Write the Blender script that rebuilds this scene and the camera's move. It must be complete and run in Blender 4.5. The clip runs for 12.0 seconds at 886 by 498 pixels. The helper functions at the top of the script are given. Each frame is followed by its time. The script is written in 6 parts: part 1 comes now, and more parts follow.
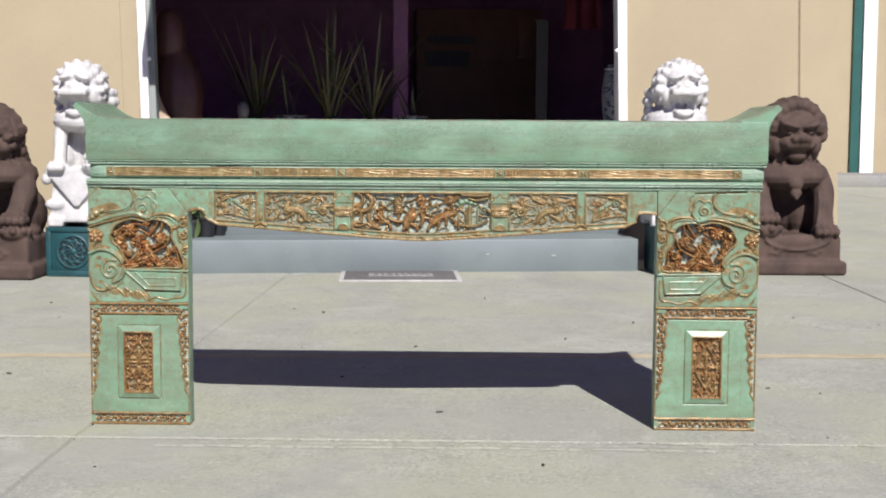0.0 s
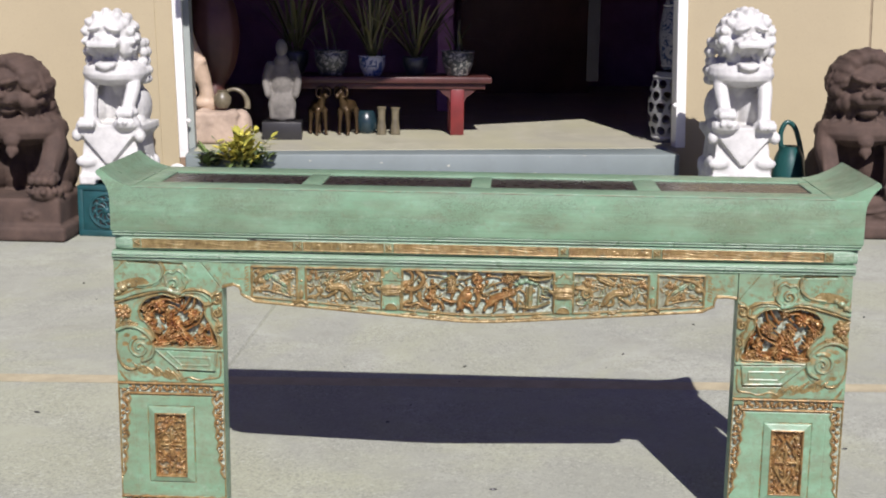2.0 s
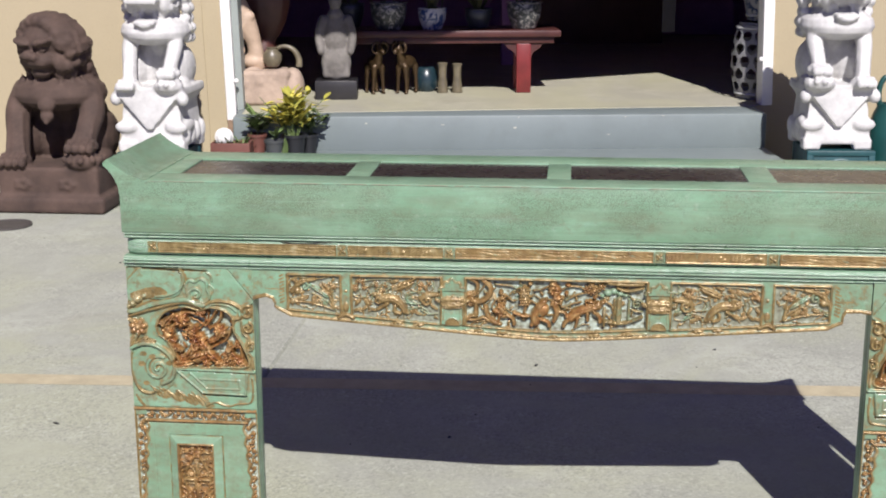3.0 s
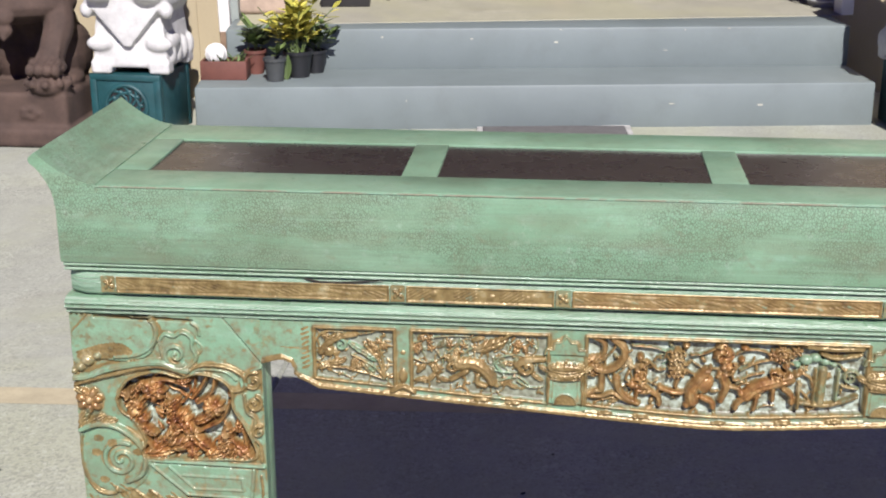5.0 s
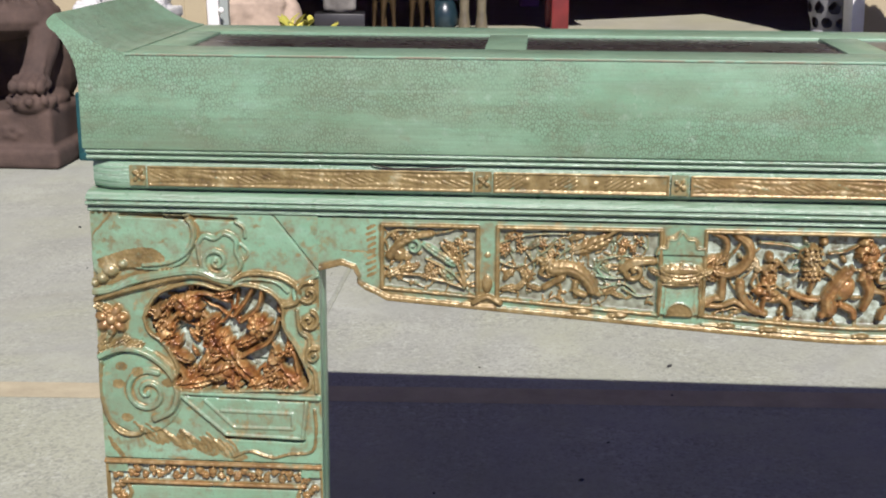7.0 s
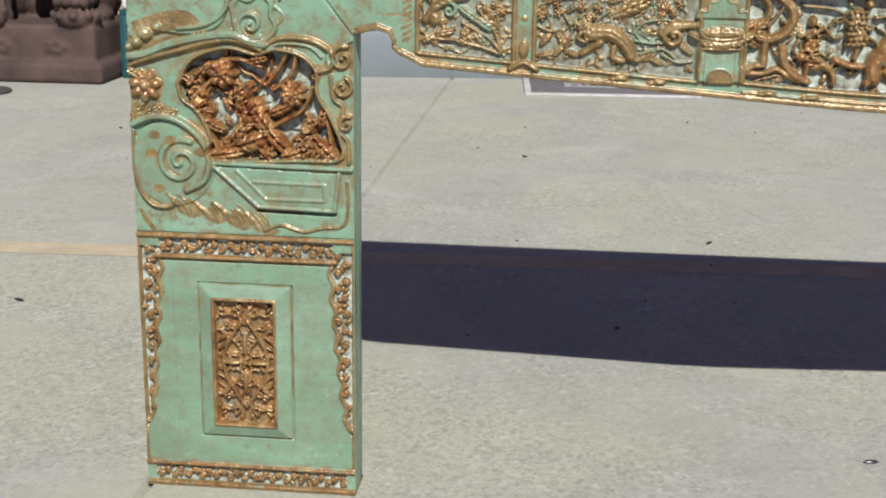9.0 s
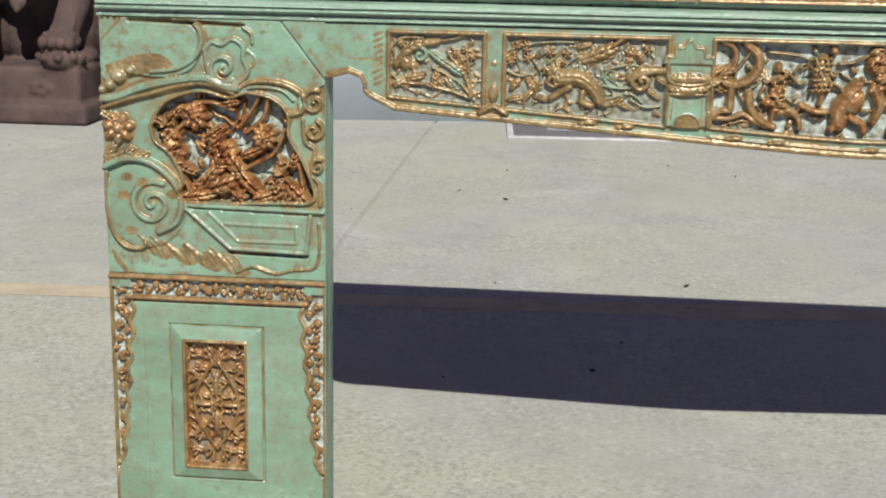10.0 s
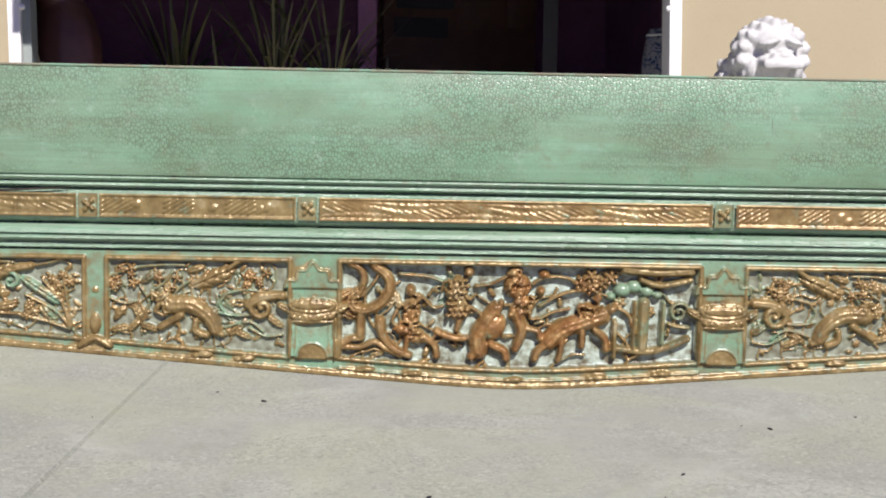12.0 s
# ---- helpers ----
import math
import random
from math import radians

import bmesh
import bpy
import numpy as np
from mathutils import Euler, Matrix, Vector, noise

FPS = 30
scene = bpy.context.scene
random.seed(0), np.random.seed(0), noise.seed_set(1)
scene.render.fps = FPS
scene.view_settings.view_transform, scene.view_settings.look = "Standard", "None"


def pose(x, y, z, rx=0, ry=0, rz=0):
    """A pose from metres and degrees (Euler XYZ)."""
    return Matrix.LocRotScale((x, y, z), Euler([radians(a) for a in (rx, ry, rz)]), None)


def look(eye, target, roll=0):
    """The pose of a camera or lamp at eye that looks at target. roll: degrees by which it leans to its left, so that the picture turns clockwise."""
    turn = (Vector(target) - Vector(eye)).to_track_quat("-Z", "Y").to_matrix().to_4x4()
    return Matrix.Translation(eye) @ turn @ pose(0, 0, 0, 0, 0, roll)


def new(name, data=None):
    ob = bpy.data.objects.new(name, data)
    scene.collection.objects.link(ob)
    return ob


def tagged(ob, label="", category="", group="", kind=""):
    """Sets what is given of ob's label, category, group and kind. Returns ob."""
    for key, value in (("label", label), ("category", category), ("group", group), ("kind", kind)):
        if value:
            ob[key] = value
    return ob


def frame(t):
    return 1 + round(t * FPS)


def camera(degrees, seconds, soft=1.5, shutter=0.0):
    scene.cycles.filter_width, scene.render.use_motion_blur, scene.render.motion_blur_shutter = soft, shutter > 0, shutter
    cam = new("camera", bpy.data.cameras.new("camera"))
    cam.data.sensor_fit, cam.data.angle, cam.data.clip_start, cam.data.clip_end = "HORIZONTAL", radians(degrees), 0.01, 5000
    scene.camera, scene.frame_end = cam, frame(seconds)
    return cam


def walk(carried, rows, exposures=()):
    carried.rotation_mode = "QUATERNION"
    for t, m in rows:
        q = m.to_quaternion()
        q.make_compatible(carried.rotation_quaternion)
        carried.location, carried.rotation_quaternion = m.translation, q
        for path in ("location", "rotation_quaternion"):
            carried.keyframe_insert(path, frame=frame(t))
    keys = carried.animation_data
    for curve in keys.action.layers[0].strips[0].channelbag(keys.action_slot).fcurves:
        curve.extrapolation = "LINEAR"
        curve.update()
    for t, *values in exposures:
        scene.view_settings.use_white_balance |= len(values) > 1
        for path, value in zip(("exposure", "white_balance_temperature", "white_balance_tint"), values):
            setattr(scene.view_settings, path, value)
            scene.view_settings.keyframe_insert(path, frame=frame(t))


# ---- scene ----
cam = camera(37.0, 12.0, 2.0)
PATH = [
    (0, (0.158, -3.713, 0.845), (0.107, -1.722, 0.666), 0.3),
    (0.5, (0.167, -3.719, 0.848), (0.115, -1.727, 0.676), 0.9),
    (0.8, (0.170, -3.681, 0.911), (0.090, -1.706, 0.652), 0.5),
    (1, (0.171, -3.636, 1.012), (0.064, -1.683, 0.597), 0.6),
    (1.2, (0.171, -3.596, 1.146), (0.079, -1.653, 0.668), 1.4),
    (1.5, (0.171, -3.523, 1.325), (0.015, -1.586, 0.854), 2.2),
    (2, (0.092, -3.303, 1.394), (-0.014, -1.345, 0.998), 0.6),
    (2.2, (0.078, -3.197, 1.389), (-0.000, -1.241, 0.963), 0.3),
    (2.5, (0.073, -3.025, 1.381), (-0.017, -1.078, 0.933), 0.3),
    (3, (0.043, -2.738, 1.408), (-0.156, -0.806, 0.932), -0.2),
    (3.2, (0.014, -2.651, 1.428), (-0.141, -0.722, 0.923), -0.3),
    (4.8, (-0.194, -1.805, 1.395), (-0.376, 0.086, 0.771), 0.8),
    (5, (-0.222, -1.736, 1.377), (-0.409, 0.151, 0.742), -0.1),
    (5.2, (-0.271, -1.667, 1.378), (-0.434, 0.224, 0.744), -0.9),
    (5.5, (-0.352, -1.581, 1.381), (-0.454, 0.314, 0.75), -1.7),
    (6, (-0.393, -1.536, 1.308), (-0.525, 0.373, 0.726), -1.4),
    (6.5, (-0.392, -1.539, 1.171), (-0.531, 0.362, 0.565), -1.1),
    (6.7, (-0.392, -1.543, 1.12), (-0.52, 0.369, 0.547), -0.2),
    (8.3, (-0.398, -1.579, 0.828), (-0.578, 0.374, 0.433), 1.1),
    (8.5, (-0.388, -1.584, 0.811), (-0.578, 0.359, 0.373), 0.9),
    (9, (-0.377, -1.597, 0.783), (-0.58, 0.322, 0.257), 0.8),
    (9.5, (-0.376, -1.604, 0.757), (-0.59, 0.297, 0.175), 1.3),
    (10, (-0.354, -1.604, 0.786), (-0.542, 0.332, 0.322), 1.1),
    (10.5, (-0.314, -1.587, 0.818), (-0.437, 0.38, 0.476), 0.7),
    (11, (-0.26, -1.541, 0.83), (-0.316, 0.442, 0.575), 0.6),
    (11.5, (-0.183, -1.459, 0.823), (-0.238, 0.532, 0.647), 0.2),
    (11.7, (-0.151, -1.435, 0.823), (-0.163, 0.556, 0.650), 1.0),
    (12, (-0.104, -1.41, 0.824), (-0.071, 0.58, 0.627), 1.1),
]
walk(cam, [(t, look(eye, target, roll)) for t, eye, target, roll in PATH], [(0.0, 0.45, 5500, 66), (1.0, 0.52, 5500, 66), (1.5, 0.42, 5500, 66), (2.5, 0.46, 5500, 66), (5.0, 0.56, 5500, 66), (6.0, 0.50, 5500, 66), (9.0, 0.36, 5500, 66), (12.0, 0.43, 5500, 66)])

# ---- daylight ----
SUN_TO = Vector((0.285, -1.07, 1.0)).normalized()
world = bpy.data.worlds.new("sky")
scene.world = world
world.use_nodes = True
wn = world.node_tree.nodes
sky = wn.new("ShaderNodeTexSky")
sky.sky_type, sky.sun_disc = "NISHITA", False
sky.air_density, sky.dust_density, sky.ozone_density = 1.0, 0.0, 8.0
sky.sun_elevation = math.asin(SUN_TO.z)
sky.sun_rotation = math.atan2(SUN_TO.x, SUN_TO.y)
wn["Background"].inputs["Strength"].default_value = 0.0220
haze = wn.new("ShaderNodeMix")
haze.data_type, haze.blend_type = "RGBA", "MULTIPLY"
haze.inputs[0].default_value = 1.0
haze.inputs[7].default_value = (1.16, 0.82, 1.26, 1)
world.node_tree.links.new(sky.outputs[0], haze.inputs[6])
world.node_tree.links.new(haze.outputs[2], wn["Background"].inputs["Color"])
sun = new("sun", bpy.data.lights.new("sun", "SUN"))
sun.data.energy, sun.data.angle, sun.data.color = 5.2, radians(0.55), (0.875, 1.0, 0.565)
sun.matrix_world = look(SUN_TO * 30, (0, 0, 0))
scene.view_settings.exposure = 0.0


# ---- materials ----
def ramp(nt, stops, fac):
    r = nt.nodes.new("ShaderNodeValToRGB")
    el = r.color_ramp.elements
    while len(el) < len(stops):
        el.new(0.5)
    for e, (p, c) in zip(el, stops):
        e.position, e.color = p, (*c, 1) if len(c) == 3 else c
    nt.links.new(fac, r.inputs[0])
    return r.outputs[0]


def grey(a):
    return (a, a, a)


class Mat:
    """A small builder of node materials on object coordinates."""

    def __init__(self, name, rough=0.6, metal=0.0, spec=0.5):
        self.m = bpy.data.materials.new(name)
        self.m.use_nodes = True
        self.nt = self.m.node_tree
        self.b = self.nt.nodes["Principled BSDF"]
        self.b.inputs["Roughness"].default_value = rough
        self.b.inputs["Metallic"].default_value = metal
        self.b.inputs["Specular IOR Level"].default_value = spec
        self.co = self.nt.nodes.new("ShaderNodeTexCoord").outputs["Object"]
        self.bump_in = None

    def link(self, a, b):
        self.nt.links.new(a, b)

    def scaled(self, s):
        mp = self.nt.nodes.new("ShaderNodeMapping")
        mp.inputs["Scale"].default_value = s if isinstance(s, tuple) else (s, s, s)
        self.link(self.co, mp.inputs[0])
        return mp.outputs[0]

    def noise(self, scale, detail=4, rough=0.55, stretch=(1, 1, 1), warp=0.0):
        n = self.nt.nodes.new("ShaderNodeTexNoise")
        n.inputs["Scale"].default_value, n.inputs["Detail"].default_value, n.inputs["Roughness"].default_value = scale, detail, rough
        n.inputs["Distortion"].default_value = warp
        self.link(self.scaled(stretch), n.inputs["Vector"])
        return n.outputs["Fac"]

    def voronoi(self, scale, feature="F1", stretch=(1, 1, 1), out="Distance"):
        v = self.nt.nodes.new("ShaderNodeTexVoronoi")
        v.feature = feature
        v.inputs["Scale"].default_value = scale
        self.link(self.scaled(stretch), v.inputs["Vector"])
        return v.outputs[out]

    def mix(self, fac, a, b, mode="MIX"):
        n = self.nt.nodes.new("ShaderNodeMix")
        n.data_type, n.blend_type = "RGBA", mode
        for sock, val in ((n.inputs[0], fac), (n.inputs[6], a), (n.inputs[7], b)):
            if isinstance(val, (int, float)):
                sock.default_value = val
            elif isinstance(val, tuple):
                sock.default_value = (*val, 1)
            else:
                self.link(val, sock)
        return n.outputs[2]

    def math(self, op, a, b=0.0):
        n = self.nt.nodes.new("ShaderNodeMath")
        n.operation = op
        for sock, val in ((n.inputs[0], a), (n.inputs[1], b)):
            if isinstance(val, (int, float)):
                sock.default_value = val
            else:
                self.link(val, sock)
        return n.outputs[0]

    def ramp(self, fac, *stops):
        return ramp(self.nt, [(p, grey(c) if isinstance(c, (int, float)) else c) for p, c in stops], fac)

    def attr(self, name):
        n = self.nt.nodes.new("ShaderNodeAttribute")
        n.attribute_name = name
        return n.outputs["Fac"]

    def island(self):
        return self.nt.nodes.new("ShaderNodeNewGeometry").outputs["Random Per Island"]

    def rand(self):
        return self.nt.nodes.new("ShaderNodeObjectInfo").outputs["Random"]

    def color(self, c):
        if isinstance(c, tuple):
            self.b.inputs["Base Color"].default_value = (*c, 1)
        else:
            self.link(c, self.b.inputs["Base Color"])
        return self

    def rough(self, f):
        self.link(f, self.b.inputs["Roughness"])
        return self

    def metal(self, f):
        self.link(f, self.b.inputs["Metallic"])
        return self

    def bump(self, h, strength=0.3, dist=0.002):
        n = self.nt.nodes.new("ShaderNodeBump")
        n.inputs["Strength"].default_value, n.inputs["Distance"].default_value = strength, dist
        self.link(h, n.inputs["Height"])
        if self.bump_in is not None:
            self.link(self.bump_in, n.inputs["Normal"])
        self.bump_in = n.outputs[0]
        self.link(self.bump_in, self.b.inputs["Normal"])
        return self


GREEN, GREEN_D, GREEN_L = (0.141, 0.275, 0.166), (0.118, 0.192, 0.112), (0.196, 0.345, 0.224)
BARE = (0.16, 0.12, 0.065)


def aged_green(name, crackle=0.0, gilt=False, stain=1.0, gloss=0.0):
    """Old jade-green lacquer paint: streaks, stains, fine crackle, and gilding where the carver's mask says so."""
    k = Mat(name, rough=0.34, spec=0.9 if gloss else 0.5)
    c = k.ramp(k.noise(5, 6, 0.6, (1, 1, 2.5)), (0.28, GREEN_D), (0.45, GREEN), (0.72, GREEN_L))
    c = k.mix(k.ramp(k.noise(2.2, 5, 0.65, (1.0, 1.0, 7.0), 0.4), (0.44, 0.0), (0.70, 0.50 * stain)), c, (0.150, 0.180, 0.110))
    c = k.mix(k.ramp(k.noise(14, 5, 0.7, (1.0, 1.0, 3.0)), (0.55, 0.0), (0.78, 0.45)), c, (0.22, 0.37, 0.285))
    c = k.mix(k.ramp(k.noise(8, 6, 0.75, (1.0, 1.0, 1.6), 0.5), (0.52, 0.0), (0.72, 0.36 * stain)), c, (0.150, 0.165, 0.095))
    c = k.mix(k.ramp(k.noise(34, 5, 0.75), (0.58, 0.0), (0.72, 0.40 * stain)), c, (0.30, 0.40, 0.31))
    c = k.mix(k.ramp(k.noise(60, 4, 0.7), (0.58, 0.0), (0.72, 0.35 if crackle else 0.60)), c, BARE)
    if gloss:
        c = k.mix(k.ramp(k.noise(7, 5, 0.75, (0.5, 1.0, 34.0)), (0.54, 0.0), (0.64, 0.45)), c, (0.125, 0.135, 0.085))
        c = k.mix(k.ramp(k.noise(9, 5, 0.75, (0.4, 1.0, 50.0)), (0.46, 0.0), (0.62, 0.75)), c, (0.32, 0.41, 0.31))
    pit = k.noise(260, 3, 0.6)
    c = k.mix(k.ramp(pit, (0.58, 0.0), (0.72, 0.25 if crackle else 0.45)), c, (0.09, 0.12, 0.07))
    if crackle:
        edge = k.voronoi(235, "DISTANCE_TO_EDGE", (1.25, 1.0, 0.85))
        lines = k.ramp(edge, (0.0, 1.0), (0.20, 0.0))
        where = k.ramp(k.noise(4.5, 4, 0.65, (1, 1, 2.2)), (0.42, 0.10), (0.56, 1.0))
        cr = k.math("MULTIPLY", lines, where)
        c = k.mix(k.math("MULTIPLY", cr, 0.80 * crackle), c, (0.085, 0.105, 0.06))
        k.bump(k.math("MULTIPLY", cr, -1.0), 0.25, 0.0007)
        dash = k.ramp(k.noise(22, 3, 0.6, (1.0, 1.0, 7.0)), (0.71, 0.0), (0.78, 0.5))
        c = k.mix(dash, c, (0.09, 0.08, 0.045))
        scratch = k.ramp(k.noise(5, 5, 0.7, (0.8, 1.0, 9.0), 0.3), (0.54, 0.0), (0.72, 0.45))
        c = k.mix(k.math("MULTIPLY", scratch, 0.7), c, (0.15, 0.165, 0.105))
        streak = k.ramp(k.noise(7, 6, 0.75, (0.35, 1.0, 16.0)), (0.50, 0.0), (0.66, 0.40))
        c = k.mix(streak, c, (0.115, 0.165, 0.105))
        pale = k.ramp(k.noise(9, 6, 0.75, (0.30, 1.0, 22.0)), (0.54, 0.0), (0.70, 0.40))
        c = k.mix(pale, c, (0.20, 0.345, 0.24))
        crack = k.ramp(k.noise(16, 3, 0.6, (7.0, 1.0, 0.8)), (0.71, 0.0), (0.75, 0.55))
        c = k.mix(crack, c, (0.085, 0.085, 0.05))
    if gilt:
        g = k.attr("gilt")
        gold = k.ramp(k.noise(42, 4, 0.6), (0.28, (0.080, 0.050, 0.018)), (0.42, (0.175, 0.120, 0.040)), (0.58, (0.255, 0.185, 0.068)), (0.76, (0.42, 0.36, 0.20)))
        red = k.ramp(k.noise(60, 4, 0.65), (0.28, (0.070, 0.019, 0.007)), (0.42, (0.190, 0.070, 0.016)), (0.58, (0.320, 0.150, 0.036)), (0.74, (0.60, 0.42, 0.18)))
        gold = k.mix(k.math("MULTIPLY", k.attr("ruddy"), k.ramp(k.noise(26, 4, 0.6), (0.40, 0.45), (0.56, 1.0))), gold, red)
        wear = k.math("MULTIPLY", g, k.ramp(k.noise(75, 5, 0.75), (0.28, 0.45), (0.52, 1.0)))
        wear = k.math("MULTIPLY", wear, k.ramp(k.noise(21, 5, 0.7), (0.36, 0.55), (0.54, 1.0)))
        wear = k.ramp(wear, (0.24, 0.0), (0.56, 1.0))
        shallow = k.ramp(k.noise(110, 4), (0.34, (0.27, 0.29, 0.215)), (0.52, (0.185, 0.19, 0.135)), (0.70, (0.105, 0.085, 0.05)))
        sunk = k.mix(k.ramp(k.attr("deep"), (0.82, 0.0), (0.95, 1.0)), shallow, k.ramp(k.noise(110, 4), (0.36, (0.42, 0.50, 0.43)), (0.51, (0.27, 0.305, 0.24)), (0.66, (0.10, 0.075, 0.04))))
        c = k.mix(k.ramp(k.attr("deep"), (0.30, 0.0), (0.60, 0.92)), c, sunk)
        # brown blotches, denser where the gilt mask is strong, recesses included
        brown_tone = k.math("MULTIPLY", k.ramp(g, (0.05, 0.25), (0.40, 1.0)), k.ramp(k.noise(38, 5, 0.7), (0.42, 0.0), (0.60, 0.75)))
        c = k.mix(brown_tone, c, (0.150, 0.120, 0.060))
        c = k.mix(wear, c, gold)
        k.metal(k.math("MULTIPLY", wear, 0.28))
    k.color(c)
    k.rough(k.ramp(k.noise(30, 5, 0.65), (0.3, (0.27 if gilt else 0.27) - gloss * 0.4), (0.7, (0.42 if gilt else 0.48) - gloss)))
    k.bump(k.noise(40, 5, 0.65), 0.25, 0.0015)
    k.bump(pit, 0.10, 0.0005)
    if gloss:
        k.bump(k.noise(34, 5, 0.75, (0.30, 1.0, 3.0)), 1.0, 0.006)
        k.bump(k.noise(120, 4, 0.7), 0.6, 0.0015)
    return k.m


M_BOARD = aged_green("crackled_green_paint", 1.0, stain=1.3)
M_GREEN = aged_green("worn_green_paint", 0.0, stain=1.4)
M_SHINY = aged_green("rubbed_green_moulding", 0.0, stain=1.0, gloss=0.09)
M_TOP = aged_green("top_green_paint", 0.4, stain=0.3)
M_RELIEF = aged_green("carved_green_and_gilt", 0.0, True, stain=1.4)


def make_gold():
    k = Mat("worn_gilding", 0.45, 0.25)
    c = k.ramp(k.noise(50, 5, 0.7), (0.28, (0.08, 0.050, 0.018)), (0.42, (0.16, 0.108, 0.036)), (0.60, (0.23, 0.165, 0.060)), (0.78, (0.36, 0.30, 0.16)))
    k.color(c).bump(k.noise(160, 4), 0.25, 0.001)
    return k.m


M_GOLD = make_gold()


def make_inset():
    k = Mat("dark_lacquered_panel", 0.3)
    c = k.ramp(k.noise(9, 6, 0.6, (1, 6, 1)), (0.3, (0.017, 0.011, 0.012)), (0.7, (0.026, 0.017, 0.017)))
    k.color(c).rough(k.ramp(k.noise(25, 4), (0.3, 0.24), (0.7, 0.32))).bump(k.noise(80, 3, 0.5, (1, 5, 1)), 0.03, 0.001)
    return k.m


M_INSET = make_inset()


def make_concrete(name, light, dark, speck=1.0, rough=0.85):
    k = Mat(name, rough)
    c = k.ramp(k.noise(0.9, 6, 0.62, warp=0.5), (0.30, dark), (0.52, light), (0.75, tuple(min(1, a * 1.10) for a in light)))
    c = k.mix(k.ramp(k.noise(4.5, 6, 0.7), (0.48, 0.0), (0.75, 0.5)), c, tuple(a * 0.76 for a in light))
    c = k.mix(k.ramp(k.noise(2.1, 5, 0.6, warp=1.0), (0.50, 0.0), (0.66, 0.60)), c, tuple(min(1, a * 1.24) for a in light))
    c = k.mix(k.ramp(k.noise(1.4, 4, 0.6, (1.5, 0.6, 1.0), 0.8), (0.52, 0.0), (0.68, 0.60)), c, tuple(a * 0.74 for a in light))
    c = k.mix(k.ramp(k.noise(9, 5, 0.65), (0.38, 0.65), (0.56, 0.0)), c, tuple(a * 0.82 for a in light))
    c = k.mix(k.ramp(k.noise(1.1, 5, 0.65, warp=0.6), (0.44, 0.0), (0.60, 0.60)), c, (light[0] * 1.02, light[1] * 1.03, light[2] * 0.82))
    c = k.mix(k.ramp(k.noise(2.6, 6, 0.7, (1.0, 0.7, 1.0), 0.5), (0.60, 0.0), (0.74, 0.5)), c, (light[0] * 0.72, light[1] * 0.68, light[2] * 0.62))
    grain = k.voronoi(190, "F1", out="Color")
    worn = k.ramp(k.noise(1.7, 5, 0.65, (1.0, 1.3, 1.0), 0.4), (0.40, 0.25), (0.58, 1.0))

    def bare(f):
        return k.math("MULTIPLY", worn, f)

    c = k.mix(bare(k.ramp(grain, (0.22, 0.50 * speck), (0.30, 0.0))), c, tuple(a * 0.42 for a in light))
    c = k.mix(bare(k.ramp(grain, (0.66, 0.0), (0.76, 0.35 * speck))), c, tuple(min(1, a * 1.40) for a in light))
    stone = k.voronoi(95, "F1", out="Color")
    c = k.mix(bare(k.ramp(stone, (0.14, 0.50 * speck), (0.20, 0.0))), c, tuple(a * 0.50 for a in light))
    c = k.mix(bare(k.ramp(stone, (0.80, 0.0), (0.86, 0.45 * speck))), c, tuple(min(1, a * 1.50) for a in light))
    c = k.mix(bare(k.ramp(k.noise(75, 5, 0.75), (0.36, 0.75 * speck), (0.50, 0.0))), c, tuple(a * 0.62 for a in light))
    c = k.mix(k.ramp(k.noise(38, 3, 0.6), (0.715, 0.0), (0.74, 0.6 * speck)), c, tuple(a * 0.30 for a in light))
    k.color(c).bump(grain, 0.35, 0.0018).bump(k.noise(75, 5, 0.7), 0.4, 0.0025).bump(k.noise(7, 4), 0.15, 0.004)
    return k.m


M_GROUND = make_concrete("driveway_concrete", (0.332, 0.344, 0.284), (0.281, 0.291, 0.236), 0.75)
M_FLOOR = make_concrete("shop_floor_concrete", (0.37, 0.355, 0.275), (0.29, 0.27, 0.20), 0.3, 0.6)
M_MORTAR = make_concrete("pale_mortar", (0.43, 0.43, 0.365), (0.34, 0.34, 0.28), 0.75)
M_KERB = make_concrete("kerb_concrete", (0.26, 0.26, 0.25), (0.20, 0.20, 0.19), 0.5)


def make_plain(name, c, rough=0.6, var=0.18, scale=3.0, metal=0.0, bump=0.2, fine=40):
    k = Mat(name, rough, metal)
    lo, hi = tuple(a * (1 - var) for a in c), tuple(min(1, a * (1 + var)) for a in c)
    col = k.ramp(k.noise(scale, 6, 0.65), (0.3, lo), (0.7, hi))
    col = k.mix(k.ramp(k.noise(fine, 4, 0.7), (0.55, 0.0), (0.75, 0.35)), col, tuple(a * 0.6 for a in c))
    k.color(col).bump(k.noise(fine * 1.5, 4, 0.65), bump, 0.002)
    return k.m


def make_steps():
    k = Mat("grey_blue_step_paint", 0.55)
    c = k.ramp(k.noise(2.5, 6, 0.6), (0.3, (0.134, 0.164, 0.162)), (0.7, (0.162, 0.197, 0.196)))
    c = k.mix(k.ramp(k.noise(6, 5, 0.7), (0.52, 0.0), (0.75, 0.4)), c, (0.118, 0.136, 0.132))
    c = k.mix(k.ramp(k.noise(11, 6, 0.8), (0.70, 0.0), (0.735, 0.8)), c, (0.45, 0.45, 0.43))
    k.color(c).bump(k.noise(60, 4), 0.2, 0.002)
    return k.m


M_STEP = make_steps()


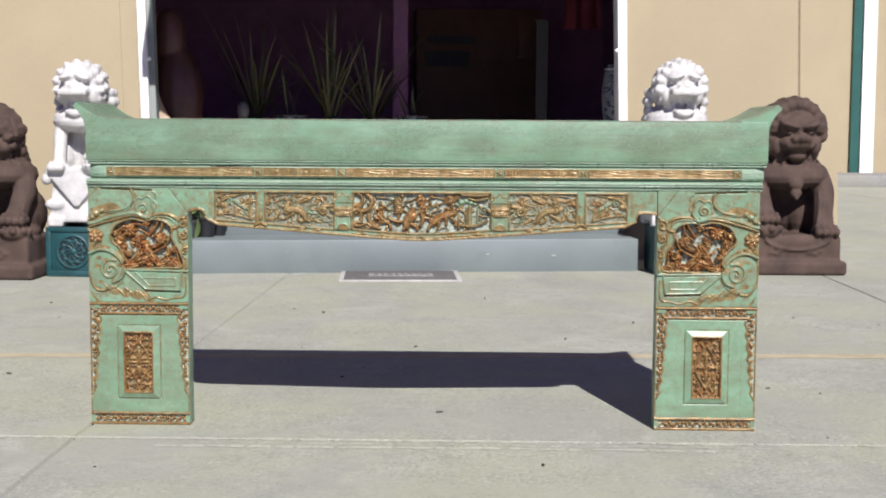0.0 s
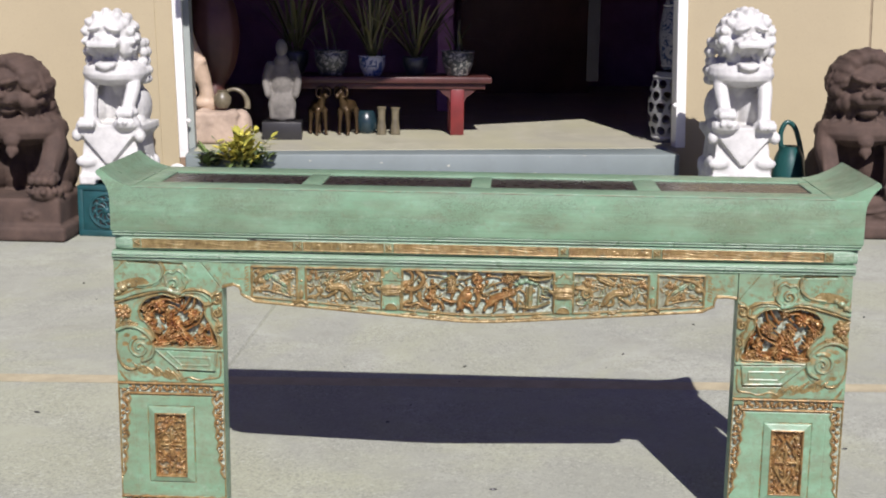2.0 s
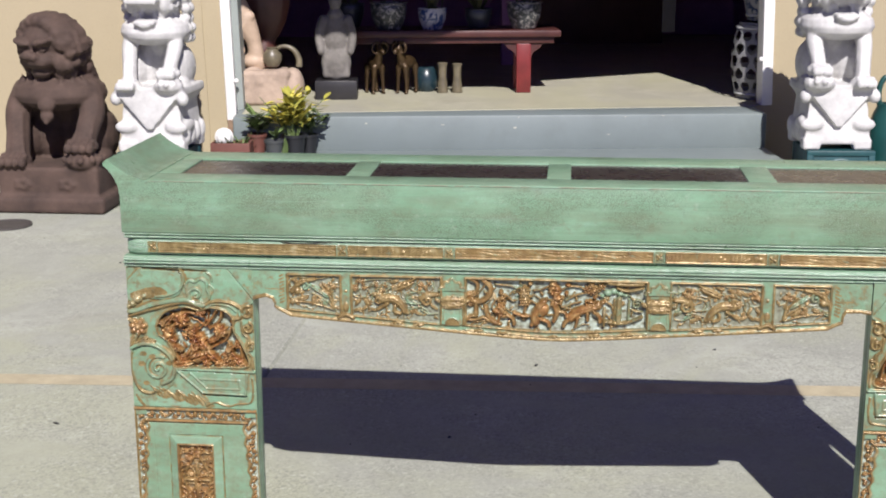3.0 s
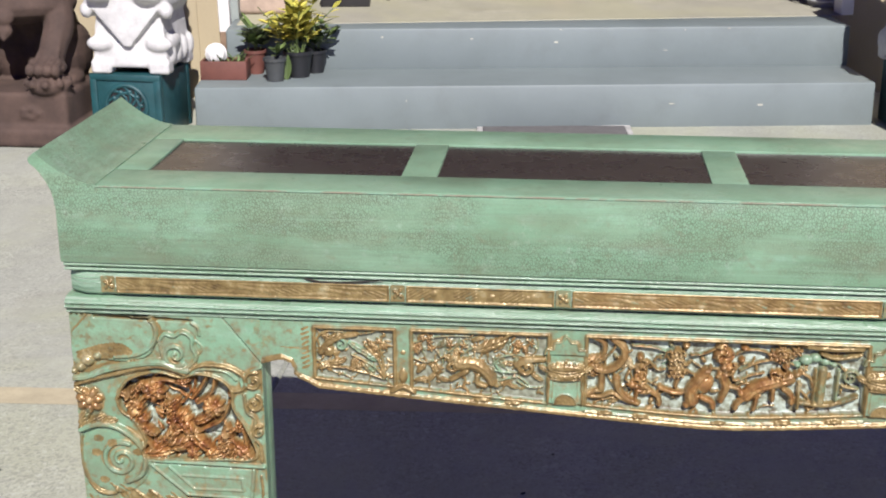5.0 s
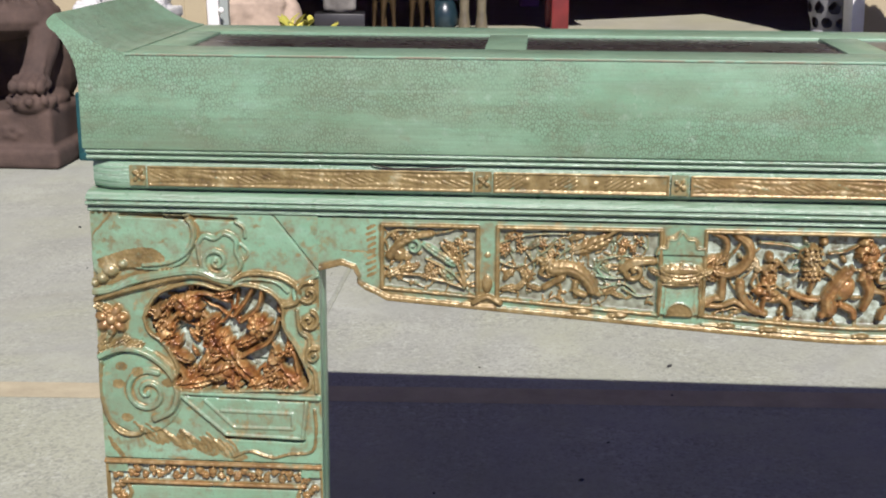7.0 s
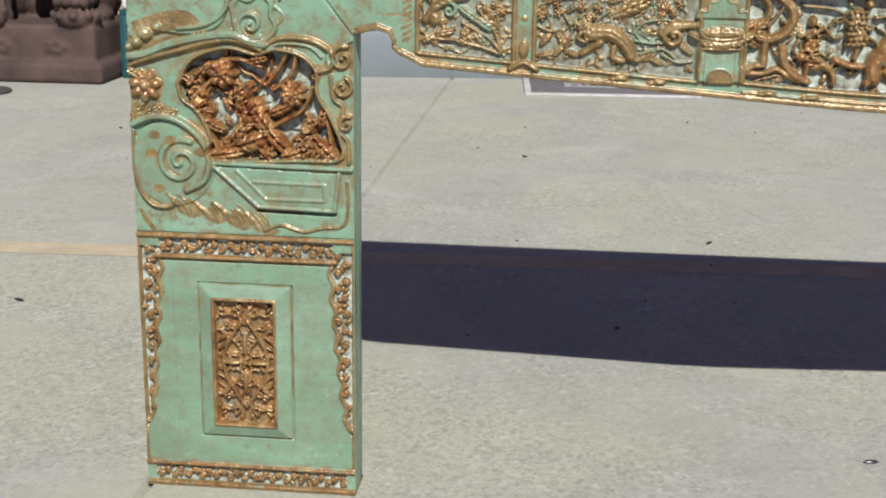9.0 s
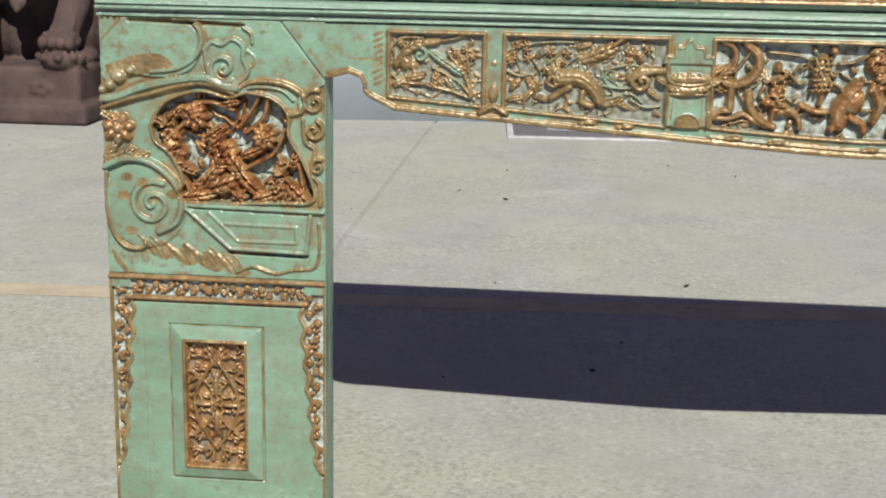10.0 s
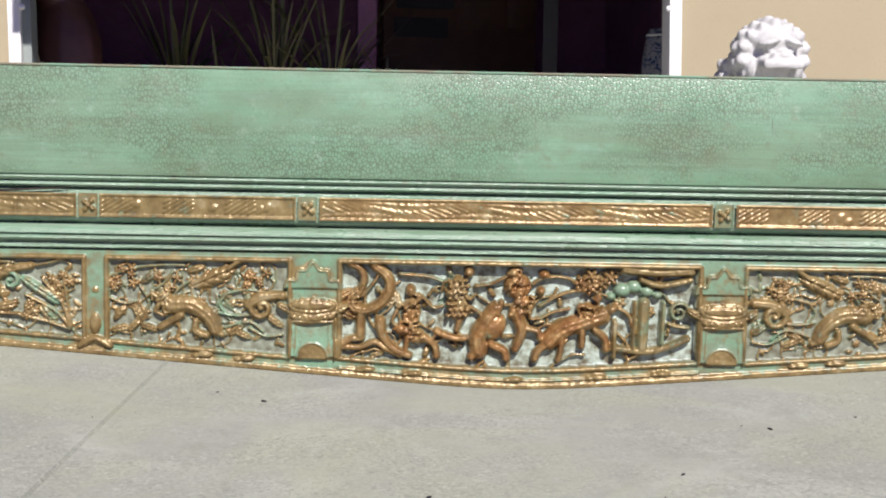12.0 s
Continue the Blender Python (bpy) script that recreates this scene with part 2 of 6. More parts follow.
def make_edge():
    k = Mat("rubbed_edge_paint", 0.4)
    c = k.ramp(k.noise(14, 5, 0.75), (0.44, (0.17, 0.30, 0.20)), (0.50, (0.20, 0.23, 0.15)), (0.62, (0.21, 0.185, 0.125)))
    k.color(c).bump(k.noise(90, 3), 0.3, 0.001)
    return k.m


M_EDGE = make_edge()
M_SPLIT = make_plain("dark_bare_wood", (0.030, 0.024, 0.016), 0.9, 0.3, 40)
M_WALL = make_plain("tan_wall_paint", (0.355, 0.295, 0.180), 0.8, 0.06, 1.2, bump=0.35, fine=90)
M_JOINT = make_plain("dirty_joint_filler", (0.235, 0.185, 0.115), 0.9, 0.3, 14, fine=40)
M_WHITE = make_plain("white_trim_paint", (0.76, 0.75, 0.72), 0.45, 0.06, 4)
M_JAMB = make_plain("grey_green_jamb", (0.24, 0.27, 0.25), 0.6, 0.1)
M_DGREEN = make_plain("dark_green_trim", (0.012, 0.085, 0.07), 0.45, 0.15)
M_TEAL = make_plain("teal_glaze", (0.006, 0.055, 0.062), 0.5, 0.35, 9)
M_DARKSTONE = make_plain("brown_volcanic_stone", (0.064, 0.039, 0.028), 0.85, 0.42, 7, bump=1.0, fine=70)
M_WHITESTONE = make_plain("white_marble", (0.50, 0.495, 0.475), 0.65, 0.22, 9, bump=0.7, fine=60)
M_SHOP = make_plain("dark_shop_wall", (0.32, 0.15, 0.27), 0.9, 0.2)
M_CEIL = make_plain("dark_shop_ceiling", (0.30, 0.17, 0.27), 0.9, 0.2)
M_REDWOOD = make_plain("red_lacquer_wood", (0.15, 0.016, 0.013), 0.4, 0.3, 8)
M_DARKWOOD = make_plain("dark_red_wood", (0.060, 0.016, 0.012), 0.45, 0.3, 8)
M_IRON = make_plain("dark_cast_iron", (0.055, 0.048, 0.042), 0.7, 0.3, 20)
M_YELLOW = make_plain("faded_yellow_line", (0.39, 0.34, 0.215), 0.85, 0.16, 12, fine=120)


# ---- mesh helpers ----
def mesh_of(bm, name):
    me = bpy.data.meshes.new(name)
    bm.to_mesh(me)
    bm.free()
    return me


def smooth(me, angle=40):
    me.shade_smooth()
    me.set_sharp_from_angle(angle=radians(angle))
    return me


def thing(name, label, category, m=None, group="", kind=""):
    e = new(name)
    e.empty_display_size = 0.1
    e.matrix_basis = m if m is not None else Matrix()
    return tagged(e, label, category, group, kind)


def part(name, bm, material, parent, label="", flat=False):
    me = bm if isinstance(bm, bpy.types.Mesh) else mesh_of(bm, name)
    if not flat:
        smooth(me)
    me.materials.append(material)
    ob = new(name, me)
    ob.parent = parent
    if label:
        ob["label"] = label
    return ob


def solo(name, bm, material, label, category, m=None, group="", kind="", flat=False):
    ob = part(name, bm, material, None, "", flat)
    if m is not None:
        ob.matrix_basis = m
    return tagged(ob, label, category, group, kind)


def box(bm, x0, x1, y0, y1, z0, z1, bevel=0.0, seg=2):
    r = bmesh.ops.create_cube(bm, size=1)
    vs = r["verts"]
    for v in vs:
        v.co = (x0 + (v.co.x + 0.5) * (x1 - x0), y0 + (v.co.y + 0.5) * (y1 - y0), z0 + (v.co.z + 0.5) * (z1 - z0))
    if bevel:
        es = list({e for v in vs for e in v.link_edges})
        bmesh.ops.bevel(bm, geom=es, offset=bevel, segments=seg, profile=0.5, affect="EDGES")
    return bm


def boxed(*a, **k):
    return box(bmesh.new(), *a, **k)


def ball(bm, c, r, rot=None, u=14, v=10):
    s = bmesh.ops.create_uvsphere(bm, u_segments=u, v_segments=v, radius=1)["verts"]
    r = r if isinstance(r, tuple) else (r, r, r)
    m = Matrix.Translation(c) @ (Euler([radians(a) for a in rot]).to_matrix().to_4x4() if rot else Matrix()) @ Matrix.Diagonal((*r, 1))
    bmesh.ops.transform(bm, matrix=m, verts=s)
    return bm


def lathe(bm, profile, n=24, c=(0, 0, 0), squash=1.0, slim=1.0):
    """A turned body from (radius, height) pairs."""
    rings = []
    for r, z in profile:
        rings.append([bm.verts.new((c[0] + slim * r * math.cos(2 * math.pi * i / n), c[1] + squash * r * math.sin(2 * math.pi * i / n), c[2] + z)) for i in range(n)])
    for a, b in zip(rings, rings[1:]):
        for i in range(n):
            bm.faces.new((a[i], a[(i + 1) % n], b[(i + 1) % n], b[i]))
    if profile[0][0] > 1e-4:
        bm.faces.new(list(reversed(rings[0])))
    if profile[-1][0] > 1e-4:
        bm.faces.new(rings[-1])
    return bm


def tube(bm, pts, r, n=8, taper=None):
    """A round bar along points; taper: a radius for each point."""
    pts = [Vector(p) for p in pts]
    rings, side = [], None
    for i, p in enumerate(pts):
        d = (pts[min(i + 1, len(pts) - 1)] - pts[max(i - 1, 0)]).normalized()
        side = (side - d * side.dot(d)).normalized() if side is not None and (side - d * side.dot(d)).length > 1e-4 else d.orthogonal().normalized()
        up = d.cross(side)
        rr = float(taper[i] if taper else r)
        rings.append([bm.verts.new(p + rr * (math.cos(2 * math.pi * k / n) * side + math.sin(2 * math.pi * k / n) * up)) for k in range(n)])
    for a, b in zip(rings, rings[1:]):
        for k in range(n):
            bm.faces.new((a[k], a[(k + 1) % n], b[(k + 1) % n], b[k]))
    bm.faces.new(list(reversed(rings[0])))
    bm.faces.new(rings[-1])
    return bm


def prism(bm, outline, y0, y1):
    """An outline in x and z, drawn out from y0 to y1."""
    a = [bm.verts.new((x, y0, z)) for x, z in outline]
    b = [bm.verts.new((x, y1, z)) for x, z in outline]
    bm.faces.new(a)
    bm.faces.new(list(reversed(b)))
    for i in range(len(a)):
        j = (i + 1) % len(a)
        bm.faces.new((a[j], a[i], b[i], b[j]))
    bmesh.ops.recalc_face_normals(bm, faces=bm.faces)
    return bm


# ---- ground and building ----
BLD = Matrix.Translation((-0.35, 4.105, 0)) @ pose(0, 0, 0, 0, 0, 7.5)
# the driveway falls away a little to the right of the upright walls
WALLS = BLD @ pose(0, 0, 0, 0, -1.4, 0)
SHOP = BLD @ Matrix.Translation((-0.145, -0.11, 0))


def in_bld(x, y, z, rz=0):
    return BLD @ pose(x, y, z, 0, 0, rz)


def in_shop(x, y, z, rz=0):
    return SHOP @ pose(x, y, z, 0, 0, rz)


ground = bmesh.new()
gx, gy = [-300, -7.1, -4.05, -0.945, 2.2, 5.3, 300], [-300, -6.3, -3.3, -0.160, 900]
gap = 0.008
for i in range(len(gx) - 1):
    for j in range(len(gy) - 1):
        x0, x1, y0, y1 = gx[i] + gap, gx[i + 1] - gap, gy[j] + gap, gy[j + 1] - gap
        ring = [ground.verts.new(p) for p in ((x0, y0, 0), (x1, y0, 0), (x1, y1, 0), (x0, y1, 0))]
        low = [ground.verts.new(p) for p in ((x0 - gap, y0 - gap, -0.011), (x1 + gap, y0 - gap, -0.011), (x1 + gap, y1 + gap, -0.011), (x0 - gap, y1 + gap, -0.011))]
        ground.faces.new(ring)
        for k in range(4):
            ground.faces.new((low[k], low[(k + 1) % 4], ring[(k + 1) % 4], ring[k]))
for v in ground.verts:
    v.co.x -= 0.018 * max(-9.0, min(9.0, v.co.y))
solo("ground", ground, M_GROUND, "pale grey speckled concrete driveway with cast joints", "ground", kind="structure", flat=True)

for x0, x1 in ((-14, 14),):
    bm = bmesh.new()
    q = [bm.verts.new(p) for p in ((x0, 1.155 + 0.048 * x0, 0.0008), (x1, 1.155 + 0.048 * x1, 0.0008), (x1, 1.248 + 0.048 * x1, 0.0008), (x0, 1.248 + 0.048 * x0, 0.0008))]
    bm.faces.new(q)
    solo("road_line", bm, M_YELLOW, "thin faded yellow parking line painted on the concrete", "road line", kind="structure", flat=True)

# crumbled pale mortar along the joint before the table
rng = np.random.RandomState(8)
for y, x0, x1, w in ((-0.170, -3.0, 3.2, 0.013), (-0.252, -0.70, 0.80, 0.013), (-0.212, -0.62, 0.95, 0.006)):
    bm = bmesh.new()
    n = int((x1 - x0) / 0.012)
    top, bot = [], []
    drift = 0.0
    for i in range(n + 1):
        x = x0 + (x1 - x0) * i / n
        drift = 0.9 * drift + rng.normal() * 0.0016
        ww = max(0.0012, w * (0.3 + 0.9 * rng.rand()))
        top.append(bm.verts.new((x, y + drift + ww, 0.0010)))
        bot.append(bm.verts.new((x, y + drift - ww, 0.0010)))
    for i in range(n):
        if rng.rand() < 0.80:
            bm.faces.new((bot[i], bot[i + 1], top[i + 1], top[i]))
    solo("joint_mortar", bm, M_MORTAR, "crumbled pale mortar in a driveway joint", "joint", kind="structure", flat=True)

# steps up to the shop door
step_low = solo("step_1", boxed(-1.55, 1.50, 0.0, 0.72, -0.01, 0.197, 0.012), M_STEP, "lower concrete doorstep in chipped grey-blue paint", "step", BLD, "door steps", "structure")
step_high = solo("step_2", boxed(-1.45, 1.50, 0.405, 0.73, 0.19, 0.388, 0.012), M_STEP, "upper concrete doorstep in chipped grey-blue paint", "step", BLD, "door steps", "structure")
STEPS = {0.197: step_low, 0.388: step_high}
rngc = np.random.RandomState(21)
for edge_v, z, spots_c in ((0.0, 0.197, (-0.61, 0.58, 0.98)), (0.405, 0.388, (-1.18, -0.72, -0.30, 0.10, 0.12, 0.62, 0.71, 0.92))):
    for u in spots_c:
        chip = bmesh.new()
        wide_c, tall_c = 0.004 + 0.016 * rngc.rand() ** 2, 0.002 + 0.004 * rngc.rand()
        low_c = 0.010 + 0.11 * rngc.rand() ** 2
        ring_c = [chip.verts.new((u + wide_c * math.cos(a) * (0.6 + 0.6 * rngc.rand()), edge_v - 0.0014, z - low_c + tall_c * math.sin(a) * (0.6 + 0.6 * rngc.rand()))) for a in np.linspace(0, 5.7, 9)]
        back_c = [chip.verts.new((v.co.x, edge_v + 0.002, v.co.z)) for v in ring_c]
        chip.faces.new(ring_c)
        for k in range(9):
            chip.faces.new((ring_c[k], back_c[k], back_c[(k + 1) % 9], ring_c[(k + 1) % 9]))
        part("paint_chip", chip, M_MORTAR, STEPS[z], flat=True)
slab = bmesh.new()
plan = [(-4.0, 0.93), (-1.41, 0.93), (-1.41, 0.53), (1.548, 0.70), (1.548, 0.93), (2.6, 0.93), (2.6, 8.2), (-4.0, 8.2)]
lo = [slab.verts.new((x, y, 0.2)) for x, y in plan]
hi = [slab.verts.new((x, y, 0.392)) for x, y in plan]
slab.faces.new(list(reversed(lo)))
slab.faces.new(hi)
for k in range(len(plan)):
    j = (k + 1) % len(plan)
    slab.faces.new((lo[k], lo[j], hi[j], hi[k]))
bmesh.ops.recalc_face_normals(slab, faces=slab.faces)
solo("floor", slab, M_FLOOR, "bare pale concrete floor of the shop", "floor", BLD, kind="structure", flat=True)

IN_L, V_W, HEAD = -1.415, 0.72, 2.40
wl = bmesh.new()
box(wl, -9.0, -1.615, V_W, V_W + 0.2, -0.30, 4.2)
solo("wall_left", wl, M_WALL, "tan painted shop wall with a vertical joint", "wall", WALLS, kind="structure")
solo("wall_door_pier", boxed(-1.615, -1.508, V_W + 0.012, V_W + 0.2, -0.1, 4.2), M_WALL, "narrow tan wall strip beside the door", "wall", WALLS, kind="structure")
solo("wall_door_base", boxed(1.502, 1.611, V_W - 0.03, V_W + 0.2, -0.15, 0.354), M_WALL, "low tan wall end under the door post", "wall", WALLS, kind="structure")
solo("wall_right", boxed(1.612, 2.769, V_W, V_W + 0.2, -0.15, 4.2), M_WALL, "tan painted shop wall", "wall", WALLS, kind="structure")
solo("wall_corner", boxed(2.786, 3.05, V_W + 0.002, V_W + 6.2, -0.15, 4.2), M_WALL, "tan corner pier of the shop", "wall", WALLS, kind="structure")
solo("wall_joint", boxed(2.7695, 2.7855, V_W + 0.008, V_W + 0.2, -0.15, 4.2), M_JOINT, "dirty filled joint in the tan wall", "wall joint", WALLS, kind="structure")
solo("wall_head", boxed(-1.508, 1.612, V_W, V_W + 0.2, HEAD, 4.2), M_WALL, "tan wall over the shop door", "wall", WALLS, kind="structure")
solo("wall_back", boxed(-4.2, 2.75, 5.7, 5.9, 0.2, 4.2), M_SHOP, "dark back wall of the shop", "wall", WALLS, kind="structure")
solo("wall_inner", boxed(2.60, 2.73, V_W + 0.21, 8.2, 0.2, 4.2), M_SHOP, "dark inner side wall of the shop", "wall", WALLS, kind="structure")
solo("wall_side", boxed(-4.2, -4.0, V_W + 0.2, 8.2, 0.2, 4.2), M_SHOP, "dark side wall of the shop", "wall", WALLS, kind="structure")
solo("ceiling", boxed(-9.0, 3.05, V_W - 0.0, 8.4, 4.2, 4.35), M_CEIL, "dark shop ceiling under a flat roof", "ceiling", WALLS, kind="structure")

door = thing("door_1", "wide open shop doorway with white painted frame posts", "door frame", WALLS, kind="structure")
part("frame_post", boxed(-1.507, -1.453, V_W - 0.035, V_W + 0.09, 0.367, HEAD, 0.004), M_WHITE, door)
part("frame_post", boxed(1.55, 1.611, V_W - 0.035, V_W + 0.09, 0.355, HEAD, 0.004), M_WHITE, door)
part("jamb", boxed(-1.452, IN_L, V_W + 0.02, V_W + 0.2, 0.40, HEAD), M_JAMB, door)
part("frame_head", boxed(-1.507, 1.611, V_W - 0.035, V_W + 0.09, HEAD - 0.07, HEAD - 0.002), M_WHITE, door)
# Added slab, never in view: its slanted edge cuts the sun entering the door.
canopy = thing("unseen_shade_slab", "unseen grey slab added over the shop door to shade the inside", "canopy", BLD)
cp = bmesh.new()
plan = [(-1.36, V_W - 0.037), (-1.36, -0.52), (-0.42, -0.47), (0.43, -0.17), (1.60, 0.42), (1.60, V_W - 0.037)]
lo = [cp.verts.new((x, y, 2.26)) for x, y in plan]
hi = [cp.verts.new((x, y, 2.40)) for x, y in plan]
cp.faces.new(list(reversed(lo)))
cp.faces.new(hi)
for k in range(len(plan)):
    j = (k + 1) % len(plan)
    cp.faces.new((lo[k], lo[j], hi[j], hi[k]))
bmesh.ops.recalc_face_normals(cp, faces=cp.faces)
part("slab", cp, M_JAMB, canopy, flat=True)
for x, z in ((-1.441, 0.59), (-1.441, 1.315), (1.540, 0.62), (1.540, 1.325)):
    kb = bmesh.new()
    ball(kb, (x, V_W - 0.045, z), (0.014, 0.012, 0.014))
    part("latch", kb, M_WHITE, door, "small white catch")

# the next building, across the yard
far = thing("building", "far tan building with dark green and white corner trim", "building", pose(0, 0, 0, 0, 0, 10))
part("wall", boxed(3.0, 40, 17.0, 17.4, 0.0, 7), M_WALL, far)
part("trim", boxed(9.37, 9.515, 16.93, 16.99, 0.17, 7), M_DGREEN, far)
part("trim", boxed(9.53, 9.76, 16.9, 16.99, 0.17, 7), M_WHITE, far)
solo("kerb", boxed(3.0, 40, 15.6, 17.0, -0.01, 0.18, 0.02), M_KERB, "low grey concrete kerb and footway", "kerb", pose(0, 0, 0, 0, 0, 10), kind="structure")

# ---- the altar table ----
table = thing("altar_table", "long green carved Chinese altar table with gilt panels on concrete", "altar table")
XL, XR, DEEP, TOPZ = -0.945, 0.966, 0.367, 0.872
INSETS = ((-0.836, -0.463), (-0.411, -0.022), (0.030, 0.408), (0.468, 0.852))
Y0, Y1 = 0.084, 0.274

part("front_board", boxed(XL, XR, -0.006, 0.020, 0.757, TOPZ, 0.003), M_BOARD, table, "wide crackled green front board")
part("back_board", boxed(XL, XR, DEEP - 0.026, DEEP, 0.757, TOPZ - 0.001, 0.003), M_BOARD, table)
part("worn_edge", tube(bmesh.new(), [(XL + 0.06, -0.0058, TOPZ), (XR - 0.075, -0.0058, TOPZ)], 0.0013, 6), M_EDGE, table, "rubbed reddish front edge")
tb = bmesh.new()
box(tb, -0.90, 0.905, 0.0, Y0, TOPZ - 0.030, TOPZ + 0.0015, 0.002)
part("top_rail", tb, M_TOP, table)
part("top_rail", boxed(-0.90, 0.905, Y1, DEEP + 0.002, TOPZ - 0.030, TOPZ + 0.0015, 0.002), M_TOP, table)
edges = [-0.90] + [e for pair in INSETS for e in pair] + [0.905]
for a, b in zip(edges[0::2], edges[1::2]):
    part("cross_rail", boxed(a, b, Y0, Y1, TOPZ - 0.030, TOPZ + 0.001, 0.0015), M_TOP, table)
for a, b in INSETS:
    part("inset_panel", boxed(a, b, Y0, Y1, TOPZ - 0.020, TOPZ - 0.0022), M_INSET, table, "dark brown lacquered inset panel")
for s, xa, lip in ((-1, -0.884, -0.968), (1, 0.882, 0.990)):
    outline, n = [], 10
    for i in range(n + 1):
        f = i / n
        outline.append((xa + (lip - xa) * f, TOPZ + 0.0025 + 0.044 * f ** 1.7))
    for i in range(1, 8):
        f = i / 7
        outline.append((lip + s * 0.010 * math.sin(f * math.pi), TOPZ + 0.0465 - 0.022 * f))
    ex = XL if s < 0 else XR
    for i in range(1, 6):
        f = i / 5
        outline.append((lip + (ex - lip) * (1 - (1 - f) ** 2), TOPZ + 0.0245 - 0.055 * f))
    outline.append((xa, TOPZ - 0.0305))
    part("flip_end", prism(bmesh.new(), outline, -0.0052, DEEP + 0.003), M_BOARD, table, "upturned crackled green everted end")


def strip(profile, x0, x1, name, mat, label=""):
    """A moulding: a profile of (y, z) pairs drawn along x."""
    bm = bmesh.new()
    a = [bm.verts.new((x0, y, z)) for y, z in profile]
    b = [bm.verts.new((x1, y, z)) for y, z in profile]
    bm.faces.new(a)
    bm.faces.new(list(reversed(b)))
    for i in range(len(a)):
        j = (i + 1) % len(a)
        bm.faces.new((a[i], a[j], b[j], b[i]))
    bmesh.ops.recalc_face_normals(bm, faces=bm.faces)
    return part(name, bm, mat, table, label)


strip([(0.05, 0.757), (-0.002, 0.757), (-0.005, 0.754), (-0.002, 0.7515), (0.003, 0.7512), (0.003, 0.7495), (-0.001, 0.749), (-0.003, 0.7465), (0.001, 0.744), (0.012, 0.7435), (0.05, 0.7435)], XL + 0.004, XR - 0.004, "cornice_moulding", M_SHINY)
split = tube(bmesh.new(), [(-0.592, -0.0010, 0.7432), (-0.575, -0.0024, 0.7405), (-0.566, -0.0022, 0.7388), (-0.548, -0.0022, 0.7392), (-0.528, -0.0024, 0.7402), (-0.505, -0.0020, 0.7415), (-0.48, -0.0010, 0.743)], 0, 6, [0.0008, 0.0014, 0.0019, 0.0015, 0.0012, 0.0010, 0.0006])
part("split", split, M_SPLIT, table, "dark jagged split under the cornice")
# the frieze swells outward and turns in at both ends
fr = bmesh.new()
nx = 80
prof = [(0.05, 0.744), (0.010, 0.744), (0.003, 0.7405), (0.0, 0.734), (0.0, 0.716), (0.003, 0.709), (0.012, 0.7045), (0.05, 0.7045)]
rows_f = []
for i in range(nx + 1):
    x = -0.938 + 1.896 * i / nx
    inn = 0.012 * max(0.0, 1 - (x + 0.938) / 0.02) ** 2 + 0.012 * max(0.0, 1 - (0.958 - x) / 0.02) ** 2
    rows_f.append([fr.verts.new((x, y + inn, z)) for y, z in prof])
for a, b in zip(rows_f, rows_f[1:]):
    for k in range(len(prof) - 1):
        fr.faces.new((a[k], b[k], b[k + 1], a[k + 1]))
fr.faces.new(list(reversed(rows_f[0])))
fr.faces.new(rows_f[-1])
bmesh.ops.recalc_face_normals(fr, faces=fr.faces)
part("frieze", fr, M_SHINY, table)
strip([(0.05, 0.7045), (0.010, 0.7045), (0.003, 0.7032), (-0.003, 0.7008), (-0.0065, 0.6975), (-0.0070, 0.6952), (-0.0020, 0.6945), (-0.0020, 0.6932), (-0.0080, 0.6925), (-0.0092, 0.6900), (-0.0065, 0.6876), (0.0005, 0.6868), (0.0005, 0.6850), (-0.0020, 0.6843), (-0.0020, 0.6800), (0.004, 0.678), (0.05, 0.678)], -0.944, 0.952, "waist_moulding", M_SHINY, "worn shiny green rounded moulding")


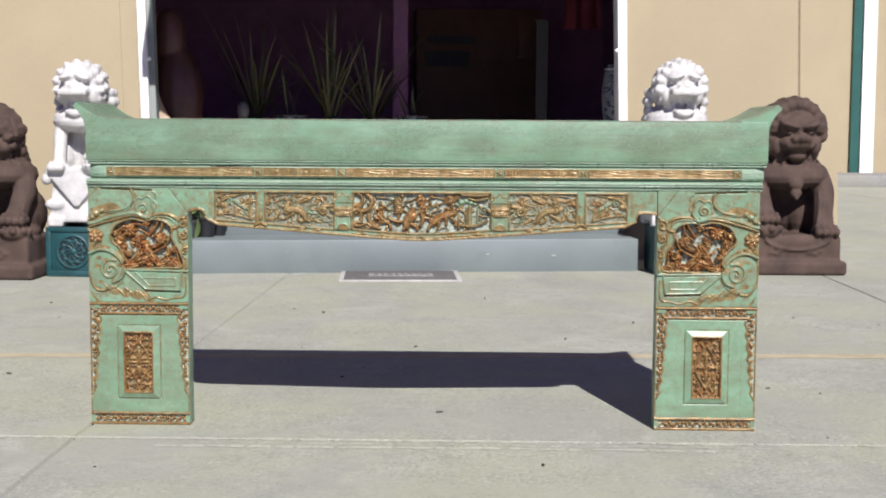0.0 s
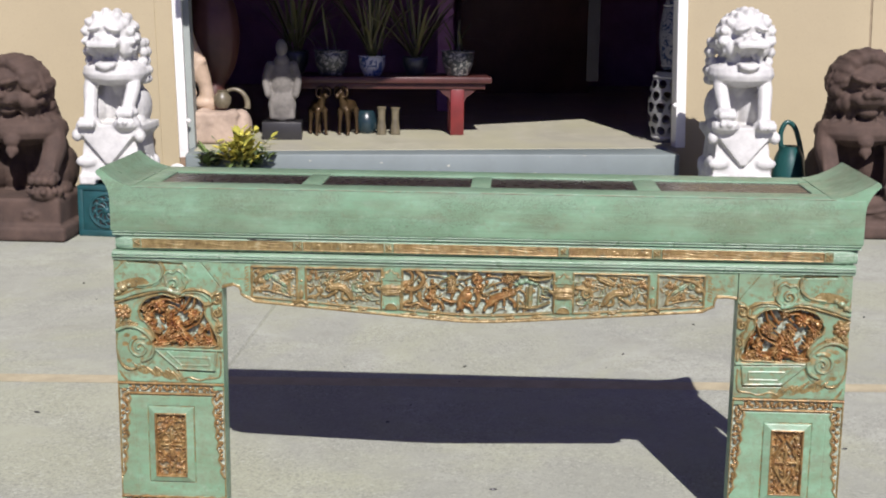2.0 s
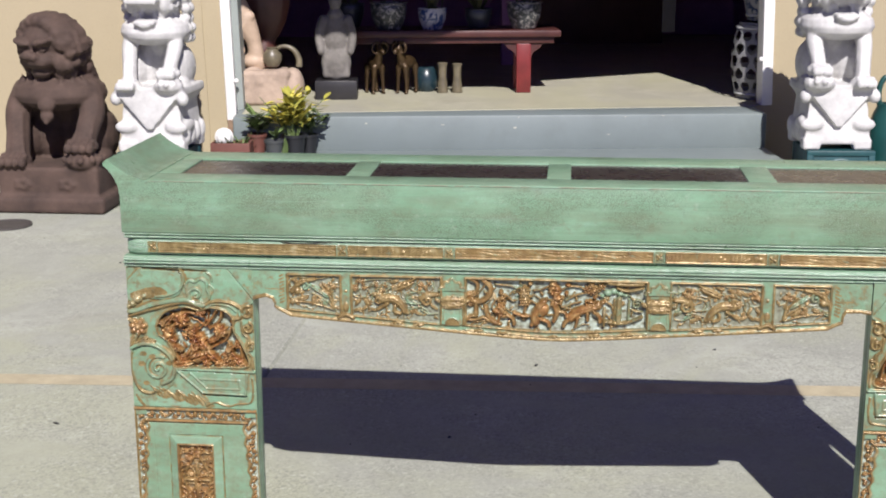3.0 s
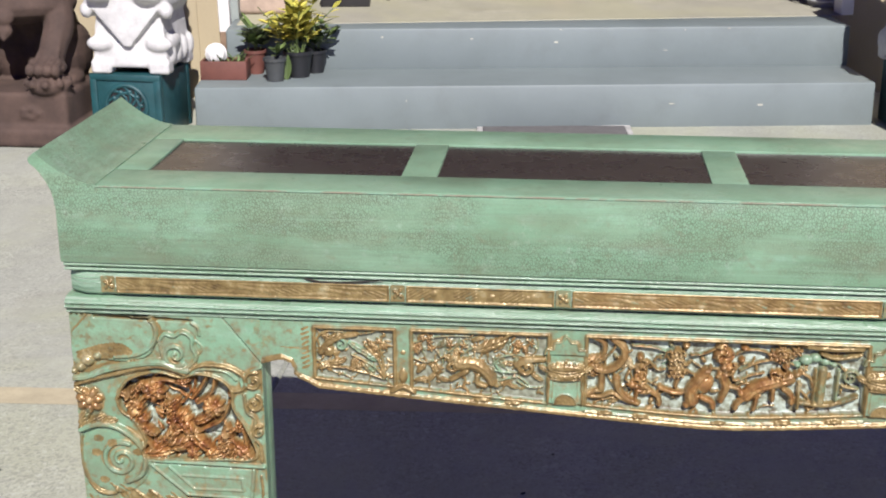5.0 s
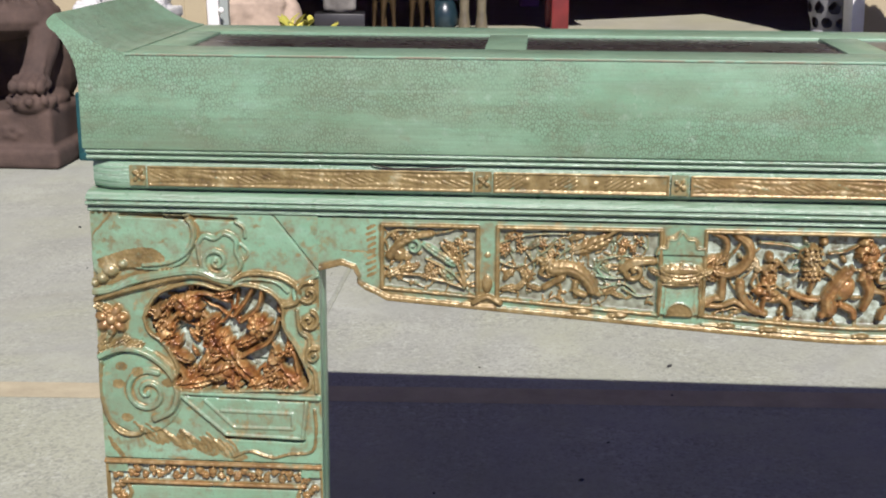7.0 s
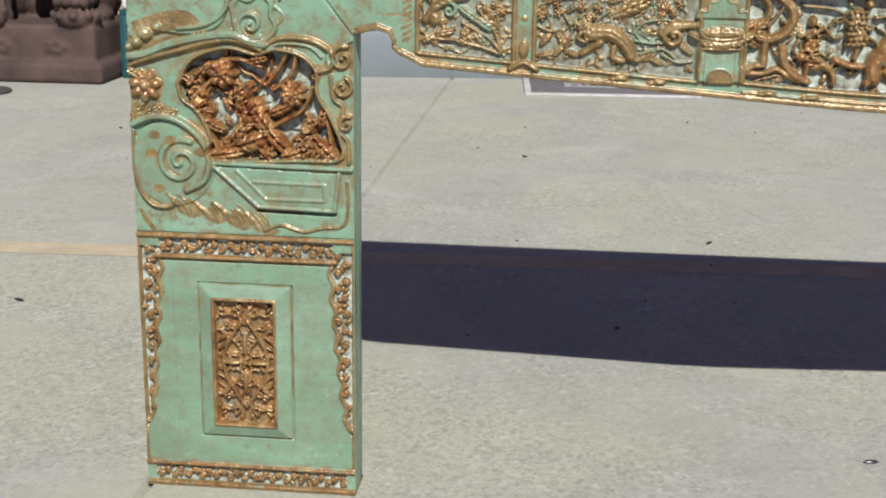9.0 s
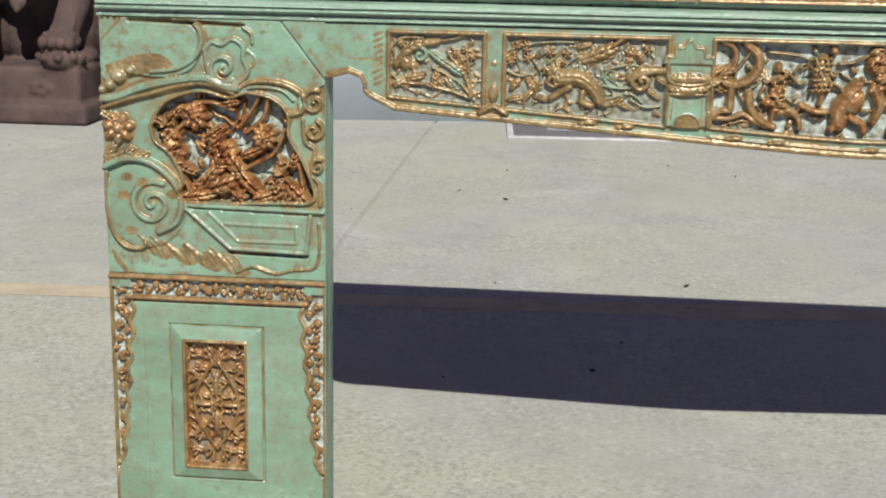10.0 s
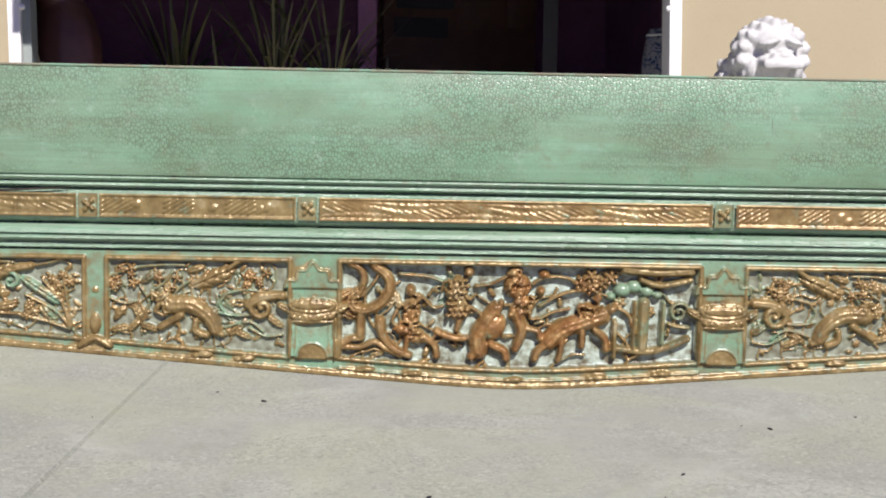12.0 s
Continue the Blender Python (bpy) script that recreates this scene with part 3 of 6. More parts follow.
class Relief:
    """Low relief, carved as a height over a patch of the board: x along the table, z up.
    Layers: H height, G gilding, D sunk ground, R reddish gilding."""

    def __init__(self, x0, x1, z0, z1, step=0.0012, seed=1):
        self.nx, self.nz = max(4, int((x1 - x0) / step)), max(4, int((z1 - z0) / step))
        self.X, self.Z = np.meshgrid(np.linspace(x0, x1, self.nx), np.linspace(z0, z1, self.nz))
        self.H, self.G, self.D, self.R = (np.zeros_like(self.X) for _ in range(4))
        self.tone = 0.0
        self.rng = np.random.RandomState(seed)
        self.box = (x0, x1, z0, z1)

    def keep(self):
        return [a.copy() for a in (self.H, self.G, self.D, self.R)]

    def only(self, mask, kept):
        """Takes back what was carved outside the mask."""
        self.H, self.G, self.D, self.R = (np.where(mask, a, k) for a, k in zip((self.H, self.G, self.D, self.R), kept))

    def window(self, xa, xb, za, zb):
        x0, x1, z0, z1 = self.box
        i0 = int(max(0, math.floor((xa - x0) / (x1 - x0) * (self.nx - 1))))
        i1 = int(min(self.nx, math.ceil((xb - x0) / (x1 - x0) * (self.nx - 1)) + 1))
        j0 = int(max(0, math.floor((za - z0) / (z1 - z0) * (self.nz - 1))))
        j1 = int(min(self.nz, math.ceil((zb - z0) / (z1 - z0) * (self.nz - 1)) + 1))
        return (slice(j0, max(j0, j1)), slice(i0, max(i0, i1)))

    def near(self, pts, w):
        """The window round a bent line, the distance to it, and how far along it."""
        xs, zs = [p[0] for p in pts], [p[1] for p in pts]
        win = self.window(min(xs) - w, max(xs) + w, min(zs) - w, max(zs) + w)
        X, Z = self.X[win], self.Z[win]
        best, along, n = np.full_like(X, 9.0), np.zeros_like(X), len(pts) - 1
        for i in range(n):
            (ax, az), (bx, bz) = pts[i], pts[i + 1]
            dx, dz = bx - ax, bz - az
            t = np.clip(((X - ax) * dx + (Z - az) * dz) / (dx * dx + dz * dz + 1e-12), 0, 1)
            d = np.hypot(X - ax - t * dx, Z - az - t * dz)
            m = d < best
            best, along = np.where(m, d, best), np.where(m, (i + t) / n, along)
        return win, best, along

    def raise_to(self, h, mask, gilt, win=(slice(None), slice(None))):
        m = mask & (h > self.H[win])
        self.H[win] = np.where(m, h, self.H[win])
        self.G[win] = np.where(m, gilt, self.G[win])
        self.D[win] = np.where(m, 0.0, self.D[win])
        self.R[win] = np.where(m, self.tone, self.R[win])

    def groove(self, pts, w, depth):
        win, d, _ = self.near(pts, w)
        self.H[win] = np.where(d < w, self.H[win] - depth * (1 - (d / w) ** 2), self.H[win])

    def gild(self, mask, g=1.0):
        self.G = np.where(mask, g, self.G)

    def gild_line(self, pts, w, g=1.0, h=0.0):
        win, d, _ = self.near(pts, w)
        self.G[win] = np.where(d < w, g, self.G[win])
        self.H[win] = np.where(d < w, self.H[win] + h, self.H[win])

    def stroke(self, pts, w, h, gilt=1.0, base=0.0, taper=0.0):
        win, d, s = self.near(pts, w)
        ww = w * (1 - taper * s)
        r = np.clip(1 - (d / ww) ** 2, 0, None)
        cut = 0.06 * np.cos(9.5 * d / ww) * np.clip(r, 0, 1) if w > 0.0036 else 0.0
        self.raise_to(base + h * (r ** 0.42 - cut), d < ww, gilt, win)

    def oval(self, cx, cz, rx, rz, h, gilt=1.0, rot=0.0, base=0.0, power=0.4):
        k = max(rx, rz)
        win = self.window(cx - k, cx + k, cz - k, cz + k)
        c, s = math.cos(rot), math.sin(rot)
        X, Z = self.X[win] - cx, self.Z[win] - cz
        a, b = X * c + Z * s, -X * s + Z * c
        q = 1 - (a / rx) ** 2 - (b / rz) ** 2
        self.raise_to(base + h * np.clip(q, 0, None) ** power, q > 0, gilt, win)

    def flower(self, cx, cz, r, h, gilt=1.0, n=6, base=0.0):
        turn = self.rng.rand() * 6
        for i in range(n):
            a = turn + 2 * math.pi * i / n
            self.oval(cx + 0.62 * r * math.cos(a), cz + 0.62 * r * math.sin(a), r * 0.42, r * 0.30, h * 0.8, gilt, a, base)
        self.oval(cx, cz, r * 0.34, r * 0.34, h, gilt, 0, base)

    def leaf(self, cx, cz, l, w, ang, h, gilt=1.0, base=0.0):
        self.oval(cx, cz, l, w, h, gilt, ang, base)
        c, s = math.cos(ang), math.sin(ang)
        self.groove([(cx - l * c, cz - l * s), (cx + l * c, cz + l * s)], w * 0.20, h * 0.3)
        for k in (-0.5, 0.0, 0.5):
            for e in (-1, 1):
                x, z = cx + k * l * c, cz + k * l * s
                self.groove([(x, z), (x + 0.4 * l * c - e * w * s, z + 0.4 * l * s + e * w * c)], w * 0.13, h * 0.2)

    def figure(self, cx, cz, rx, rz, h, gilt=1.0, rot=0.0, base=0.0):
        """A small carved figure: a lump broken up by folds, with a head, limbs and a fluttering hem."""
        rng = self.rng
        self.oval(cx, cz, rx, rz, h, gilt, rot, base, 0.4)
        c, s = math.cos(rot), math.sin(rot)
        k = max(rx, rz)
        for i in range(5):
            a = rot + 0.6 + rng.normal() * 0.5
            o = (i - 2) * 0.36
            x, z = cx + o * rx * c, cz + o * rx * s
            self.groove([(x - k * 0.7 * math.cos(a), z - k * 0.7 * math.sin(a)), (x + k * 0.7 * math.cos(a), z + k * 0.7 * math.sin(a))], 0.0013, h * 0.32)
        for i in range(5):
            a = rng.rand() * 6.28
            x, z = cx + 0.8 * rx * math.cos(a), cz + 0.8 * rz * math.sin(a)
            b = a + rng.normal() * 0.8
            l = 0.007 + 0.007 * rng.rand()
            self.stroke(bent([(x, z), (x + l * 0.6 * math.cos(b), z + l * 0.6 * math.sin(b)), (x + l * math.cos(b + 0.9), z + l * math.sin(b + 0.9))], 4), 0.0022, h * 0.9, gilt, base, 0.4)
        for i in range(4):
            a = rng.rand() * 6.28
            self.oval(cx + 0.6 * rx * math.cos(a), cz + 0.6 * rz * math.sin(a), 0.0035, 0.0026, h * 1.12, gilt, rng.rand() * 3, base)

    def scroll(self, cx, cz, r, turns, start, w, h, gilt=1.0, hand=1, grow=0.0, base=0.0):
        pts = []
        n = int(26 * turns)
        for i in range(n + 1):
            f = i / n
            a = start + hand * 2 * math.pi * turns * f
            rr = r * (1 - f) ** 0.9 + grow
            pts.append((cx + rr * math.cos(a), cz + rr * math.sin(a)))
        self.stroke(pts, w, h, gilt, base, 0.35)

    def inside(self, poly):
        """Which places lie in a closed outline."""
        res = np.zeros(self.X.shape, bool)
        n = len(poly)
        for i in range(n):
            (ax, az), (bx, bz) = poly[i], poly[(i + 1) % n]
            cond = (az > self.Z) != (bz > self.Z)
            xi = (bx - ax) * (self.Z - az) / ((bz - az) if abs(bz - az) > 1e-9 else 1e-9) + ax
            res ^= cond & (self.X < xi)
        return res

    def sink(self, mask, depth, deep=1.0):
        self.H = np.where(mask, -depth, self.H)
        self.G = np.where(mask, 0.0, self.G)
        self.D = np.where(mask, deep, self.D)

    def soft_noise(self, size):
        """Smooth noise between about -1 and 1, with lumps of that size in metres."""
        x0, x1, z0, z1 = self.box
        fx = np.fft.fftfreq(self.nx, (x1 - x0) / self.nx)[None, :]
        fz = np.fft.fftfreq(self.nz, (z1 - z0) / self.nz)[:, None]
        n = np.fft.ifft2(np.fft.fft2(self.rng.standard_normal(self.X.shape)) * np.exp(-((fx ** 2 + fz ** 2) * (size * 1.6) ** 2))).real
        return n / (2.2 * n.std() + 1e-9)

    def chisel(self, amount=0.0004, cut=0.0011, haze=0.0):
        """Tool marks on what stands proud, a browner tone in the recesses, and old gilding and dirt smeared over the
        rest.
        """
        marks = 0.6 * self.soft_noise(0.0028) + 0.4 * self.soft_noise(0.0055)
        self.H = self.H + amount * self.rng.standard_normal(self.H.shape) + cut * marks * np.clip(self.G, 0.12, 1.0)
        # more gilt, and so a browner tone, in the recesses beside the ridges
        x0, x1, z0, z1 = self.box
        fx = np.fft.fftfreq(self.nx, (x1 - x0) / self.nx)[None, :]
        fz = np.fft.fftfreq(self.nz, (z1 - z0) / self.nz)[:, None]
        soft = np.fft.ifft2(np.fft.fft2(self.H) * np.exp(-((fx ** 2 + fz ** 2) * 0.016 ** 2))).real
        hollow_tone = np.clip((soft - self.H) / 0.0016, 0, 1) * np.clip(0.75 + 0.6 * self.soft_noise(0.02), 0, 1)
        self.G = np.maximum(self.G, np.where(self.D > 0.3, 0.0, 0.85 * hollow_tone))
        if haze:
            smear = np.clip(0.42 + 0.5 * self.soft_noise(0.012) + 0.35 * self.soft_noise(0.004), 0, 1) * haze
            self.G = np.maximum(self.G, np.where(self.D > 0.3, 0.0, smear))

    def mesh(self, name, y=0.0, keep=None, x_at=0.0, flip=False, cut=None):
        """y: the board's face, at which heights of nought lie. keep: the outline that the patch is cut to. flip: a mirror image.
        cut: from which to which column."""
        lay = [a if cut is None else a[:, cut[0]:cut[1]] for a in (self.X, self.Z, self.H, self.G, self.D, self.R)]
        X, Z, H, G, D, R = lay
        if keep is not None and cut is not None:
            keep = keep[:, cut[0]:cut[1]]
        nz, nx = X.shape
        co = np.stack([x_at + (-X if flip else X), y - H, Z], -1).reshape(-1, 3)
        idx = np.arange(nx * nz).reshape(nz, nx)
        quads = np.stack([idx[:-1, :-1], idx[:-1, 1:], idx[1:, 1:], idx[1:, :-1]], -1).reshape(-1, 4)
        if flip:
            quads = quads[:, ::-1]
        if keep is not None:
            k = keep.reshape(-1)
            quads = quads[k[quads].all(1)]
        me = bpy.data.meshes.new(name)
        me.from_pydata(co.tolist(), [], quads.tolist())
        for key, val in (("gilt", G), ("deep", D), ("ruddy", R)):
            at = me.attributes.new(key, "FLOAT", "POINT")
            at.data.foreach_set("value", np.ascontiguousarray(val.reshape(-1), dtype=np.float32))
        me.shade_smooth()
        return me


def relief_part(name, me, parent, label=""):
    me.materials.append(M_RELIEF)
    ob = new(name, me)
    ob.parent = parent
    if label:
        ob["label"] = label
    return ob


def brushwood(r, poly_mask, n, h, w, box_, gilt=1.0, flowers=5, leaves=14, size=0.012, base=-0.008):
    """Undercut branches, blossoms and leaves that fill a sunk field."""
    x0, x1, z0, z1 = box_
    rng = r.rng
    for _ in range(n):
        x, z, a = x0 + rng.rand() * (x1 - x0), z0 + rng.rand() * (z1 - z0), rng.rand() * 6.28
        pts = [(x, z)]
        for _k in range(6):
            a += rng.normal() * 0.55
            x, z = x + size * 0.75 * math.cos(a), z + size * 0.75 * math.sin(a)
            pts.append((x, z))
        r.stroke(pts, w, h * (0.5 + 0.3 * rng.rand()), gilt * (0.8 + 0.4 * rng.rand()), base, 0.4)
    for _ in range(leaves):
        x, z = x0 + rng.rand() * (x1 - x0), z0 + rng.rand() * (z1 - z0)
        r.leaf(x, z, size * (0.5 + 0.4 * rng.rand()), size * (0.2 + 0.15 * rng.rand()), rng.rand() * 6.28, h * (0.6 + 0.4 * rng.rand()), gilt * (0.7 + 0.5 * rng.rand()), base)
    for _ in range(flowers):
        x, z = x0 + (0.08 + 0.84 * rng.rand()) * (x1 - x0), z0 + (0.1 + 0.8 * rng.rand()) * (z1 - z0)
        r.flower(x, z, size * (0.6 + 0.3 * rng.rand()), h * (0.8 + 0.3 * rng.rand()), gilt, 6, base)


def on_leg(p, q):
    """Leg carvings are laid out on a sheet 390 wide and 340 high: its place on the leg in metres."""
    return (p * 0.283 / 390, 0.353 + (340 - q) * 0.332 / 453)


def line(*pq):
    return [on_leg(p, q) for p, q in zip(pq[0::2], pq[1::2])]


def bent(pts, n=6):
    """A smooth line through points."""
    out, m = [], len(pts)
    for i in range(m - 1):
        p0, p1, p2, p3 = pts[max(i - 1, 0)], pts[i], pts[i + 1], pts[min(i + 2, m - 1)]
        for k in range(n):
            t = k / n
            out.append(tuple(0.5 * (2 * b + (c - a) * t + (2 * a - 5 * b + 4 * c - d) * t * t + (3 * b - a - 3 * c + d) * t ** 3) for a, b, c, d in zip(p0, p1, p2, p3)))
    return out + [pts[-1]]


def upper_leg(seed):
    r = Relief(0, 0.283, 0.3535, 0.6785, 0.0011, seed)
    hole = bent(line(85, 78, 112, 36, 172, 16, 222, 26, 255, 17, 300, 26, 326, 52, 328, 90, 352, 132, 371, 197, 300, 205, 142, 208, 140, 168, 118, 126, 92, 104, 85, 78), 4)
    cloud = bent(line(45, -108, 130, -106, 165, -90, 178, -58, 160, -20, 112, -5, 60, -8, 14, 4, 2, -12, 4, -60, 20, -80, 45, -108), 4)
    r.raise_to(np.full_like(r.H, 0.004), r.inside(cloud), 0.15)
    r.gild(r.inside(bent(line(10, -22, 60, -40, 105, -44, 128, -22, 80, -10, 20, -6, 10, -22), 4)), 1.0)
    r.stroke(bent(line(50, -108, 132, -106)), 0.0030, 0.006, 0.4)
    r.stroke(bent(line(132, -100, 158, -104, 178, -80, 172, -46, 140, -22, 90, -14)), 0.0042, 0.008, 0.45, taper=0.3)
    lobes = bent(line(184, -52, 196, -66, 214, -62, 232, -72, 250, -60, 250, -40, 258, -20, 246, -2, 226, 6, 204, 0, 190, -16, 184, -52), 4)
    r.raise_to(np.full_like(r.H, 0.0030), r.inside(lobes), 0.1)
    r.stroke(lobes, 0.0032, 0.0065, 0.40)
    x, z = on_leg(216, -24)
    r.scroll(x, z, 0.019, 1.6, -1.0, 0.0040, 0.008, 0.30, -1)
    r.groove(line(54, -100, 160, -98, 250, -94), 0.0030, 0.007)
    r.stroke(bent(line(250, -92, 264, -82, 266, -66)), 0.0022, 0.004, 0.4)
    # balls and the double ridge over the opening
    for p, q, w in ((32, -4, 0.010), (16, 10, 0.008), (54, -16, 0.007), (2, 18, 0.007)):
        x, z = on_leg(p, q)
        r.oval(x, z, w, w * 0.85, 0.010, 0.5)
    r.stroke(bent(line(0, 34, 30, 30, 70, 14, 120, 2, 180, -6, 214, 6, 238, 10)), 0.0058, 0.010, 0.35)
    r.stroke(bent(line(0, 50, 40, 36, 90, 22, 140, 8, 190, 4, 232, 18)), 0.0035, 0.008, 0.9)
    r.stroke(bent(line(236, 14, 268, -2, 318, 0, 352, 20, 352, 44, 330, 52)), 0.0032, 0.006, 0.85)
    r.stroke(bent(line(236, 24, 262, 8, 312, 10, 336, 28)), 0.0022, 0.004, 0.4)
    for p, q, rad, hand in ((372, 30, 0.016, 1), (371, 78, 0.013, -1), (378, 140, 0.010, 1)):
        x, z = on_leg(p, q)
        r.scroll(x, z, rad, 1.4, 1.2, 0.0030, 0.006, 0.85, hand)
    r.stroke(bent(line(352, 60, 356, 96, 372, 112, 366, 150, 380, 170, 382, 206)), 0.0028, 0.005, 0.7)
    r.stroke(bent(line(388, -2, 350, 20, 348, 40)), 0.0025, 0.004, 0.3)
    # the blossom and the great volute
    x, z = on_leg(28, 84)
    r.tone = 0.6
    r.flower(x, z, 0.021, 0.011, 1.0, 7)
    r.tone = 0.0
    for p, q, a in ((14, 122, 0.9), (36, 128, 0.5), (8, 140, 1.1), (60, 132, 0.2), (6, 60, -0.6)):
        x, z = on_leg(p, q)
        r.leaf(x, z, 0.017, 0.006, a, 0.008, 1.0)
    r.oval(*on_leg(70, 216), 0.055, 0.056, 0.0045, 0.0, power=0.25)
    x, z = on_leg(86, 214)
    r.scroll(x, z, 0.030, 1.7, 1.1, 0.0048, 0.0090, 0.30, 1)
    r.stroke(bent(line(4, 150, 40, 136, 80, 140, 120, 168, 138, 206, 128, 244, 96, 262)), 0.0048, 0.010, 0.40)
    r.stroke(bent(line(4, 160, 2, 220, 12, 266, 36, 292, 66, 292, 72, 280)), 0.0030, 0.006, 0.75)
    for p, q in ((34, 200), (46, 262), (122, 196), (40, 168), (70, 176)):
        x, z = on_leg(p, q)
        r.gild(((r.X - x) / 0.008) ** 2 + ((r.Z - z) / 0.006) ** 2 < 1, 0.75)
    # the sunk opening and its figures, blossoms and boughs
    m = r.inside(hole)
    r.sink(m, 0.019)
    kept = r.keep()
    r.tone = 1.0
    brushwood(r, m, 16, 0.010, 0.0026, (0.062, 0.272, 0.447, 0.592), 1.2, 3, 12, 0.014, -0.016)
    rng = r.rng
    for pq in ((242, 74, 262, 48, 276, 22), (254, 84, 282, 60, 290, 28), (150, 44, 190, 36, 231, 48), (110, 150, 124, 96, 165, 50), (230, 200, 250, 150, 300, 120, 318, 80), (150, 200, 190, 170, 235, 120), (330, 100, 344, 140, 352, 190), (100, 90, 130, 140, 150, 190)):
        r.stroke(bent(line(*pq)), 0.0036, 0.015, 1.2, -0.014)
    for p, q, rx, rz, rot in ((114, 82, 0.011, 0.020, 0.2), (124, 118, 0.013, 0.022, 0.5), (309, 160, 0.011, 0.024, -0.1), (312, 190, 0.015, 0.012, 0.2), (200, 112, 0.012, 0.016, 0.3)):
        x, z = on_leg(p, q)
        r.figure(x, z, rx, rz, 0.019, 1.3, rot, -0.013)
        r.oval(x + 0.004, z + rz * 0.8, 0.0052, 0.0056, 0.021, 1.3, 0, -0.012)
    for p, q, l, w, a in ((208, 130, 0.026, 0.012, 1.0), (248, 166, 0.036, 0.011, -0.75), (214, 176, 0.026, 0.013, 0.35), (232, 142, 0.022, 0.011, 2.2), (190, 160, 0.020, 0.009, 0.9), (160, 199, 0.030, 0.009, 0.15), (343, 191, 0.024, 0.011, -0.7), (284, 196, 0.020, 0.008, 0.3),
                          (196, 88, 0.017, 0.007, 0.6), (145, 150, 0.017, 0.007, -0.5), (336, 130, 0.015, 0.007, 1.4), (262, 120, 0.018, 0.007, 0.4), (330, 66, 0.013, 0.006, -0.6), (130, 56, 0.014, 0.006, 0.9), (225, 36, 0.014, 0.006, 0.2)):
        x, z = on_leg(p, q)
        r.leaf(x, z, l, w, a, 0.018, 1.3, -0.012)
    for p, q, rad, n in ((162, 60, 0.019, 8), (284, 92, 0.017, 9), (238, 196, 0.012, 7), (120, 182, 0.011, 6)):
        x, z = on_leg(p, q)
        r.flower(x, z, rad, 0.021, 1.3, n, -0.012)
        r.flower(x, z, rad * 0.55, 0.024, 1.3, n - 2, -0.012)
    r.only(m, kept)
    r.tone = 0.0
    r.stroke(hole, 0.0026, 0.005, 0.65)
    # shelf with its stepped key pattern below the opening
    for pq in ((142, 214, 386, 218), (142, 218, 222, 288, 356, 292, 364, 226), (186, 226, 236, 274, 340, 274, 340, 246, 214, 244)):
        r.stroke(line(*pq), 0.0032, 0.006, 0.30)
    r.raise_to(np.full_like(r.H, 0.004), r.inside(line(150, 220, 224, 286, 354, 288, 360, 226)), 0.12)
    r.groove(line(222, 295, 356, 298), 0.0035, 0.006)
    # brushed gilt acanthus along the foot
    for i in range(46):
        p = 78 + i * 3.6 + rng.normal() * 2
        x, z = on_leg(p, 296 + 0.20 * (p - 78) + 6 * math.sin(i * 0.5))
        l = 0.6 + 0.7 * rng.rand()
        r.gild_line(bent([(x, z), (x - 0.005 * l, z + 0.010 * l), (x - 0.014 * l, z + 0.018 * l)], 3), 0.0016, 0.9, 0.0006)
        r.gild_line([(x - 0.003, z + 0.002), (x + 0.008, z - 0.004)], 0.0030, 0.7)
    for i in range(9):
        x, z = on_leg(8 + i * 3.2, 300 + i * 4)
        r.gild_line([(x, z), (x + 0.004, z - 0.014)], 0.0010, 0.8)
    r.stroke(bent(line(232, 330, 262, 320, 300, 330, 336, 322, 372, 316, 380, 280, 378, 240)), 0.0020, 0.003, 0.8)
    for i in range(4):
        x, z = on_leg(6 + 11 * i, -112)
        r.oval(x, z, 0.004, 0.008, 0.004, 0.8)
    r.groove(line(296, -126, 390, -6), 0.0012, 0.0035)
    r.stroke(bent(line(254, -56, 270, -40, 262, -26, 250, -34)), 0.0018, 0.002, 0.45)
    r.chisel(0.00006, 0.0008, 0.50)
    return r


def scrollwork(r, x0, x1, z0, z1, pitch, seed, depth=0.006, tall=False):
    """A pierced strip of small gilt tendrils over a sunk ground."""
    m = (r.X > x0) & (r.X < x1) & (r.Z > z0) & (r.Z < z1)
    r.sink(m, depth, 1.0)
    rng = np.random.RandomState(seed)
    span = (z1 - z0) if tall else (x1 - x0)
    wide = (x1 - x0) if tall else (z1 - z0)
    n = max(2, int(span / pitch))
    for i in range(n):
        f = (i + 0.5) / n * span
        side = 0.5 + 0.18 * (1 if i % 2 else -1)
        cx, cz = (x0 + side * wide, z0 + f) if tall else (x0 + f, z0 + side * wide)
        r.scroll(cx, cz, pitch * 0.42, 1.3, rng.rand() * 6.28, 0.0025, depth + 0.0015, 1.0, 1 if i % 2 else -1, base=-depth)
        off = (0.28 if side < 0.5 else -0.28) * wide
        r.leaf(cx + rng.normal() * 0.003 + (off if tall else 0), cz + rng.normal() * 0.003 + (0 if tall else off), pitch * 0.50, 0.0028, rng.rand() * 6.28, depth + 0.002, 1.0, -depth)
        if rng.rand() < 0.3:
            r.flower(cx, cz, pitch * 0.40, depth + 0.003, 1.0, 6, -depth)


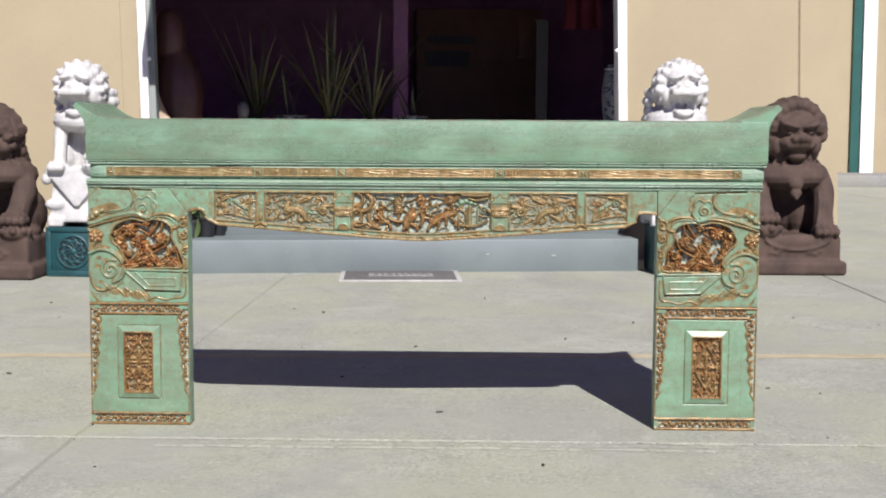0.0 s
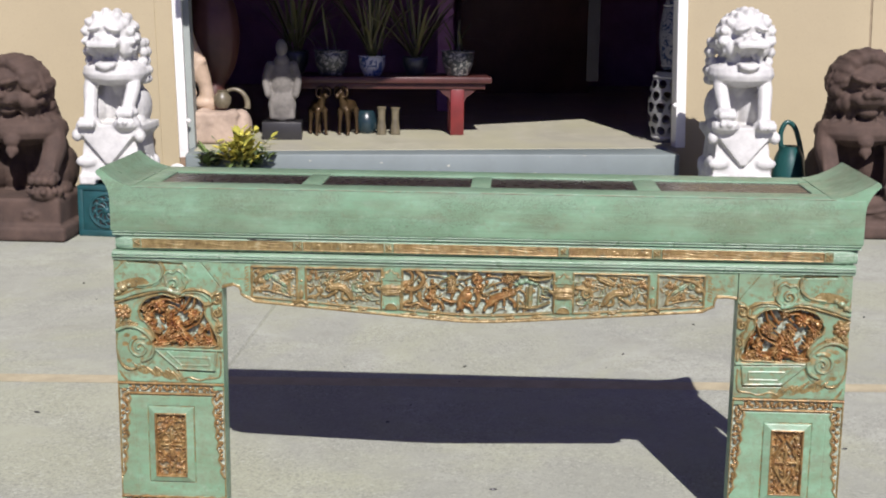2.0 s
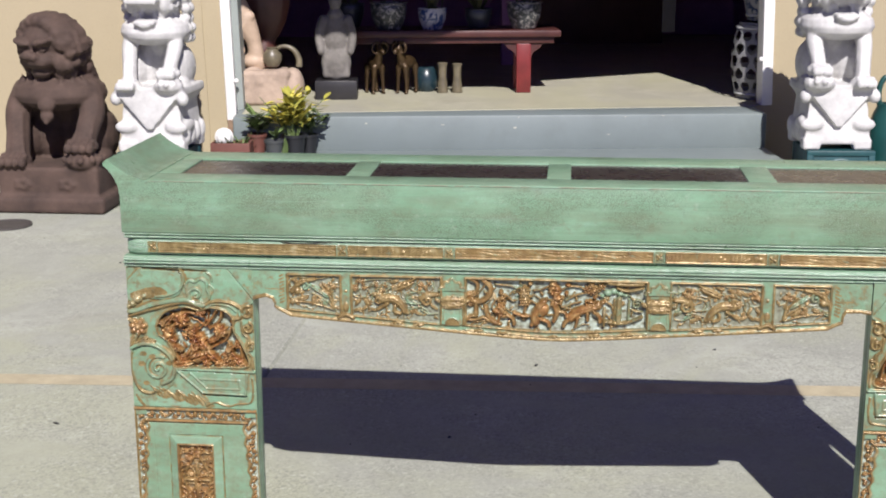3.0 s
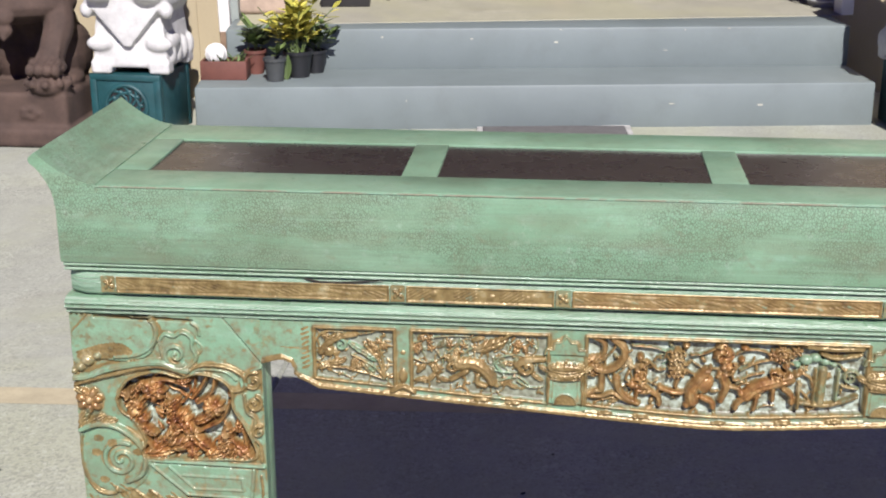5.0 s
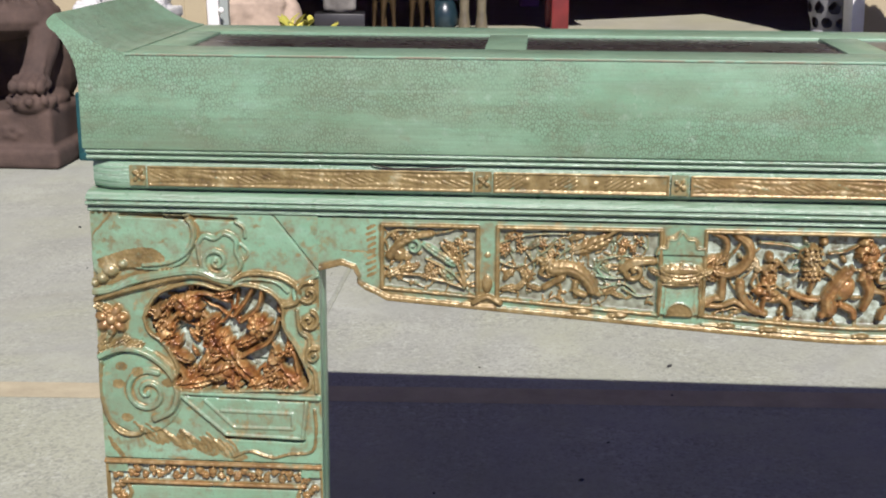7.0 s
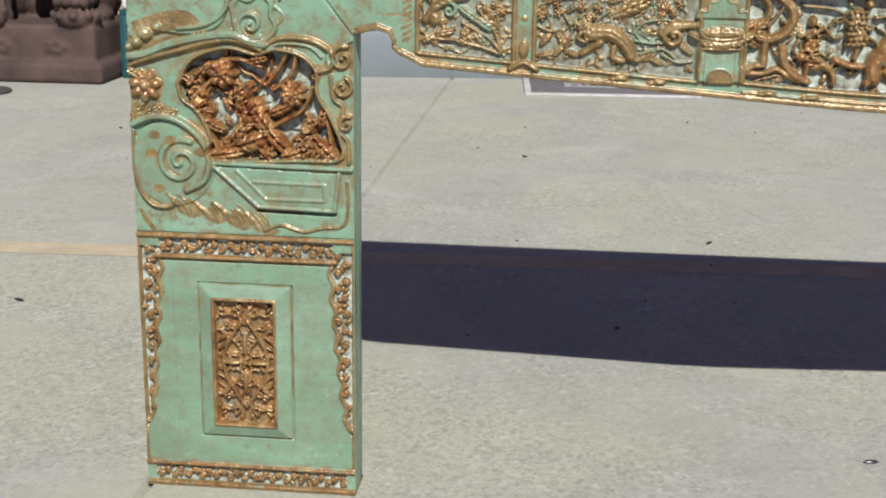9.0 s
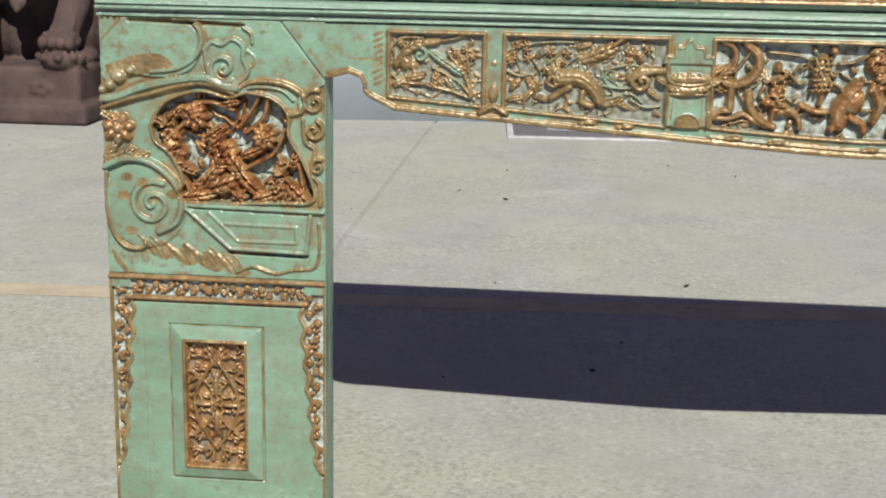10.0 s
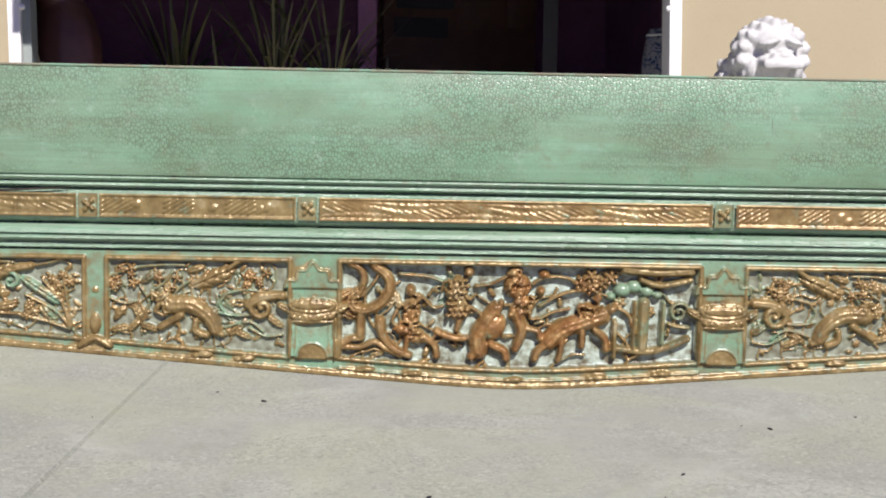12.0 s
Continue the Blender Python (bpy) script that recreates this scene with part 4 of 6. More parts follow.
def lower_leg(seed):
    r = Relief(0, 0.283, 0.0, 0.353, 0.0011, seed)
    X, Z, rng = r.X, r.Z, r.rng
    r.tone = 0.55
    for mirror in (0, 1):
        # side strips narrow toward the foot, with a scalloped inner edge
        a = X if not mirror else 0.283 - X
        edge = 0.030 * np.clip((Z - 0.07) / 0.24, 0, 1) ** 0.55 + 0.0025 * np.sin(Z * 190)
        m = (a < edge) & (Z > 0.085) & (Z < 0.334)
        kept = r.keep()
        x0, x1 = (0.003, 0.030) if not mirror else (0.253, 0.280)
        scrollwork(r, x0, x1, 0.085, 0.334, 0.0105, seed + mirror, 0.006, True)
        r.only(m, kept)
        rim = (np.abs(a - edge) < 0.0024) & (Z > 0.09) & (Z < 0.334)
        r.H = np.where(rim, 0.0030, r.H)
        r.gild(rim, 1.0)
        outer = (a < 0.0034) & (Z > 0.03)
        r.gild(outer, 0.9)
    scrollwork(r, 0.028, 0.255, 0.325, 0.3445, 0.0095, seed + 3, 0.006)
    scrollwork(r, 0.012, 0.271, 0.0085, 0.0290, 0.0095, seed + 4, 0.006)
    for z in (0.3490, 0.3215, 0.0330, 0.0048):
        wide = (0.0, 0.283) if z not in (0.3215,) else (0.024, 0.259)
        r.stroke([(wide[0], z), (wide[1], z)], 0.0030, 0.0040, 0.85)
    r.groove([(0.026, 0.3170), (0.257, 0.3170)], 0.002, 0.003)
    # the raised bevelled frame
    dx = np.maximum(np.abs(X - 0.1395) - 0.0405, 0)
    dz = np.maximum(np.abs(Z - 0.1815) - 0.0865, 0)
    d = np.maximum(dx, dz)
    ring = (d > 0) & (d < 0.0195)
    r.H = np.where(ring, 0.0015 + 0.0075 * (1 - d / 0.0195), r.H)
    r.groove([(0.078, 0.076), (0.201, 0.076), (0.201, 0.287), (0.078, 0.287), (0.078, 0.076)], 0.0018, 0.003)
    inner = d <= 0
    r.sink(inner, 0.004, 0.75)
    r.gild(inner, 0.62)
    r.R = np.where(inner, 0.8, r.R)
    cx, cz = 0.1395, 0.1815
    hw, hh = 0.0405, 0.0865
    kept = r.keep()
    # one quarter of the lattice is drawn, the rest mirrors it
    strokes = []
    for i in range(15):
        a, f = rng.rand() * 6.28, [(rng.rand() * hw, rng.rand() * hh)]
        for _k in range(4):
            a += rng.normal() * 0.7
            f.append((f[-1][0] + 0.006 * math.cos(a), f[-1][1] + 0.007 * math.sin(a)))
        strokes.append(f)
    leaves = [(rng.rand() * hw * 0.9, rng.rand() * hh, rng.rand() * 6.28) for _ in range(9)]
    for sx in (-1, 1):
        for sz in (-1, 1):
            for f in strokes:
                r.stroke([(cx + sx * p, cz + sz * q) for p, q in f], 0.0020, 0.0075, 1.0, -0.003)
            for p, q, a in leaves:
                r.leaf(cx + sx * p, cz + sz * q, 0.0058, 0.0022, a if sx * sz > 0 else -a, 0.009, 1.0, -0.003)
            r.stroke([(cx, cz + sz * 0.062), (cx + sx * 0.012, cz + sz * 0.045), (cx + sx * 0.026, cz + sz * 0.020), (cx + sx * 0.030, cz)], 0.0026, 0.009, 1.0, -0.003)
    for q in (0.026, -0.026):
        r.oval(cx, cz + q, 0.0045, 0.020, 0.011, 1.0, 0, -0.003)
        r.oval(cx + q * 0.7, cz, 0.016, 0.0040, 0.011, 1.0, 0, -0.003)
    r.flower(cx, cz, 0.009, 0.013, 1.0, 4, -0.003)
    r.only(inner, kept)
    r.stroke([(cx - hw, cz - hh), (cx + hw, cz - hh), (cx + hw, cz + hh), (cx - hw, cz + hh), (cx - hw, cz - hh)], 0.0034, 0.0105, 1.0)
    r.groove([(0.045, 0.04), (0.043, 0.30)], 0.0008, 0.0010)
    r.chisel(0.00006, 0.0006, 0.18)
    return r


def table_leg(x_at, flip, seed):
    s = -1 if flip else 1
    xs = sorted((x_at, x_at + s * 0.283))
    bm = bmesh.new()
    box(bm, xs[0], xs[1], 0.0235, 0.057, 0.0, 0.678, 0.002)
    box(bm, xs[0], xs[0] + 0.0025, 0.0015, 0.0232, 0.001, 0.677)
    box(bm, xs[1] - 0.0025, xs[1], 0.0015, 0.0232, 0.001, 0.677)
    leg_board = part("leg", bm, M_GREEN, table, "green board leg with gilt carving")
    relief_part("leg_carving", upper_leg(seed).mesh("leg_carving", 0.0, None, x_at, flip), leg_board, "deep gilt carving of blossoms in a green scroll border")
    relief_part("leg_panel", lower_leg(seed + 50).mesh("leg_panel", -0.0015, None, x_at, flip), leg_board, "green panel with raised gilt lattice frame")
    relief = bmesh.new()
    box(relief, xs[0] - 0.001, xs[1] + 0.001, -0.004, 0.058, 0.0, 0.004, 0.001)
    part("foot_edge", relief, M_GOLD, leg_board)
    bx = (x_at + s * 0.004, x_at + s * 0.060)
    part("back_leg", boxed(min(bx), max(bx), DEEP - 0.055, DEEP - 0.004, 0.0, 0.757, 0.003), M_GREEN, table)


table_leg(-0.942, False, 11)
table_leg(0.947, True, 23)


# ---- the apron between the legs ----
def low_edge(x):
    return 0.5283 + 0.078 * math.sqrt(x * x + 0.0036)


APRON = [(-0.659, 0.678), (-0.659, 0.609), (-0.645, 0.613), (-0.630, 0.617), (-0.616, 0.612), (-0.611, 0.602), (-0.612, 0.595), (-0.603, 0.587), (-0.590, 0.5815)]
APRON += [(x, low_edge(x)) for x in np.linspace(-0.575, 0.575, 40)]
APRON += [(0.592, 0.5825), (0.606, 0.588), (0.607, 0.603), (0.612, 0.612), (0.640, 0.613), (0.663, 0.609), (0.663, 0.678)]
PANELS = ((-0.581, -0.464, 1), (-0.440, -0.244, 2), (-0.191, 0.198, 3), (0.247, 0.437, 2), (0.461, 0.578, 1))


def on_sheet(p, q, mirror=False):
    """The apron's carvings are laid out on a sheet: 0.63 mm to the unit; mirror: the other half of the apron."""
    x, z = -0.7222 + 0.000629 * p, 0.9705 + 0.0000078 * p - 0.000634 * q
    return (0.0045 - x if mirror else x, z)


def middle_field(r):
    """Riders, beasts and a gate under boughs."""
    rng, base = r.rng, -0.010

    def S(w, h, *pq, g=1.0, taper=0.0):
        r.stroke(bent([on_sheet(p, q) for p, q in zip(pq[0::2], pq[1::2])], 4), w * 0.00063, h, g, base, taper)

    def F(p, q, rx, rz, h=0.013, rot=0.0):
        x, z = on_sheet(p, q)
        r.figure(x, z, rx * 0.00063, rz * 0.00063, h, 1.0, rot, base)

    def O(p, q, rx, rz, h=0.013, rot=0.0, g=1.0):
        x, z = on_sheet(p, q)
        r.oval(x, z, rx * 0.00063, rz * 0.00063, h, g, rot, base)

    r.tone = 0.5
    # boughs
    for pq in ((948, 508, 1000, 513, 1032, 527), (1078, 528, 1105, 524, 1130, 512), (1188, 562, 1225, 542, 1270, 534, 1312, 548), (1165, 535, 1190, 515, 1225, 512, 1250, 520), (985, 545, 1005, 565, 1022, 562),
               (1195, 588, 1180, 592, 1205, 575, 1240, 566), (1060, 560, 1085, 575, 1085, 590), (885, 545, 905, 520, 912, 505), (1310, 560, 1340, 575, 1348, 600), (950, 560, 935, 590, 955, 600)):
        S(3.6, 0.008, *pq, g=0.75, taper=0.3)
    # the hooked arch and its stand
    S(10, 0.012, 905, 494, 926, 512, 930, 535, 915, 558, 890, 570, 868, 566, g=0.9)
    S(7, 0.011, 862, 490, 880, 500, 886, 520, 876, 545, g=0.8)
    S(9, 0.011, 881, 572, 880, 612, g=0.8)
    S(7, 0.010, 882, 618, 862, 620, 852, 628, g=0.8)
    S(6, 0.009, 842, 632, 880, 634, 905, 625, 925, 636, 950, 648, g=0.85)
    S(10, 0.011, 914, 588, 918, 612, 938, 636, 965, 648, g=0.9, taper=0.3)
    for p, q, a in ((848, 545, 0.5), (862, 560, 0.1), (852, 575, -0.5), (870, 545, 0.9)):
        x, z = on_sheet(p, q)
        r.leaf(x, z, 0.014, 0.0055, a, 0.011, 0.9, base)
    # a kneeling figure, one in armour, and the beasts
    r.tone = 0.75
    O(966, 536, 9, 11, 0.014)
    F(968, 568, 16, 22, 0.012)
    F(972, 612, 26, 15, 0.012, -0.3)
    O(950, 602, 12, 10, 0.013)
    S(7, 0.012, 990, 615, 1008, 630, 1012, 648)
    S(5, 0.011, 962, 615, 958, 640)
    r.tone = 0.45
    F(1046, 548, 18, 40, 0.013)
    for row in range(7):
        for k in range(4):
            O(1031 + 10 * k + 3 * (row % 2), 518 + row * 10, 4.6, 4.2, 0.0155 - 0.001 * abs(k - 1.5))
    O(1066, 504, 9, 10, 0.014)
    S(5, 0.010, 1050, 585, 1046, 604)
    r.tone = 0.8
    S(17, 0.014, 1085, 638, 1082, 615, 1096, 588, 1112, 566, taper=0.25)
    O(1110, 598, 20, 26, 0.0135, -0.5)
    S(6, 0.013, 1122, 556, 1116, 575)
    S(7, 0.012, 1060, 618, 1036, 616, 1012, 606)
    S(8, 0.011, 1080, 640, 1072, 650)
    S(8, 0.011, 1105, 628, 1128, 640, 1132, 652)
    F(1150, 528, 24, 22, 0.014)
    O(1142, 505, 9, 9, 0.015)
    F(1160, 562, 20, 18, 0.013, 0.4)
    S(13, 0.013, 1150, 575, 1158, 605, 1148, 635, taper=0.4)
    S(6, 0.011, 1165, 600, 1185, 605, 1190, 618)
    O(1195, 508, 10, 8, 0.012)
    O(1190, 536, 8, 8, 0.012)
    S(17, 0.0135, 1205, 622, 1228, 602, 1262, 590, 1296, 578)
    S(8, 0.012, 1206, 622, 1186, 640, 1182, 652)
    S(6, 0.011, 1228, 615, 1226, 640, 1222, 655)
    S(7, 0.012, 1262, 604, 1262, 630)
    S(7, 0.012, 1285, 604, 1302, 618, 1304, 636)
    O(1312, 566, 14, 9, 0.014, 0.5)
    F(1272, 568, 15, 13, 0.016)
    O(1288, 548, 8, 8, 0.015)
    r.tone = 0.6
    for p, q in ((1258, 522), (1276, 512), (1292, 524), (1308, 514), (1272, 530)):
        x, z = on_sheet(p, q)
        r.flower(x, z, 0.0092, 0.013, 1.0, 6, base)
    # the gate
    r.tone = 0.0
    S(11, 0.011, 1368, 556, 1366, 632, g=0.55)
    S(4, 0.012, 1352, 556, 1350, 632, g=0.9)
    S(5, 0.010, 1402, 556, 1400, 626, g=0.5)
    S(5, 0.011, 1318, 588, 1318, 648, g=0.85)
    S(8, 0.013, 1332, 499, 1390, 504, 1448, 502, g=1.0)
    S(6, 0.012, 1362, 516, 1395, 526, 1446, 516, g=0.95)
    for p, q, k in ((1330, 534, 15), (1350, 528, 14), (1372, 536, 13), (1390, 542, 9), (1310, 545, 9)):
        O(p, q, k, k * 0.8, 0.010, 0, 0.2)
    S(7, 0.010, 1318, 634, 1370, 640, 1405, 634, 1444, 618, g=0.9)
    x, z = on_sheet(1428, 572)
    r.scroll(x, z, 0.011, 1.6, 0.5, 0.0026, 0.010, 0.4, 1, base=base)
    S(4, 0.009, 1412, 592, 1425, 596, 1446, 598, g=0.7)


def beast_field(r, mirror):
    """A beast among flowers, a bird over it."""
    base = -0.005

    def S(w, h, *pq, g=0.95, taper=0.0):
        r.stroke(bent([on_sheet(p, q, mirror) for p, q in zip(pq[0::2], pq[1::2])], 4), w * 0.00063, h, g, base, taper)

    def B(p, q, size, n=7):
        for k in range(n):
            x, z = on_sheet(p + size * r.rng.normal() * 0.5, q + size * r.rng.normal() * 0.42, mirror)
            r.flower(x, z, 0.0046 + 0.002 * r.rng.rand(), 0.007 + 0.002 * r.rng.rand(), 1.0, 5, base)

    t = -1 if mirror else 1
    for pq in ((455, 512, 490, 500, 540, 494, 580, 494), (505, 530, 520, 560, 500, 590), (640, 545, 690, 535, 720, 545), (640, 575, 670, 580, 700, 578), (650, 600, 690, 590, 715, 608), (455, 550, 480, 560, 500, 555),
               (590, 520, 570, 535, 560, 550), (655, 540, 640, 560, 655, 580), (690, 600, 720, 615, 748, 612), (560, 505, 545, 525, 530, 535)):
        S(2.6, 0.0055, *pq, g=0.55, taper=0.3)
    r.tone = 0.5
    B(478, 522, 24, 9)
    B(705, 520, 20, 8)
    B(560, 520, 20, 5)
    r.tone = 0.15
    S(17, 0.0095, 556, 562, 592, 562, 622, 582, 634, 604, taper=0.3)
    x, z = on_sheet(545, 552, mirror)
    r.figure(x, z, 0.011, 0.0085, 0.009, 1.0, 0.5 * t, base)
    S(7, 0.008, 575, 580, 560, 588, 540, 600, g=0.8)
    S(7, 0.008, 600, 590, 600, 606, 618, 614, g=0.9)
    S(6, 0.008, 630, 605, 645, 612, g=0.8)
    x, z = on_sheet(632, 514, mirror)
    r.leaf(x, z, 0.026, 0.0085, 0.42 * t, 0.0085, 1.0, base)
    S(5, 0.008, 655, 500, 675, 486, 690, 484)
    x, z = on_sheet(712, 566, mirror)
    r.scroll(x, z, 0.015, 1.5, 1.0, 0.0040, 0.008, 0.95, t, base=base)
    S(9, 0.008, 690, 562, 715, 548, 748, 545, g=0.95)
    for p, q, a in ((470, 602, 0.2), (495, 596, 0.8), (520, 600, -0.3), (470, 575, 0.9), (668, 604, 0.6), (680, 612, -0.4), (500, 575, 2.0), (735, 590, -0.6), (520, 515, 0.6), (600, 500, 0.3)):
        x, z = on_sheet(p, q, mirror)
        r.leaf(x, z, 0.011, 0.0042, a * t, 0.0065, 0.85, base)


def bird_field(r, mirror):
    """A crested bird over flowers on a fan of stems."""
    base = -0.005

    def S(w, h, *pq, g=0.95, taper=0.0):
        r.stroke(bent([on_sheet(p, q, mirror) for p, q in zip(pq[0::2], pq[1::2])], 4), w * 0.00063, h, g, base, taper)

    t = -1 if mirror else 1
    r.tone = 0.15
    for pq in ((386, 602, 372, 560, 340, 520), (386, 602, 360, 572, 310, 545), (388, 600, 382, 560, 375, 520), (385, 604, 345, 590, 300, 580), (230, 560, 255, 575, 300, 578), (228, 510, 250, 490, 290, 490), (330, 495, 355, 490, 375, 482), (240, 545, 235, 520, 228, 505)):
        S(2.8, 0.006, *pq, g=0.8)
    S(10, 0.008, 240, 540, 258, 518, 286, 502, 320, 496, taper=0.3)
    x, z = on_sheet(258, 538, mirror)
    r.oval(x, z, 0.0085, 0.0085, 0.009, 1.0, 0, base)
    x, z = on_sheet(285, 522, mirror)
    r.scroll(x, z, 0.010, 1.2, 2.0, 0.0030, 0.007, 0.3, -t, base=base)
    for p, q, a, l, g in ((328, 532, -0.6, 0.021, 0.2), (352, 548, -0.6, 0.014, 0.35), (275, 565, 0.2, 0.014, 0.8), (245, 575, 0.5, 0.010, 0.6), (345, 575, -0.9, 0.012, 0.7), (270, 505, 0.5, 0.016, 0.9)):
        x, z = on_sheet(p, q, mirror)
        r.leaf(x, z, l, 0.0055, a * t, 0.0075, g, base)
    r.tone = 0.4
    for p, q in ((358, 520), (374, 512), (366, 530), (385, 524), (316, 568), (312, 580), (326, 574), (318, 560), (250, 500)):
        x, z = on_sheet(p, q, mirror)
        r.flower(x, z, 0.0060, 0.008, 1.0, 6, base)


def apron_relief():
    r = Relief(-0.659, 0.663, 0.526, 0.678, 0.0011, 5)
    X, Z, rng = r.X, r.Z, r.rng
    lowz = 0.5283 + 0.078 * np.sqrt(X * X + 0.0036)
    for n, (x0, x1, kind) in enumerate(PANELS):
        top = 0.669
        floor_z = lowz + (0.018 if kind < 3 else 0.022)
        m = (X > x0 + 0.003) & (X < x1 - 0.003) & (Z < top - 0.003) & (Z > floor_z)
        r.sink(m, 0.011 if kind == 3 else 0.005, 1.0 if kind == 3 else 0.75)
        kept = r.keep()
        z0 = float(low_edge((x0 + x1) / 2)) + 0.018
        area = (x0 + 0.006, x1 - 0.006, z0 + 0.003, top - 0.006)
        r.tone = 0.3
        if kind == 3:
            brushwood(r, m, 26, 0.008, 0.0018, area, 0.85, 5, 34, 0.010, -0.010)
            middle_field(r)
        else:
            brushwood(r, m, 22 if kind == 1 else 40, 0.0050, 0.0013, area, 0.8, 8 if kind == 1 else 16, 36 if kind == 1 else 70, 0.0074, -0.005)
            (bird_field if kind == 1 else beast_field)(r, x0 > 0)
        r.only(m, kept)
        r.tone = 0.1
        nn = 12
        foot = [(x0 + (x1 - x0) * i / nn, float(low_edge(x0 + (x1 - x0) * i / nn)) + (0.016 if kind < 3 else 0.020)) for i in range(nn + 1)]
        r.stroke([(x0, top)] + foot + [(x1, top), (x0, top)], 0.0026, 0.0036, 0.75)
        if kind != 1:
            under = [(x, z - 0.0105) for x, z in foot]
            r.stroke(under, 0.0016, 0.0035, 0.6)
    # bead along the lower edge
    bead = [p for p in APRON[1:-1]]
    r.stroke([(x, z + 0.0030) for x, z in bead], 0.0042, 0.0035, 0.95)
    for x in (-0.29, -0.335, -0.11, 0.0, 0.09, 0.31, 0.35, -0.16, 0.16):
        z = float(low_edge(x)) + 0.011
        r.oval(x, z, 0.009, 0.0035, 0.006, 1.0)
        r.oval(x - 0.009, z - 0.001, 0.005, 0.0025, 0.005, 1.0)
    # drums on stands under a cloud cap, and the posts
    for cx in (-0.2195, 0.2225):
        zb = 0.565
        r.raise_to(np.full_like(r.H, 0.0045), (np.abs(X - cx) < 0.0235) & (Z > zb) & (Z < 0.607), 0.0)
        for s in (-1, 1):
            r.stroke([(cx + s * 0.0245, zb), (cx + s * 0.0225, 0.607)], 0.0018, 0.0070, 0.8)
            r.stroke([(cx + s * 0.0185, zb + 0.004), (cx + s * 0.0170, 0.606)], 0.0011, 0.0058, 0.5)
            r.leaf(cx + s * 0.0300, 0.618, 0.010, 0.0045, 0.5 * s, 0.007, 0.9)
        arch = ((X - cx) / 0.0155) ** 2 + ((Z - zb) / 0.0145) ** 2
        r.raise_to(np.full_like(r.H, 0.0052), (arch < 1) & (Z > zb - 0.0015), 0.95)
        r.stroke([(cx + 0.0165 * math.cos(t), zb + 0.0155 * math.sin(t)) for t in np.linspace(0, math.pi, 14)], 0.0013, 0.0072, 0.45)
        # the drum: a bowl with a beaded belt under an oval skin
        bowl = (np.abs(X - cx) < 0.0250 - 0.12 * np.clip(0.616 - Z, 0, 1)) & (Z > 0.603) & (Z < 0.622)
        r.raise_to(0.0110 - 0.0050 * (np.abs(X - cx) / 0.025) ** 2, bowl, 0.85)
        r.oval(cx, 0.622, 0.0265, 0.0072, 0.0112, 0.9, power=0.12)
        r.groove([(cx + 0.0225 * math.cos(t), 0.622 + 0.0048 * math.sin(t)) for t in np.linspace(0, 2 * math.pi, 20)], 0.0010, 0.0022)
        r.groove([(cx - 0.024, 0.6155), (cx, 0.6120), (cx + 0.024, 0.6155)], 0.0009, 0.0022)
        r.groove([(cx - 0.023, 0.6065), (cx, 0.6045), (cx + 0.023, 0.6065)], 0.0008, 0.0018)
        for k in range(7):
            r.oval(cx - 0.020 + 0.0067 * k, 0.6092 - 0.0012 * (1 - abs(k - 3) / 3), 0.0029, 0.0026, 0.0118, 0.9)
        cap = bent([(cx - 0.030, 0.640), (cx - 0.027, 0.648), (cx - 0.018, 0.648), (cx - 0.016, 0.658), (cx - 0.007, 0.659), (cx, 0.668), (cx + 0.007, 0.659), (cx + 0.016, 0.658), (cx + 0.018, 0.648), (cx + 0.027, 0.648), (cx + 0.030, 0.640)], 4)
        r.raise_to(np.full_like(r.H, 0.0030), r.inside(cap), 0.22)
        r.stroke(cap, 0.0018, 0.005, 0.5)
    for cx in (-0.452, 0.449):
        zb = float(low_edge(cx)) + 0.010
        r.oval(cx, 0.634, 0.0035, 0.0035, 0.002, 0.8)
        r.oval(cx, zb + 0.024, 0.006, 0.012, 0.004, 0.7)
        r.stroke(bent([(cx - 0.016, zb), (cx, zb + 0.008), (cx + 0.016, zb)]), 0.0035, 0.007, 1.0)
    # gilt feathering at the shoulders
    for s, cx in ((-1, -0.590), (1, 0.588)):
        for i in range(9):
            z = 0.668 - i * 0.0075
            r.gild_line([(cx, z), (cx + s * (0.006 + 0.004 * rng.rand()), z - 0.004)], 0.0018, 0.9)
        r.gild_line([(cx, 0.634), (cx + s * 0.040, 0.636)], 0.0009, 0.8)
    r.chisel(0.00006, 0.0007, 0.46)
    return r


ar = apron_relief()
inside = ar.inside(APRON)
cols = np.linspace(-0.659, 0.663, ar.nx)
cuts = [-0.659, -0.586, -0.459, -0.445, -0.239, -0.196, 0.203, 0.242, 0.442, 0.456, 0.583, 0.663]
names = ["apron_shoulder", "carved_panel", "apron_post", "carved_panel", "apron_vase", "carved_panel", "apron_vase", "carved_panel", "apron_post", "carved_panel", "apron_shoulder"]
apron = part("apron", prism(bmesh.new(), APRON, 0.0165, 0.034), M_GREEN, table, "serpentine green apron with gilt carved panels")
for a, b, nm in zip(cuts, cuts[1:], names):
    c0, c1 = int(np.searchsorted(cols, a - 1e-6)), min(ar.nx, int(np.searchsorted(cols, b - 1e-6)) + 1)
    relief_part(nm, ar.mesh(nm, 0.002, inside, 0.0, False, (c0, c1)), apron)
rim = bmesh.new()
